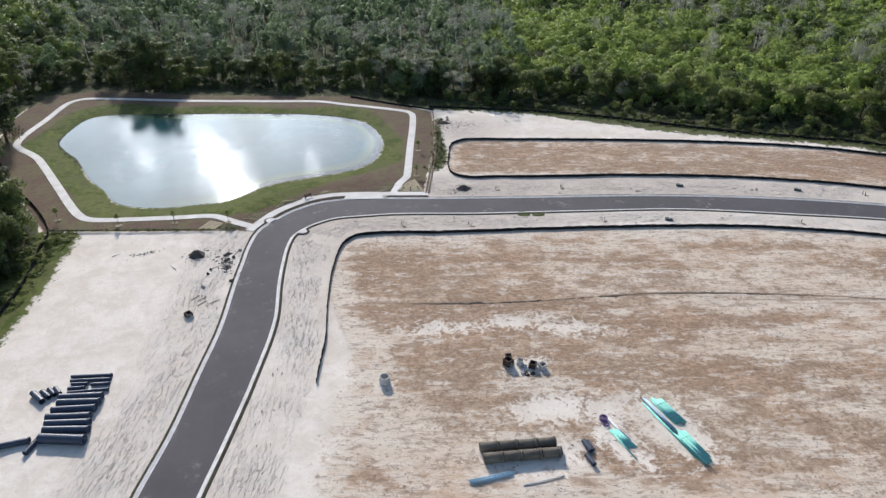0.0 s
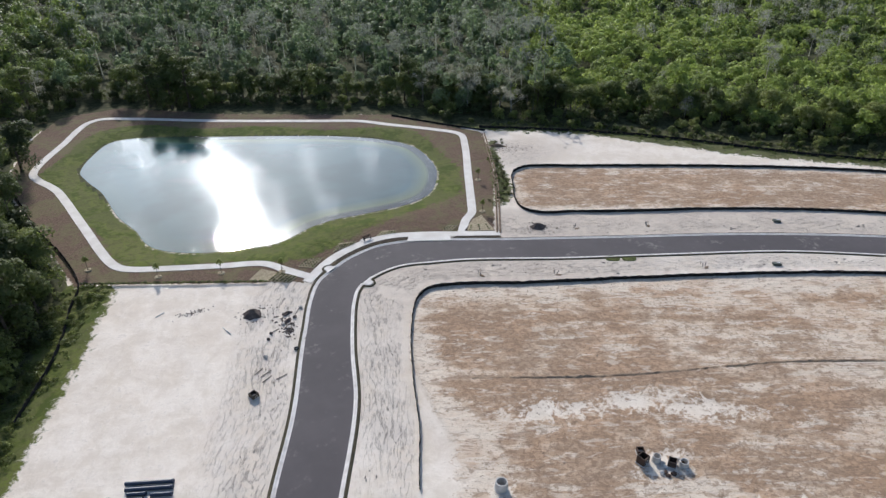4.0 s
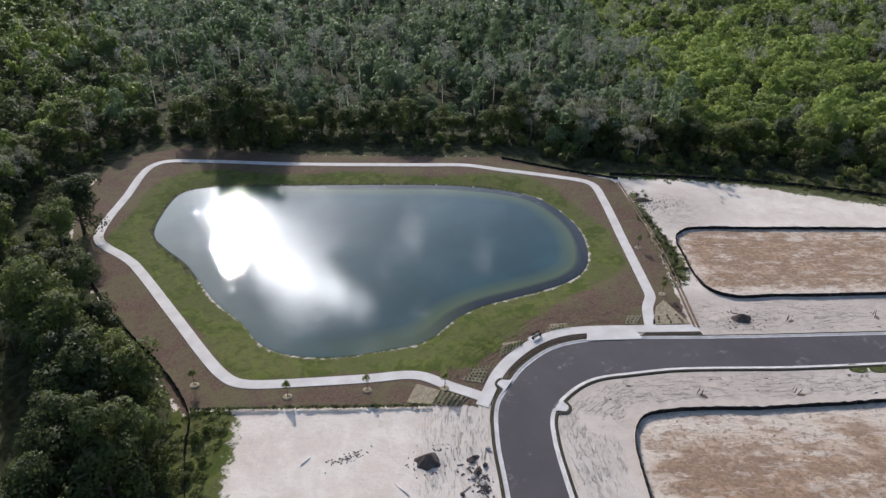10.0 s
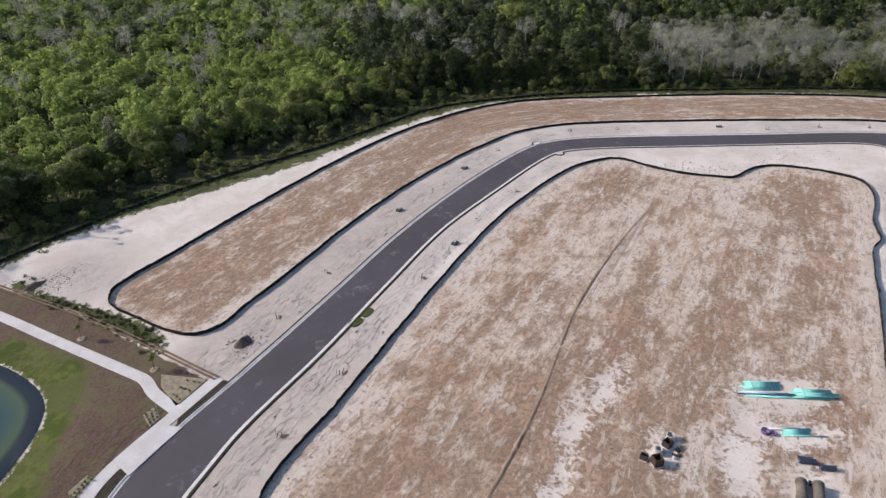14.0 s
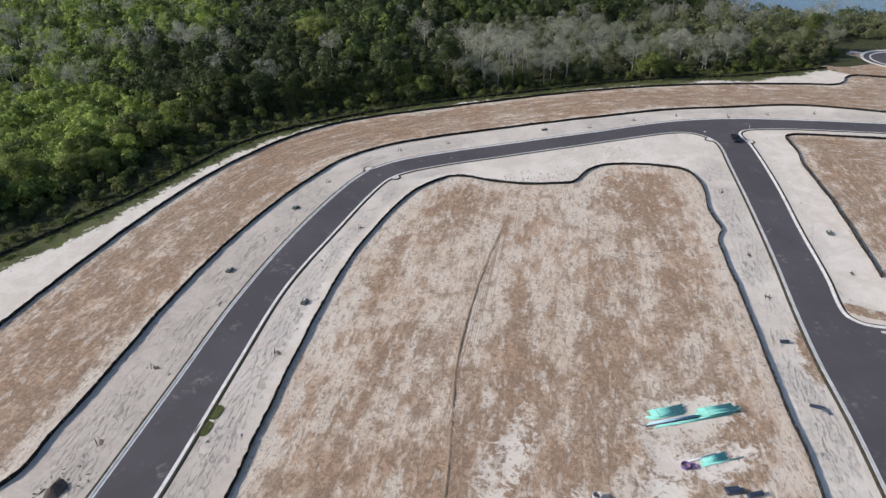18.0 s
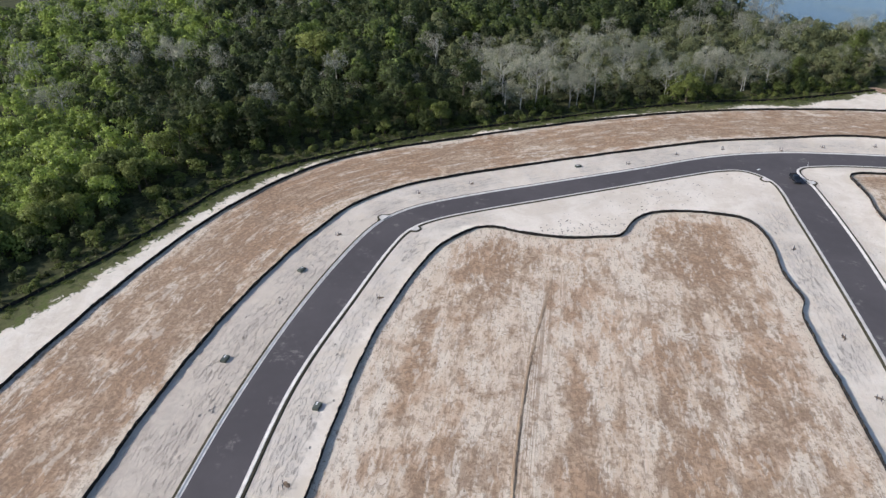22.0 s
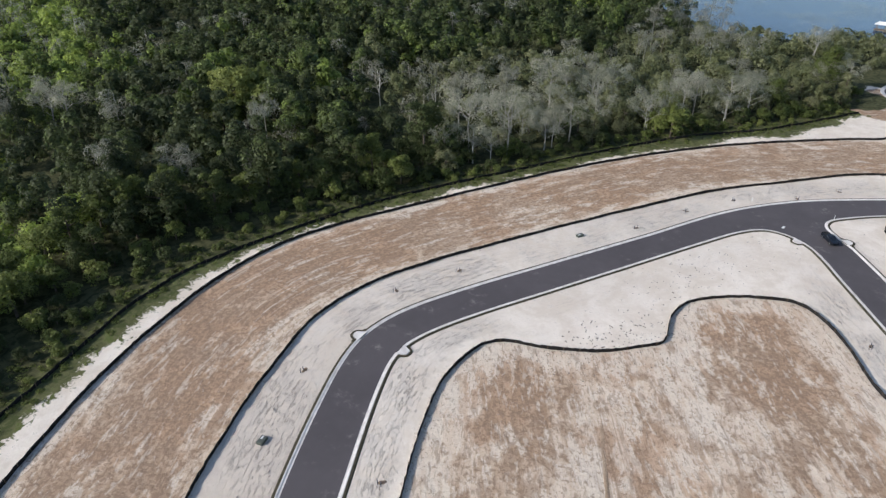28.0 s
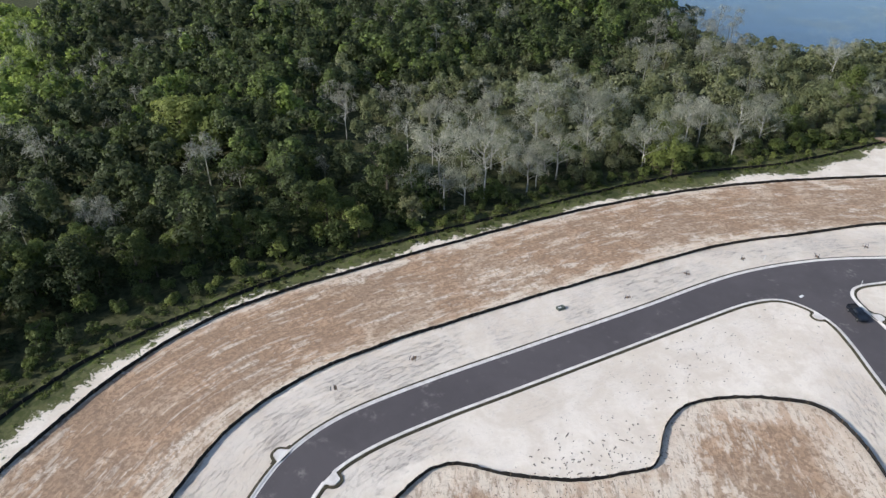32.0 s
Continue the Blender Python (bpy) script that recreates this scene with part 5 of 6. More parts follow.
def coil(x, y, r, turns, material):
    base = thing("pipe_coil", pose(x, y, 0), "coil of purple plastic pipe on bare sand", "pipe coil")
    for k in range(turns):
        n = 22
        ring = [(math.cos(2 * math.pi * i / n) * (r - 0.04 * (k % 2)), math.sin(2 * math.pi * i / n) * (r - 0.04 * (k % 2)), 0.05 + 0.085 * k) for i in range(n + 1)]
        part("loop", mesh_of("loop", *tube(ring, [0.045] * len(ring), 6), material, True), None, base)


coil(55.5, 50.7, 0.55, 5, M_PURPLE)
coil(55.1, 49.7, 0.4, 3, M_PURPLE)


def riser(x, y, r, h, square, material, label, turn=0):
    """A hollow precast manhole part, with an opening in its side and lifting holes."""
    base = thing("precast_riser", pose(x, y, 0, 0, 0, turn), label, "concrete part", "precast drainage parts")
    n = 4 if square else 20
    k = r * (1.25 if square else 1.0)
    a0 = math.pi / 4 if square else 0
    ring = lambda s, z: [(math.cos(a0 + 2 * math.pi * i / n) * k * s, math.sin(a0 + 2 * math.pi * i / n) * k * s, z) for i in range(n)]
    v = ring(1, 0) + ring(1, h * 0.94) + ring(0.97, h) + ring(0.8, h) + ring(0.8, 0.05)
    f = [(j * n + i, j * n + (i + 1) % n, (j + 1) * n + (i + 1) % n, (j + 1) * n + i) for j in range(4) for i in range(n)]
    part("wall", mesh_of("wall", v, f, material), None, base)
    part("floor_slab", lathe("floor_slab", [(0, k * 1.12), (0.16, k * 1.12), (0.16, 0.02), (0, 0.02)], M_PRECAST_PALE, n, False), None, base, "pale concrete base", Matrix.Rotation(-math.pi / 2, 4, "Y") @ Matrix.Rotation(a0, 4, "X"))
    part("pipe_opening", lathe("pipe_opening", [(-0.03, r * 0.42), (0.06, r * 0.42), (0.06, r * 0.34), (-0.03, r * 0.34)], M_PRECAST_PALE, 14), None, base, "pale grouted ring", pose(0, -r * (0.98 if not square else 0.9), h * 0.45, 0, 0, 90))
    return base


riser(50.5, 67.0, 0.68, 1.35, True, M_PRECAST_DARK, "dark brown precast drainage box on sand", 10)
riser(52.3, 66.3, 0.55, 1.0, False, M_PRECAST_PALE, "grey precast concrete manhole ring on sand")
riser(53.5, 64.7, 0.6, 1.05, True, M_PRECAST_DARK, "dark precast box beside a manhole ring", 35)
riser(54.8, 63.9, 0.6, 0.85, False, M_PRECAST_PALE, "grey precast concrete manhole ring on sand", 80)
riser(51.5, 68.4, 0.55, 0.7, True, M_PRECAST_DARK, "low dark precast box on sand", 60)
riser(32.1, 72.9, 0.8, 1.3, False, M_PRECAST_PALE, "white precast manhole cone standing alone on brown soil", 40)
riser(10.3, 105.0, 0.62, 0.8, True, M_PRECAST_DARK, "small dark precast inlet box on pale sand", 20)


def mound(name, x, y, rx, ry, h, seed, material, label, turn=0, rough=0.25):
    """A heap of loose soil with a lumpy surface that runs out into the ground."""
    rr = np.random.default_rng(seed)
    rings, n = 12, 34
    waves = [(rr.uniform(1, 7), rr.uniform(0, 6.3), rr.uniform(0.3, 1)) for _ in range(8)]
    verts = [(0, 0, h)]
    for i in range(1, rings + 1):
        t = i / rings
        for k in range(n):
            a = 2 * math.pi * k / n
            edge_r = 1 + 0.16 * sum(w * math.sin(round(f) * a + q) for f, q, w in waves) / 3
            z = h * (0.5 + 0.5 * math.cos(math.pi * t)) ** 0.8 + (rr.normal(0, rough * h * 0.3) if 0 < i < rings else 0) * (1 - t)
            verts.append((math.cos(a) * rx * t * edge_r, math.sin(a) * ry * t * edge_r, max(z, -0.03) if i < rings else -0.14))
    faces = [(0, 1 + k, 1 + (k + 1) % n) for k in range(n)]
    faces += [(1 + i * n + k, 1 + (i + 1) * n + k, 1 + (i + 1) * n + (k + 1) % n, 1 + i * n + (k + 1) % n) for i in range(rings - 1) for k in range(n)]
    ob = new(name, mesh_of(name, verts, faces, material, True))
    ob.matrix_world = pose(x, y, -0.02, 0, 0, turn)
    return tagged(ob, label, "soil heap", "soil heaps")


mound("soil_mound", 16.3, 125.4, 1.8, 1.5, 1.1, 4, M_DARK_SOIL, "dark heap of fresh soil on pale sand")
mound("soil_mound", 78.4, 126.0, 1.9, 1.25, 0.95, 5, M_DARK_SOIL, "dark heap of soil beside the road", -25)
mound("brush_heap", 96.9, 168.5, 2.6, 1.0, 0.7, 6, M_LOT_SOIL, "low heap of brown brush on sand", -35)
for k, (x, y) in enumerate(((21.6, 122.8), (20.9, 120.6), (20.3, 118.0))):
    mound("debris_mound", x, y, 1.1, 0.5, 0.35, 20 + k, M_DARK_SOIL, "dark heap of broken debris beside the kerb", 40 * k, 0.6)

# the low ridge of soil across the large lot
ridge = smooth(RIDGE_LOT, 0.5)
rr = np.random.default_rng(8)
lumps = np.clip(0.16 + rr.normal(0, 0.07, len(ridge)) + 0.06 * np.sin(np.arange(len(ridge)) * 0.07), 0.07, 0.4) * np.clip(np.arange(len(ridge)) / 30, 0.2, 1) * np.clip((len(ridge) - np.arange(len(ridge))) / 70, 0.02, 1)
verts, faces = [], []
gap = sides(ridge)
for i, c in enumerate(ridge):
    for u, v in ((-0.5, -0.15), (-0.2, 0.45), (0.0, 0.8), (0.18, 0.4), (0.36, -0.15)):
        q = c + gap[i] * (u + rr.normal(0, 0.05))
        verts.append((q[0], q[1], lumps[i] * v if v > 0 else -0.15))
faces = [(i * 5 + j, (i + 1) * 5 + j, (i + 1) * 5 + j + 1, i * 5 + j + 1) for i in range(len(ridge) - 1) for j in range(4)]
tagged(new("soil_ridge", mesh_of("soil_ridge", verts, faces, M_RIDGE)), "long low ridge of turned brown soil", "soil ridge", kind="structure")


# ---- services along the verges ----
def box_mesh(name, sx, sy, sz, material, bevel=0.02, z0=0.0):
    bm = bmesh.new()
    bmesh.ops.create_cube(bm, size=1)
    bmesh.ops.scale(bm, vec=(sx, sy, sz), verts=bm.verts)
    bmesh.ops.translate(bm, vec=(0, 0, z0 + sz / 2), verts=bm.verts)
    if bevel:
        bmesh.ops.bevel(bm, geom=bm.edges[:], offset=bevel, segments=2, affect="EDGES")
    me = bpy.data.meshes.new(name)
    bm.to_mesh(me)
    bm.free()
    me.materials.append(material)
    return me


U_BODY = box_mesh("body", 1.5, 0.95, 0.42, M_BOX, 0.03, -0.03)
U_LID = box_mesh("lid", 1.42, 0.87, 0.06, M_BOX, 0.015, 0.39)
U_PANEL = box_mesh("label_plate", 0.6, 0.26, 0.02, M_PVC_WHITE, 0.004, 0.448)
STUB = lathe("conduit", pipe_rows(1.0, 0.055, 0.012), M_HDPE, 8)
ELBOW = mesh_of("bend", *tube([(0, 0, 0.45), (0, 0, 0.62), (0.07, 0, 0.72), (0.2, 0, 0.74)], [0.06, 0.06, 0.06, 0.06], 8), M_STEEL, True)


def utility_box(x, y, turn):
    base = thing("utility_box", pose(x, y, 0, 0, 0, turn), "low grey-green utility box set in pale sand", "utility box", "utility boxes")
    part("body", U_BODY, None, base)
    part("lid", U_LID, None, base)
    part("label_plate", U_PANEL, None, base, "white plate", pose(0.3, 0.12, 0))
    return base


for x, y, turn in ((124.6, 101.9, -33), (109.1, 90.3, -33), (147.1, 86.1, -50), (172.9, 12.0, 90), (97.4, -14.8, -30)):
    utility_box(x, y, turn)


def service_stub(x, y, turn, seed):
    """Two conduits that stand out of a little churned soil, with a marker stake."""
    rr = np.random.default_rng(seed)
    base = thing("service_stub", pose(x, y, 0, 0, 0, turn), "pair of dark conduits standing in churned sand", "service stub", "service stubs")
    for k in (-1, 1):
        part("conduit", STUB, None, base, "", pose(0.28 * k, 0.1 * k, 0.42, rr.normal(0, 6), -90 + rr.normal(0, 8), 0))
    part("marker_stake", U_STAKE, None, base, "wooden stake", pose(0.7, -0.3, 0, rr.normal(0, 7), rr.normal(0, 7), rr.uniform(0, 90)))
    return base


U_STAKE = box_mesh("marker_stake", 0.05, 0.03, 0.95, M_STAKE, 0.004, -0.06)
STUBS = [(84.9, 121.8), (98.9, 115.0), (57.2, 116.4), (69.9, 109.3), (96.3, 97.0), (132.8, 74.9), (172.5, 41.4), (171.8, 55.0), (170.8, -15.8), (169.7, -29.6), (163.5, -43.4), (161.3, -55.5), (157.0, -69.0), (121.1, -7.2), (95.7, 6.8), (82.8, 13.8), (169.9, -0.5), (158.4, 76.8), (83.7, -6.1), (71.4, 135.0)]
for k, (x, y) in enumerate(STUBS[:-1]):
    service_stub(x, y, 37 * k, k)
    mound("soil_scrape", x + 0.3, y - 0.5, 0.7, 0.35, 0.09, 60 + k, M_LOT_SOIL, "small brown scrape of soil beside service conduits", 50 * k, 0.5)


for p, q, r in (((71.9, 20.9), (71.4, 19.7), 0.3), ((58.9, 27.6), (57.6, 26.2), 0.26), ((58.3, 26.4), (56.6, 26.3), 0.2)):
    pipe_thing("pipe_offcut", p, q, r, M_HDPE, "dark plastic pipe offcut thrown down on the verge", "pipe offcuts", 8)


# ---- kerb inlets ----
def kerb_inlet(x, y, turn):
    """A storm drain inlet: a concrete top set back behind the kerb, its throat and its cover, within a sod rim."""
    base = thing("kerb_inlet", pose(x, y, 0, 0, 0, turn), "pale concrete kerb inlet with a dark throat and sod rim", "storm drain", "kerb inlets")
    top = [(-1.5, -0.12), (1.5, -0.12), (1.0, 0.5), (0.7, 1.25), (0.4, 1.5), (-0.4, 1.5), (-0.7, 1.25), (-1.0, 0.5)]
    part("top_slab", sheet("top_slab", top, 0.185, M_KERB, 0.25), None, base)
    # the throat is no hollow: a black bar stands in for its shade
    part("throat", box_mesh("throat", 1.7, 0.10, 0.10, M_FABRIC, 0.01, 0.075), None, base, "solid black bar as the shade in the inlet opening", pose(0, -0.24, 0))
    rim = smooth([(-1.9, 0.55), (-1.25, 0.75), (-0.95, 1.35), (-0.5, 1.75), (0.5, 1.75), (0.95, 1.35), (1.25, 0.75), (1.9, 0.55)], 0.2)
    part("sod_rim", sweep("sod_rim", rim, [(-0.22, -0.1), (-0.18, 0.11), (0.18, 0.11), (0.22, -0.1)], M_SOD), None, base, "dark sod rim")


for curve, flip, x, y in ((kerb_in, -1, 38.1, 123.7), (kerb_out, 1, 33.2, 132.6), (kerb_out, 1, 163.0, 66.0), (kerb_in, -1, 155.2, 60.6), (kerb_in, -1, 150.3, -26.6), (kerb_right, 1, 145.8, -34.4)):
    i = int(np.argmin(np.hypot(curve[:, 0] - x, curve[:, 1] - y)))
    way = sides(curve)[i] * flip
    kerb_inlet(curve[i][0] + way[0] * 0.1, curve[i][1] + way[1] * 0.1, math.degrees(math.atan2(-way[0], way[1])))

# ---- planting round the footpath ----
def curve_between(curve, a, b):
    i, j = (int(np.argmin(np.hypot(*(curve - np.array(q)).T))) for q in (a, b))
    return curve[i : j + 1] if i < j else curve[j : i + 1][::-1]


def bed(a, b, c, d):
    """Mulch between the kerb and the pavement."""
    lo = curve_between(kerb_out, a, b)
    hi = curve_between(sidewalk, c, d)
    lo, hi = lo + sides(lo) * 0.85, hi - sides(hi) * 1.0
    tagged(new("planting_bed", sheet("planting_bed", np.vstack([lo, hi[::-1]]), 0.05, M_BED, 0.15)), "dark mulch strip between kerb and pavement", "planting bed", kind="structure")


bed((27.5, 126), (32, 131.5), (28.5, 131), (33.5, 134.7))
bed((35, 133), (52.5, 133.8), (35.5, 135.8), (53, 137))
bed((59.5, 130.6), (68.5, 125.5), (62, 132.2), (69.5, 128))
apron = [(53.4, 137.0), (60.2, 133.3), (59.5, 130.25), (56.2, 132.0), (51.2, 134.5)]
tagged(new("footpath_apron", sheet("footpath_apron", apron, 0.157, M_PAVING, 0.2)), "pale concrete apron from pavement to road", "footpath", kind="structure")
BED_STRAW = {
    "a": [(68.3, 136.0), (71.0, 136.8), (69.6, 129.4), (63.9, 132.4)], "b": [(60.0, 134.9), (62.2, 136.5), (64.3, 135.4), (61.6, 133.9)],
    "c": [(46.8, 139.9), (49.0, 141.2), (51.6, 139.9), (50.9, 138.7)], "d": [(36.5, 138.3), (38.9, 140.9), (42.3, 139.9), (41.3, 138.8)],
    "e": [(28.6, 136.6), (31.3, 138.2), (34.0, 137.2), (30.9, 134.4)], "f": [(19.0, 136.5), (22.2, 139.3), (27.2, 133.0), (25.2, 131.9)],
}
for k, outline in BED_STRAW.items():
    tagged(new("straw_bed", sheet("straw_bed", outline, 0.045, M_STRAW, 0.12)), "pale pine straw bed beside the footpath", "planting bed", kind="structure")

rr = np.random.default_rng(31)
PLANTS = [quads_mesh("plant", leaves(np.random.default_rng(400 + k), [(0, 0, 0.24), (0.1, 0.05, 0.36), (-0.1, 0.04, 0.3)], [(0.26, 0.26, 0.24)] * 3, 90, 0.075), M_LEAF_OAK) for k in range(3)]


def small_plant(x, y, s, label, group):
    ob = new("small_shrub", PLANTS[int(rr.integers(3))])
    ob.matrix_world = pose(x, y, 0.0, 0, 0, rr.uniform(0, 360)) @ Matrix.Scale(s * rr.uniform(0.85, 1.2), 4)
    return tagged(ob, label, "shrub", group)


for k in range(62):
    t = k / 61
    small_plant(-8.1 + 29.6 * t + rr.normal(0, 0.06), 150.3 - 16.2 * t + rr.normal(0, 0.06), 0.95, "small dark green hedge plant in a row on mulch", "hedge row")
for outline, step, part_of in ((BED_STRAW["a"], 0.72, 0.42), (BED_STRAW["b"], 0.62, 1), (BED_STRAW["c"], 0.66, 0.8), (BED_STRAW["d"], 0.66, 0.8), (BED_STRAW["e"], 0.58, 1), (BED_STRAW["f"], 0.68, 0.55)):
    o = np.array(outline)
    base, u = o[0], o[-1] - o[0]
    v = o[1] - o[0]
    nu, nv = max(2, int(np.linalg.norm(u) / step)), max(2, int(np.linalg.norm(v) / step))
    for i in range(nu):
        for j in range(nv):
            a, b = (i + 0.5) / nu, (j + 0.5) / nv
            if part_of < 1 and (1 - a if part_of in (0.42, 0.55) else b) > part_of:
                continue
            q = (1 - a) * (1 - b) * o[0] + a * (1 - b) * o[3] + a * b * o[2] + (1 - a) * b * o[1]
            small_plant(q[0], q[1], 0.58, "small green shrub planted in pine straw", "bed planting")


def sapling(x, y, h, seed):
    g = np.random.default_rng(seed)
    base = thing("sapling", pose(x, y, 0), "young staked tree with a thin green crown", "tree", "saplings")
    part("trunk", mesh_of("trunk", *join([tube([(0, 0, -0.05), (0.03, 0, h * 0.5), (0, 0.03, h * 0.9)], [0.05, 0.04, 0.015], 6)] + [tube([(0, 0, h * z), (math.cos(a) * 0.5, math.sin(a) * 0.5, h * z + 0.5)], [0.02, 0.008], 4) for z, a in ((0.45, 0.3), (0.52, 2.4), (0.6, 4.4), (0.68, 1.2))]), M_BARK), None, base)
    part("crown", quads_mesh("crown", leaves(g, [(0, 0, h * 0.72), (0.3, 0.1, h * 0.62), (-0.25, 0.2, h * 0.65), (0, -0.2, h * 0.85)], [(0.36, 0.36, 0.55)] * 4, 240, 0.10), M_LEAF_LIGHT), None, base)
    part("stake", U_STAKE, None, base, "wooden stake", pose(0.3, 0.2, 0))
    part("mulch_ring", lathe("mulch_ring", [(-0.1, 0.75), (0.05, 0.7), (0.1, 0.4), (0.06, 0.05), (-0.1, 0.05)], M_STRAW, 16), None, base, "pale straw ring", Matrix.Rotation(-math.pi / 2, 4, "Y"))


for k, (x, y) in enumerate(((4.6, 146.2), (15.2, 141.7), (25.3, 136.3), (80.5, 152.8), (72.2, 138.2), (-6.5, 155.5))):
    sapling(x, y, 3.2, k)

# ---- bench, erosion logs, sod mats ----
def bench(x, y, turn):
    base = thing("bench", pose(x, y, 0.05, 0, 0, turn), "dark metal bench on a concrete pad beside the pavement", "bench")
    part("pad", box_mesh("pad", 2.6, 1.6, 0.14, M_PAVING, 0.01, -0.1), None, base, "pale concrete pad")
    for k in range(4):
        part("seat_slat", box_mesh("seat_slat", 1.8, 0.10, 0.03, M_FABRIC, 0.006, 0.45), None, base, "", pose(0, -0.22 + 0.14 * k, 0))
    for k in range(3):
        part("back_slat", box_mesh("back_slat", 1.8, 0.03, 0.10, M_FABRIC, 0.006, 0), None, base, "", pose(0, 0.28 + 0.03 * k, 0.58 + 0.14 * k))
    for s in (-0.8, 0.8):
        part("leg_frame", box_mesh("leg_frame", 0.06, 0.55, 0.44, M_FABRIC, 0.01, 0.01), None, base, "", pose(s, 0.02, 0))
        part("armrest", box_mesh("armrest", 0.06, 0.55, 0.04, M_FABRIC, 0.01, 0.66), None, base, "", pose(s, 0.02, 0))


bench(44.6, 139.3, 8)
line = smooth(RIDGE, 0.7)
for off in (-0.32, 0.32):
    c = line + sides(line) * off
    n = len(c)
    ring = [(math.cos(a) * 0.19, math.sin(a) * 0.17 + 0.1) for a in np.linspace(0, 2 * math.pi, 9)[:-1]]
    tagged(new("erosion_log", sweep("erosion_log", c, ring, M_LOT_SOIL)), "long brown fibre erosion log on the ground", "erosion log", "erosion logs")
for x, y, turn in ((86.0, 106.6, -30), (83.2, 108.2, -30)):
    mat = new("sod_mat", sheet("sod_mat", smooth([(-1.25, -0.75), (1.1, -0.85), (1.3, 0.7), (-1.1, 0.85)], 0.3, True), 0.06, M_MAT, 0.2))
    mat.matrix_world = pose(x, y, 0, 0, 0, turn)
    tagged(mat, "olive green sod mat laid on sand by the kerb", "sod", "sod mats")


# ---- parked pickup ----
M_PAINT = plain("dark_car_paint", (0.018, 0.022, 0.032), (0.014, 0.017, 0.024), 0.6, 0.25, 0.6, 0.3, 0.0)
M_GLASS = plain("car_glass", (0.03, 0.04, 0.05), (0.025, 0.03, 0.04), 0.5, 0.08, 0.8, bump=0.0)
M_TYRE = plain("tyre_rubber", (0.02, 0.02, 0.02), (0.03, 0.03, 0.03), 4, 0.9, 0.2)
M_RIM = plain("wheel_rim", (0.4, 0.4, 0.41), (0.3, 0.3, 0.31), 3, 0.35, 0.5, 0.9, 0.0)
M_LAMP_RED = plain("tail_lamp", (0.25, 0.015, 0.012), None, 2, 0.3, 0.5, bump=0.0)
M_LAMP = plain("head_lamp", (0.7, 0.72, 0.75), None, 2, 0.15, 0.6, bump=0.0)


def hull(name, stations, material, bevel=0.05):
    """A car body from stations of (x, half width, low, high)."""
    verts, faces = [], []
    for x, w, lo, hi in stations:
        verts += [(x, -w, lo), (x, -w, (lo + hi) / 2), (x, -w * 0.94, hi), (x, w * 0.94, hi), (x, w, (lo + hi) / 2), (x, w, lo)]
    n = len(stations)
    faces = [(i * 6 + j, (i + 1) * 6 + j, (i + 1) * 6 + (j + 1) % 6, i * 6 + (j + 1) % 6) for i in range(n - 1) for j in range(6)]
    faces += [tuple(range(6)), tuple((n - 1) * 6 + j for j in reversed(range(6)))]
    me = mesh_of(name, verts, faces, material)
    bm = bmesh.new()
    bm.from_mesh(me)
    bmesh.ops.recalc_face_normals(bm, faces=bm.faces[:])
    bmesh.ops.bevel(bm, geom=bm.edges[:], offset=bevel, segments=2, affect="EDGES")
    bm.to_mesh(me)
    bm.free()
    return me


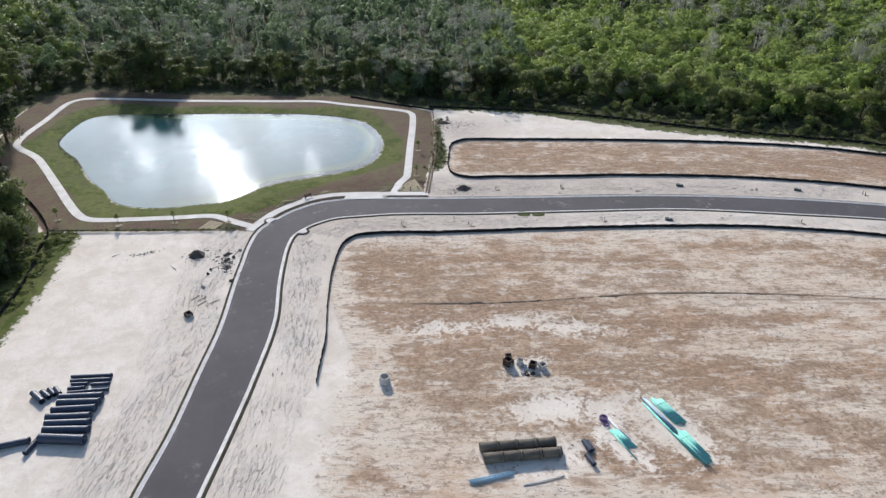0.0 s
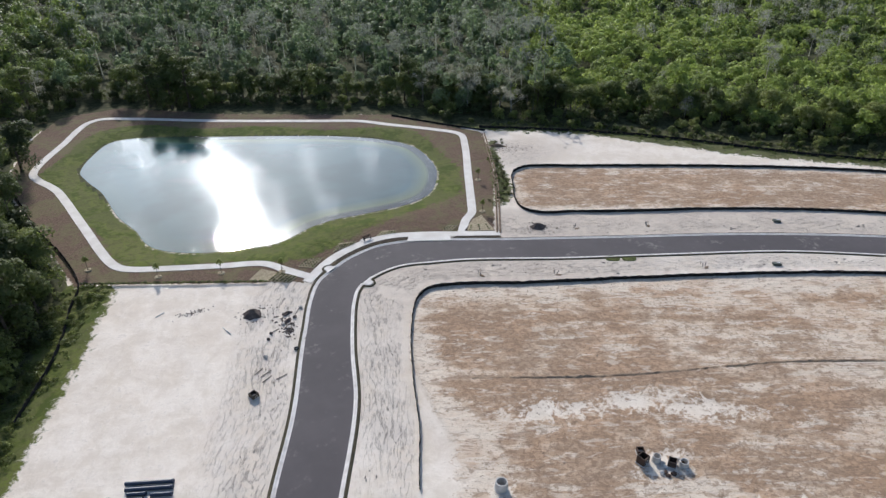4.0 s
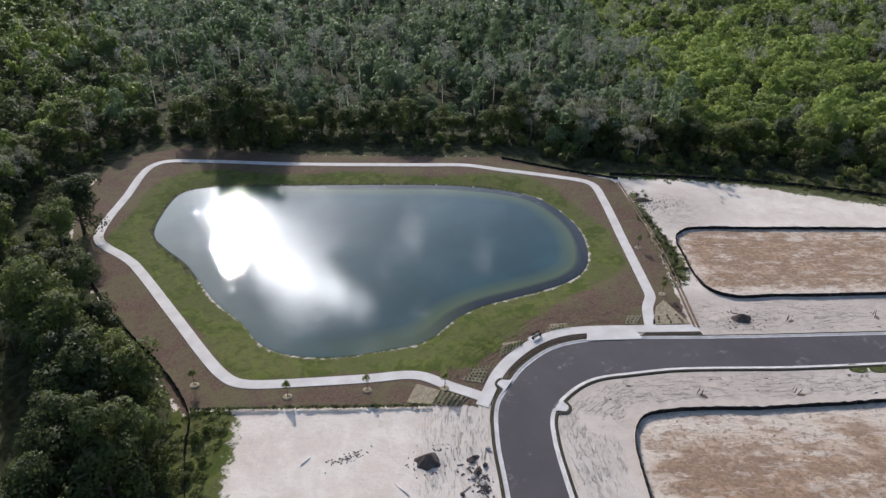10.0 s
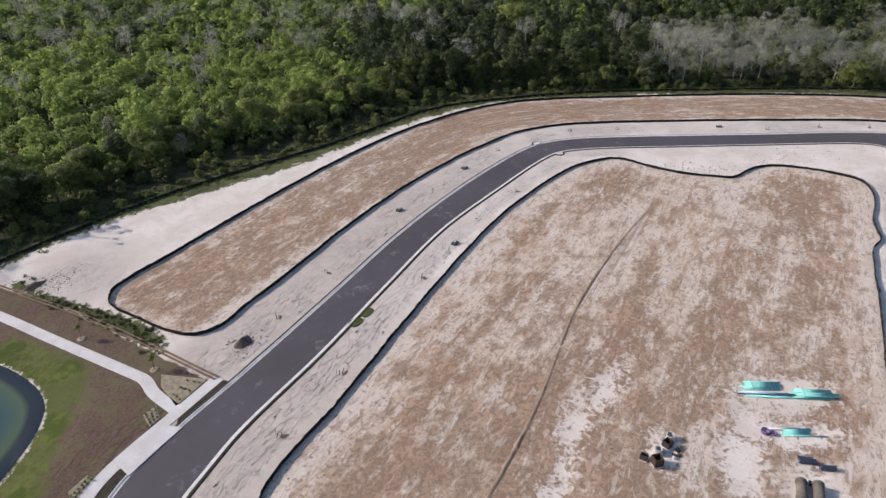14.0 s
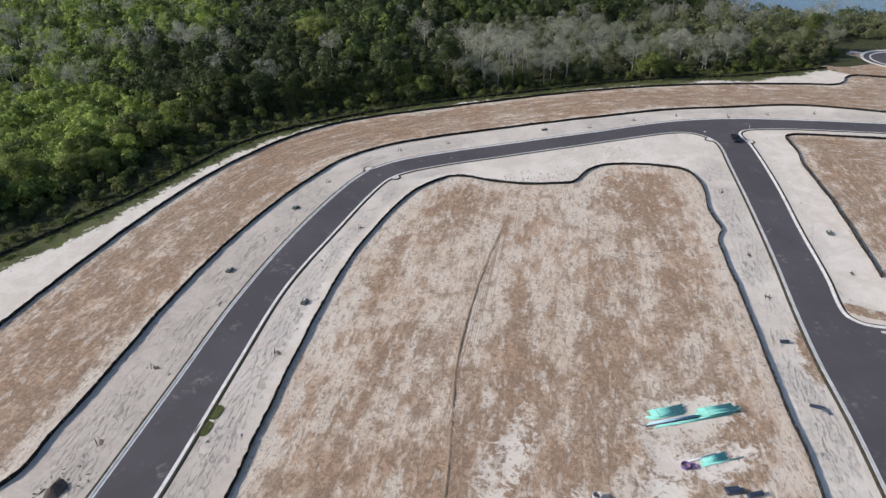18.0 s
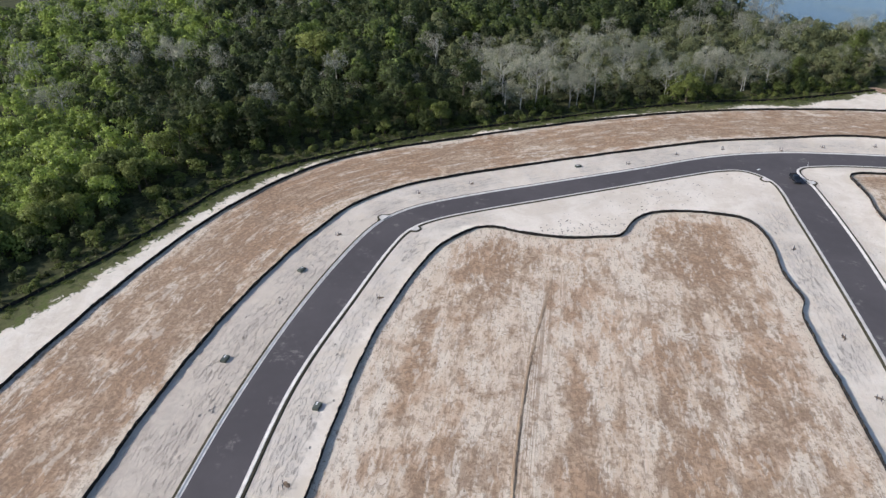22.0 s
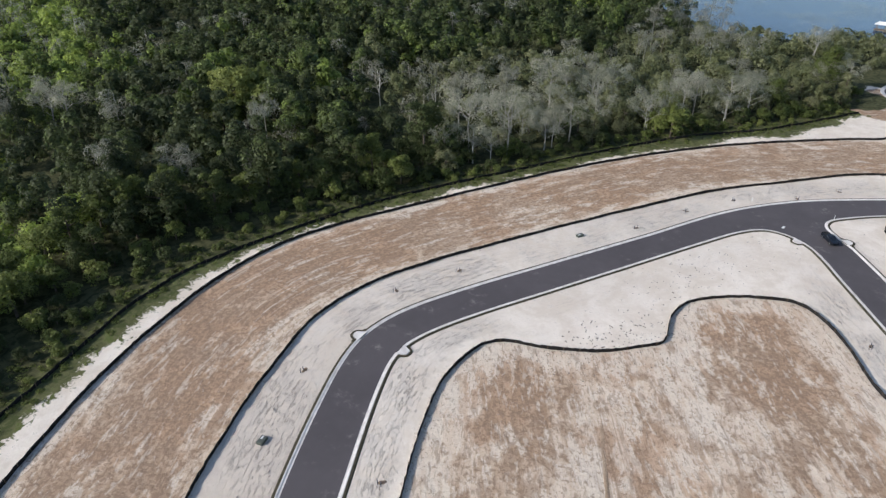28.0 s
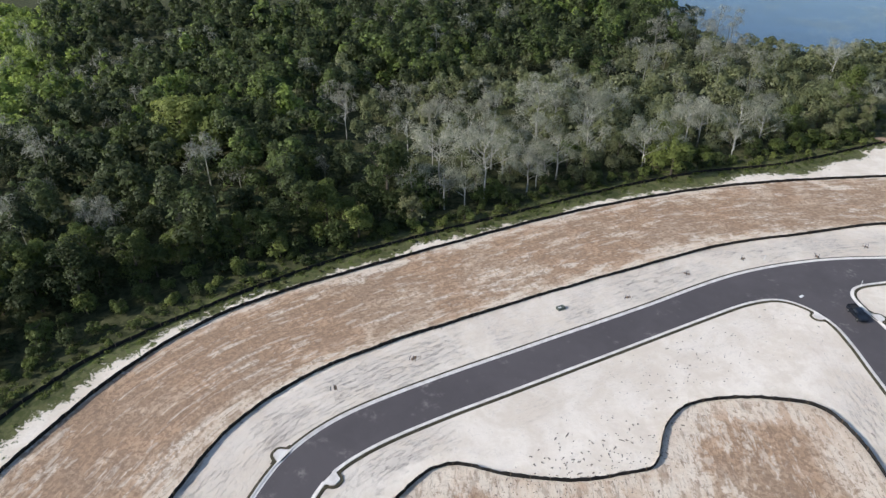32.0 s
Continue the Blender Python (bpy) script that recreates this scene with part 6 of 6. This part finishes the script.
def pickup(x, y, turn):
    car = thing("pickup_truck", pose(x, y, 0.035, 0, 0, turn) @ Matrix.Scale(0.86, 4), "dark blue-black pickup truck parked by the kerb", "car")
    body = part("body", hull("body", [(2.55, 0.80, 0.45, 0.85), (2.3, 0.92, 0.35, 1.0), (1.1, 0.96, 0.33, 1.08), (0.9, 0.96, 0.33, 1.10), (-0.8, 0.96, 0.33, 1.10), (-2.5, 0.94, 0.38, 1.08), (-2.6, 0.90, 0.5, 1.0)], M_PAINT), None, car)
    part("cab", hull("cab", [(1.15, 0.86, 1.05, 1.10), (0.55, 0.78, 1.05, 1.74), (-0.55, 0.78, 1.05, 1.78), (-0.85, 0.84, 1.05, 1.12)], M_PAINT, 0.04), None, car)
    part("bed_liner", box_mesh("bed_liner", 1.5, 1.55, 0.05, M_TYRE, 0.01, 1.06), None, car, "open black load bed", pose(-1.72, 0, 0.01))
    for s in (-1, 1):
        part("bed_wall", box_mesh("bed_wall", 1.62, 0.10, 0.26, M_PAINT, 0.02, 1.0), None, car, "", pose(-1.72, 0.84 * s, 0.02))
        part("side_window", box_mesh("side_window", 1.0, 0.03, 0.42, M_GLASS, 0.008, 1.2), None, car, "dark glass", pose(0, 0.80 * s, 0))
        part("mirror", box_mesh("mirror", 0.12, 0.2, 0.14, M_PAINT, 0.02, 1.12), None, car, "", pose(0.75, 1.03 * s, 0))
        part("headlight", box_mesh("headlight", 0.06, 0.34, 0.16, M_LAMP, 0.02, 0.72), None, car, "clear headlight", pose(2.47, 0.6 * s, 0))
        part("tail_light", box_mesh("tail_light", 0.05, 0.16, 0.3, M_LAMP_RED, 0.02, 0.72), None, car, "red tail light", pose(-2.59, 0.78 * s, 0))
        for fx in (1.62, -1.62):
            wheel = part("wheel", lathe("wheel", [(-0.12, 0.36), (-0.10, 0.385), (0.10, 0.385), (0.12, 0.36), (0.12, 0.24), (-0.12, 0.24)], M_TYRE, 22), None, car, "black tyre", pose(fx, 0.88 * s, 0.375, 0, 0, 90))
            part("rim", lathe("rim", [(-0.08, 0.25), (0.09, 0.25), (0.10, 0.2), (0.06, 0.05), (-0.08, 0.05)], M_RIM, 16), None, wheel, "silver wheel rim")
    part("tailgate", box_mesh("tailgate", 0.08, 1.6, 0.26, M_PAINT, 0.02, 1.0), None, car, "", pose(-2.54, 0, 0.02))
    part("windscreen", box_mesh("windscreen", 0.03, 1.42, 0.78, M_GLASS, 0.008, 0), None, car, "sloped dark windscreen", pose(1.12, 0, 1.11, 0, -44, 0))
    part("rear_window", box_mesh("rear_window", 0.03, 1.3, 0.55, M_GLASS, 0.008, 0), None, car, "glass", pose(-0.86, 0, 1.15, 0, 23, 0))
    part("bumper", box_mesh("bumper", 0.16, 1.7, 0.2, M_RIM, 0.03, 0.42), None, car, "bright bumper", pose(-2.62, 0, 0))


pickup(147.2, -32.6, 155)


# ---- signs by the junction, far street end, boat dock ----
def marker(x, y, h):
    base = thing("road_marker", pose(x, y, 0), "slim white marker post beside the junction", "post", "marker posts")
    part("post", box_mesh("post", 0.09, 0.05, h, M_PVC_WHITE, 0.01, -0.08), None, base)
    part("cap", box_mesh("cap", 0.11, 0.07, 0.05, M_STEEL, 0.01, h - 0.09), None, base)


for x, y in ((152.9, -41.9), (167.6, -33.3)):
    marker(x, y, 1.3)

ring_at = np.array((193.0, -148.0))
circle = np.stack([np.cos(np.linspace(0, 2 * math.pi, 61)[:-1]), np.sin(np.linspace(0, 2 * math.pi, 61)[:-1])], 1)
tagged(new("turning_circle", sheet("turning_circle", ring_at + circle * 14.6, 0.03, M_ASPHALT, 0.2)), "asphalt turning circle at a street end", "road", kind="structure")
tagged(new("kerb", sweep("kerb", ring_at + circle * 15.0, [(-0.6, -0.1), (-0.6, 0.16), (0.6, 0.06), (0.6, -0.1)], M_KERB, True)), "pale concrete kerb round the turning circle", "kerb", kind="structure")
tagged(new("kerb", sweep("kerb", ring_at + circle * 12.2, [(-0.3, -0.1), (-0.3, 0.14), (0.3, 0.07), (0.3, -0.1)], M_KERB, True)), "inner concrete ring of the turning circle", "kerb", kind="structure")


def boat_dock(x, y, turn):
    base = thing("boat_dock", pose(x, y, 0.05, 0, 0, turn), "roofed white boat dock on the lake", "dock")
    part("deck", box_mesh("deck", 9, 4, 0.2, M_STAKE, 0.02, 0.5), None, base, "grey timber deck")
    for sx in (-3.6, 0, 3.6):
        for sy in (-1.6, 1.6):
            part("pile", lathe("pile", [(-0.8, 0.14), (3.2, 0.12), (3.2, 0.02), (-0.8, 0.02)], M_STAKE, 8), None, base, "", pose(sx, sy, 0, 0, -90, 0))
    v = [(-4.6, -2.4, 3.1), (4.6, -2.4, 3.1), (4.6, 2.4, 3.1), (-4.6, 2.4, 3.1), (-3.4, 0, 4.2), (3.4, 0, 4.2)]
    part("roof", mesh_of("roof", v, [(0, 1, 5, 4), (2, 3, 4, 5), (1, 2, 5), (3, 0, 4), (3, 2, 1, 0)], M_PVC_WHITE), None, base, "white hipped roof")


boat_dock(258, -222, 20)

# tall landmark trees
for x, y, h, seed in ((260, 19.5, 17.0, 71), (231, -6, 14, 72), (246, -18, 15, 73), (246, 8, 14, 75)):
    tr, cr = bare_tree("bare", seed, h, 2.6, 420)
    base = thing("dead_tree", pose(x, y, 0), "tall pale leafless tree above the canopy", "tree", "tall pale trees")
    part("trunk", tr, None, base)
    part("crown", cr, None, base)
for x, y, s in ((27.5, 245, 1.3), (32.5, 243.5, 1.15), (22, 250, 1.2), (36.5, 241, 1.0), (30, 250, 1.35), (-15, 214, 1.1), (-19, 200, 1.2)):
    plant("oak", x, y, rng, s)
for x, y, s in ((270, 53, 2.0), (266, 58, 1.6), (274, 51, 1.9), (268, 64, 1.6), (272, 59, 1.8), (18, 262, 1.3), (206, -45, 1.2)):
    plant("light", x, y, rng, s)
for x, y, s in ((298, 131, 1.3), (294, 127, 1.2), (287, 102, 1.35), (291, 106, 1.2), (253, 137, 1.1), (240, -54, 1.2), (240, -150, 1.1), (246, -158, 1.0)):
    plant("bare", x, y, rng, s)
grey_rng = np.random.default_rng(31)
for k in range(18):
    y = 16 - 70 * (k + grey_rng.uniform(0, 0.9)) / 18
    x = 214.5 + grey_rng.uniform(0, 34) - 0.0012 * (y + 10) ** 2
    plant("bare", x, y, grey_rng, grey_rng.uniform(0.9, 1.35))

# ---- loose ground cover: clods, boards, tyre, weeds ----
def clod_field(name, spots, material, label, seed):
    """Many low, uneven lumps of soil as one mesh; spots are x, y, turn, length, width, height."""
    r = np.random.default_rng(seed)
    n, k = len(spots), 5
    a = np.linspace(0, 2 * math.pi, k + 1)[:-1]
    wide = r.uniform(0.7, 1.2, (n, k))
    ring = np.stack([np.cos(a) * wide, np.sin(a) * wide], -1)
    s = np.asarray(spots)
    c, q = np.cos(s[:, 2])[:, None], np.sin(s[:, 2])[:, None]

    def level(grow, z):
        u, v = ring[..., 0] * grow * s[:, 3:4], ring[..., 1] * grow * s[:, 4:5]
        return np.stack([s[:, 0:1] + u * c - v * q, s[:, 1:2] + u * q + v * c, np.broadcast_to(z, u.shape)], -1)

    low, mid = level(1.0, -0.06 * np.ones((n, 1))), level(0.62, s[:, 5:6] * r.uniform(0.6, 1.1, (n, k)))
    top = np.stack([s[:, 0] + r.normal(0, 0.04, n), s[:, 1] + r.normal(0, 0.04, n), s[:, 5] * 1.15], -1)[:, None]
    verts = np.concatenate([low, mid, top], 1).reshape(-1, 3)
    faces = []
    for i in range(n):
        o = i * (2 * k + 1)
        for j in range(k):
            h = (j + 1) % k
            faces.append((o + j, o + h, o + k + h, o + k + j))
            faces.append((o + k + j, o + k + h, o + 2 * k))
    return tagged(new(name, mesh_of(name, verts.tolist(), faces, material)), label, "soil", kind="stuff")


M_CLOD = plain("grey_clod", (0.44, 0.385, 0.335), (0.30, 0.255, 0.22), 2.0, 0.97, 0.1, bump=0.06)
M_CLOD_BROWN = plain("brown_clod", (0.38, 0.29, 0.22), (0.25, 0.175, 0.125), 2.0, 0.97, 0.1, bump=0.06)
clod_rng = np.random.default_rng(91)
beside = []
for curve, flip, stretch, much in ((kerb_in, -1, (0, 185), 1.0), (kerb_out, 1, (0, 225), 1.0), (kerb_in, -1, (260, 345), 0.6), (kerb_right, 1, (60, 140), 0.5)):
    way = sides(curve)
    for i in range(max(stretch[0], 1), min(stretch[1], len(curve) - 1)):
        x, y = curve[i]
        patch = 0.5 + 0.5 * math.sin(i * 0.19 + flip) * math.sin(i * 0.07 + 1.0)
        for _ in range(clod_rng.poisson(0.9 * much * (0.35 + patch))):
            off = 1.4 + abs(clod_rng.normal(0, 3.2))
            px, py = curve[i] + way[i] * flip * off + clod_rng.normal(0, 0.5, 2)
            if off > 8.2:
                continue
            d = curve[i + 1] - curve[i - 1]
            turn = math.atan2(d[1], d[0]) + clod_rng.normal(0, 0.2)
            size = clod_rng.lognormal(-2.0, 0.42)
            beside.append((px, py, turn, size * 1.5, size * 0.42, min(size * 0.5, 0.12)))
spots = np.array(beside)
clear = (depth_in(spots[:, :2], asphalt) < -1.0) & (away(spots[:, :2], sidewalk)[0] > 2.0) & (away(spots[:, :2], trail)[0] > 2.0) & (depth_in(spots[:, :2], LAWN_OUT) < -1)
clod_field("soil_clod_scatter", spots[clear], M_CLOD, "scattered grey soil clods on the sand verges", 5)

scatter = []
for outline, many in ((lot, 3200), (strip, 1900)):
    low, high = outline.min(0), outline.max(0)
    pts = clod_rng.uniform(low, high, (many * 3, 2))
    pts = pts[depth_in(pts, outline) > 1.0][:many]
    for x, y in pts:
        size = clod_rng.lognormal(-2.75, 0.3)
        scatter.append((x, y, -0.51 + clod_rng.normal(0, 0.5), size * 1.6, size * 0.9, size * 0.45))
clod_field("lot_clod_scatter", scatter, M_CLOD_BROWN, "small brown soil clods scattered over graded lots", 6)

M_SPILL = plain("damp_crumb", (0.27, 0.225, 0.19), (0.15, 0.12, 0.10), 2.0, 0.97, 0.1, bump=0.06)
spill = [(7.5 + clod_rng.normal(0, 1.5), 131.2 + clod_rng.normal(0, 0.5), clod_rng.uniform(0, 3), 0.16 * clod_rng.lognormal(0, 0.4), 0.11, 0.07) for _ in range(60)]
spill += [(97.5 + clod_rng.normal(0, 2.6), 165 + clod_rng.normal(0, 2.2), clod_rng.uniform(0, 3), 0.2 * clod_rng.lognormal(0, 0.4), 0.12, 0.08) for _ in range(120)]
spill += [(78 + clod_rng.normal(0, 2.4), 125.6 + clod_rng.normal(0, 1.3), clod_rng.uniform(0, 3), 0.14 * clod_rng.lognormal(0, 0.5), 0.10, 0.08) for _ in range(60)]
spill += [(16.3 + clod_rng.normal(0, 2.0), 125.2 + clod_rng.normal(0, 1.5), clod_rng.uniform(0, 3), 0.14 * clod_rng.lognormal(0, 0.5), 0.10, 0.08) for _ in range(50)]
spill += [(20.2 + clod_rng.normal(0, 0.9), 119.5 + clod_rng.normal(0, 2.4), clod_rng.uniform(0, 3), 0.26 * clod_rng.lognormal(0, 0.4), 0.16, 0.12) for _ in range(60)]
clod_field("spill_clod_scatter", spill, M_SPILL, "loose dark soil crumbs spilled on sand", 9)

# a tyre, broken boards and rubble beside the first kerb
tyre = thing("old_tyre", pose(19.6, 112.6, 0.12, 0, 0, 20), "worn black tyre lying flat on the sand", "tyre")
part("tread", lathe("tread", [(-0.11, 0.36), (-0.07, 0.42), (0.07, 0.42), (0.11, 0.36), (0.10, 0.25), (-0.10, 0.25)], M_TYRE, 22), None, tyre, "", pose(0, 0, 0, 0, 90, 0))
part("bead", lathe("bead", [(-0.09, 0.25), (0.09, 0.25), (0.08, 0.225), (-0.08, 0.225)], M_TYRE, 22), None, tyre, "", pose(0, 0, 0.002, 0, 90, 0))
M_BOARD = plain("grey_board", (0.30, 0.26, 0.22), (0.19, 0.16, 0.13), 3, 0.9)
M_RUBBLE = plain("broken_concrete", (0.50, 0.46, 0.42), (0.34, 0.31, 0.28), 2, 0.92)
board_me = box_mesh("board", 1.9, 0.16, 0.06, M_BOARD, 0.008, 0)
for x, y, turn in ((13.2, 107.9, 24), (13.5, 109.2, 20), (15.3, 107.3, 12), (12.6, 110.2, 31), (21.4, 121.3, 70), (20.6, 119.2, 110), (18.0, 118.9, 15), (23.4, 122.6, 50)):
    ob = new("board", board_me)
    ob.matrix_world = pose(x, y, 0.005, 0, 0, turn)
    tagged(ob, "weathered grey timber board lying on the sand", "board", "loose boards")
for k, (x, y) in enumerate(((21.2, 122.4), (20.4, 118.6), (17.3, 118.5), (24.2, 123.2), (22.3, 121.0), (19.9, 120.1), (16.4, 117.2), (14.6, 113.0))):
    r = np.random.default_rng(700 + k)
    bm = bmesh.new()
    bmesh.ops.create_icosphere(bm, subdivisions=1, radius=0.34 + 0.14 * r.random())
    for v in bm.verts:
        v.co = Vector((v.co.x * r.uniform(0.7, 1.4), v.co.y * r.uniform(0.6, 1.1), v.co.z * r.uniform(0.5, 0.9)))
    me = bpy.data.meshes.new("rubble_block")
    bm.to_mesh(me)
    bm.free()
    me.materials.append(M_RUBBLE if k % 2 else M_DARK_SOIL)
    ob = new("rubble_block", me)
    ob.matrix_world = pose(x, y, 0.14, 0, 0, 50 * k)
    tagged(ob, "broken concrete lump on churned sand" if k % 2 else "dark lump of broken asphalt on churned sand", "rubble", "rubble by the kerb")

for k in range(16):
    r = np.random.default_rng(760 + k)
    bm = bmesh.new()
    bmesh.ops.create_icosphere(bm, subdivisions=1, radius=0.18 + 0.22 * r.random())
    for v in bm.verts:
        v.co = Vector((v.co.x * r.uniform(0.7, 1.5), v.co.y * r.uniform(0.6, 1.1), v.co.z * r.uniform(0.45, 0.9)))
    me = bpy.data.meshes.new("rubble_block")
    bm.to_mesh(me)
    bm.free()
    me.materials.append((M_PRECAST_PALE, M_PRECAST_DARK, M_RUBBLE)[k % 3])
    ob = new("rubble_block", me)
    ob.matrix_world = pose(52.8 + r.normal(0, 1.5), 64.6 + r.normal(0, 1.1), 0.1, 0, 0, 50 * k)
    tagged(ob, ("pale broken concrete piece", "dark concrete fragment", "grey broken concrete piece")[k % 3] + " beside the precast parts", "rubble", "rubble by the precast parts")

# weeds on the rough bank, along the outer fence and on the pond bank
weed_rng = np.random.default_rng(55)
planted = 0
while planted < 70:
    x, y = weed_rng.uniform(76, 93), weed_rng.uniform(139, 168)
    if depth_in(np.array([(x, y)]), BANK)[0] > 0.2:
        plant("weed", x, y, weed_rng, weed_rng.uniform(0.6, 1.3))
        planted += 1
fence_run, fence_way = smooth(FENCE_WOODS, 2.4), sides(smooth(FENCE_WOODS, 2.4))
for i in range(18, len(fence_run)):
    for _ in range(2 if fence_run[i][1] < 60 else 1):
        x, y = fence_run[i] + fence_way[i] * weed_rng.uniform(-2.2, 3.4) + weed_rng.normal(0, 0.6, 2)
        plant("weed", x, y, weed_rng, weed_rng.uniform(0.5, 1.4))
for x, y in ((99.4, 169.6), (98.2, 171.0), (97.0, 170.2), (82.7, 142.0), (76.4, 141.7), (100.5, 171.8), (96.2, 168.6)):
    plant("weed", x, y, weed_rng, 1.2)

# rough grass and scrub between the sand and the woods
west_strip = np.array([(-3.5, 148), (-8, 140), (-13, 128), (-20, 113), (-27, 96), (-31, 98), (-26, 112), (-22, 124), (-17, 139), (-12, 150)])
tufts = []
planted = 0
while planted < 330:
    x, y = weed_rng.uniform(-31, -3), weed_rng.uniform(96, 150)
    inner = depth_in(np.array([(x, y)]), west_strip)[0]
    if inner > -0.4:
        planted += 1
        if inner > 1.0 and planted % 9 == 0:
            plant("shrub" if planted % 2 else "shrub_light", x, y, weed_rng, weed_rng.uniform(0.16, 0.4))
        else:
            tufts.append((x, y, weed_rng.uniform(0.35, 0.9), weed_rng.uniform(0.15, 0.5)))
for i in range(2, len(fence_run)):
    for _ in range(7):
        x, y = fence_run[i] + fence_way[i] * weed_rng.uniform(-2.6, 6.0) + weed_rng.normal(0, 0.8, 2)
        tufts.append((x, y, weed_rng.uniform(0.3, 0.85), weed_rng.uniform(0.12, 0.5)))
    x, y = fence_run[i] + fence_way[i] * weed_rng.uniform(1.5, 5.5) + weed_rng.normal(0, 0.8, 2)
    plant("shrub_light" if weed_rng.random() < 0.6 else "shrub", x, y, weed_rng, weed_rng.uniform(0.16, 0.5))
for _ in range(420):
    x, y = weed_rng.uniform(74, 94), weed_rng.uniform(137, 170)
    if depth_in(np.array([(x, y)]), BANK)[0] > -0.6:
        tufts.append((x, y, weed_rng.uniform(0.2, 0.6), weed_rng.uniform(0.1, 0.35)))
tufts = np.array(tufts)
tuft_leaf = leaves(weed_rng, np.c_[tufts[:, :2], tufts[:, 3] * 0.45], np.c_[tufts[:, 2], tufts[:, 2], tufts[:, 3] * 0.6], 42 * len(tufts), 0.085, 0.6, 1.6)
tagged(new("rough_grass", quads_mesh("rough_grass", tuft_leaf, M_LEAF_ROUGH, np.clip(weed_rng.normal(0.5, 0.22, 42 * len(tufts)), 0, 1))), "rough green grass and weed tufts along the woods", "grass", kind="stuff")

# crumbs of soil thrown onto the pale sand inside the bend
crumb = [(142 + clod_rng.normal(0, 3.0), 30 + clod_rng.normal(0, 9), clod_rng.uniform(0, 3), 0.16 * clod_rng.lognormal(0, 0.5), 0.10, 0.07) for _ in range(260)]
crumb += [(150 + clod_rng.normal(0, 3.5), 2 + clod_rng.normal(0, 9), clod_rng.uniform(0, 3), 0.13 * clod_rng.lognormal(0, 0.4), 0.09, 0.06) for _ in range(90)]
crumb = np.array(crumb)
crumb = crumb[(depth_in(crumb[:, :2], asphalt) < -1.2)]
clod_field("crumb_scatter", crumb, M_SPILL, "dark soil crumbs thrown onto pale sand by a fence", 14)

# a crumpled white plastic sheet on the junction
scrap_rng = np.random.default_rng(12)
cols, rows_n = 9, 6
verts = [((i / (cols - 1) - 0.5) * 1.1 + scrap_rng.normal(0, 0.03), (j / (rows_n - 1) - 0.5) * 0.5 + scrap_rng.normal(0, 0.03), 0.012 + 0.10 * scrap_rng.random()) for j in range(rows_n) for i in range(cols)]
faces = [(j * cols + i, j * cols + i + 1, (j + 1) * cols + i + 1, (j + 1) * cols + i) for j in range(rows_n - 1) for i in range(cols - 1)]
ob = new("plastic_sheet", mesh_of("plastic_sheet", verts, faces, M_PVC_WHITE))
ob.matrix_world = pose(155.7, -29.2, 0.03, 0, 0, 100)
tagged(ob, "crumpled white plastic sheet lying on the asphalt", "litter")
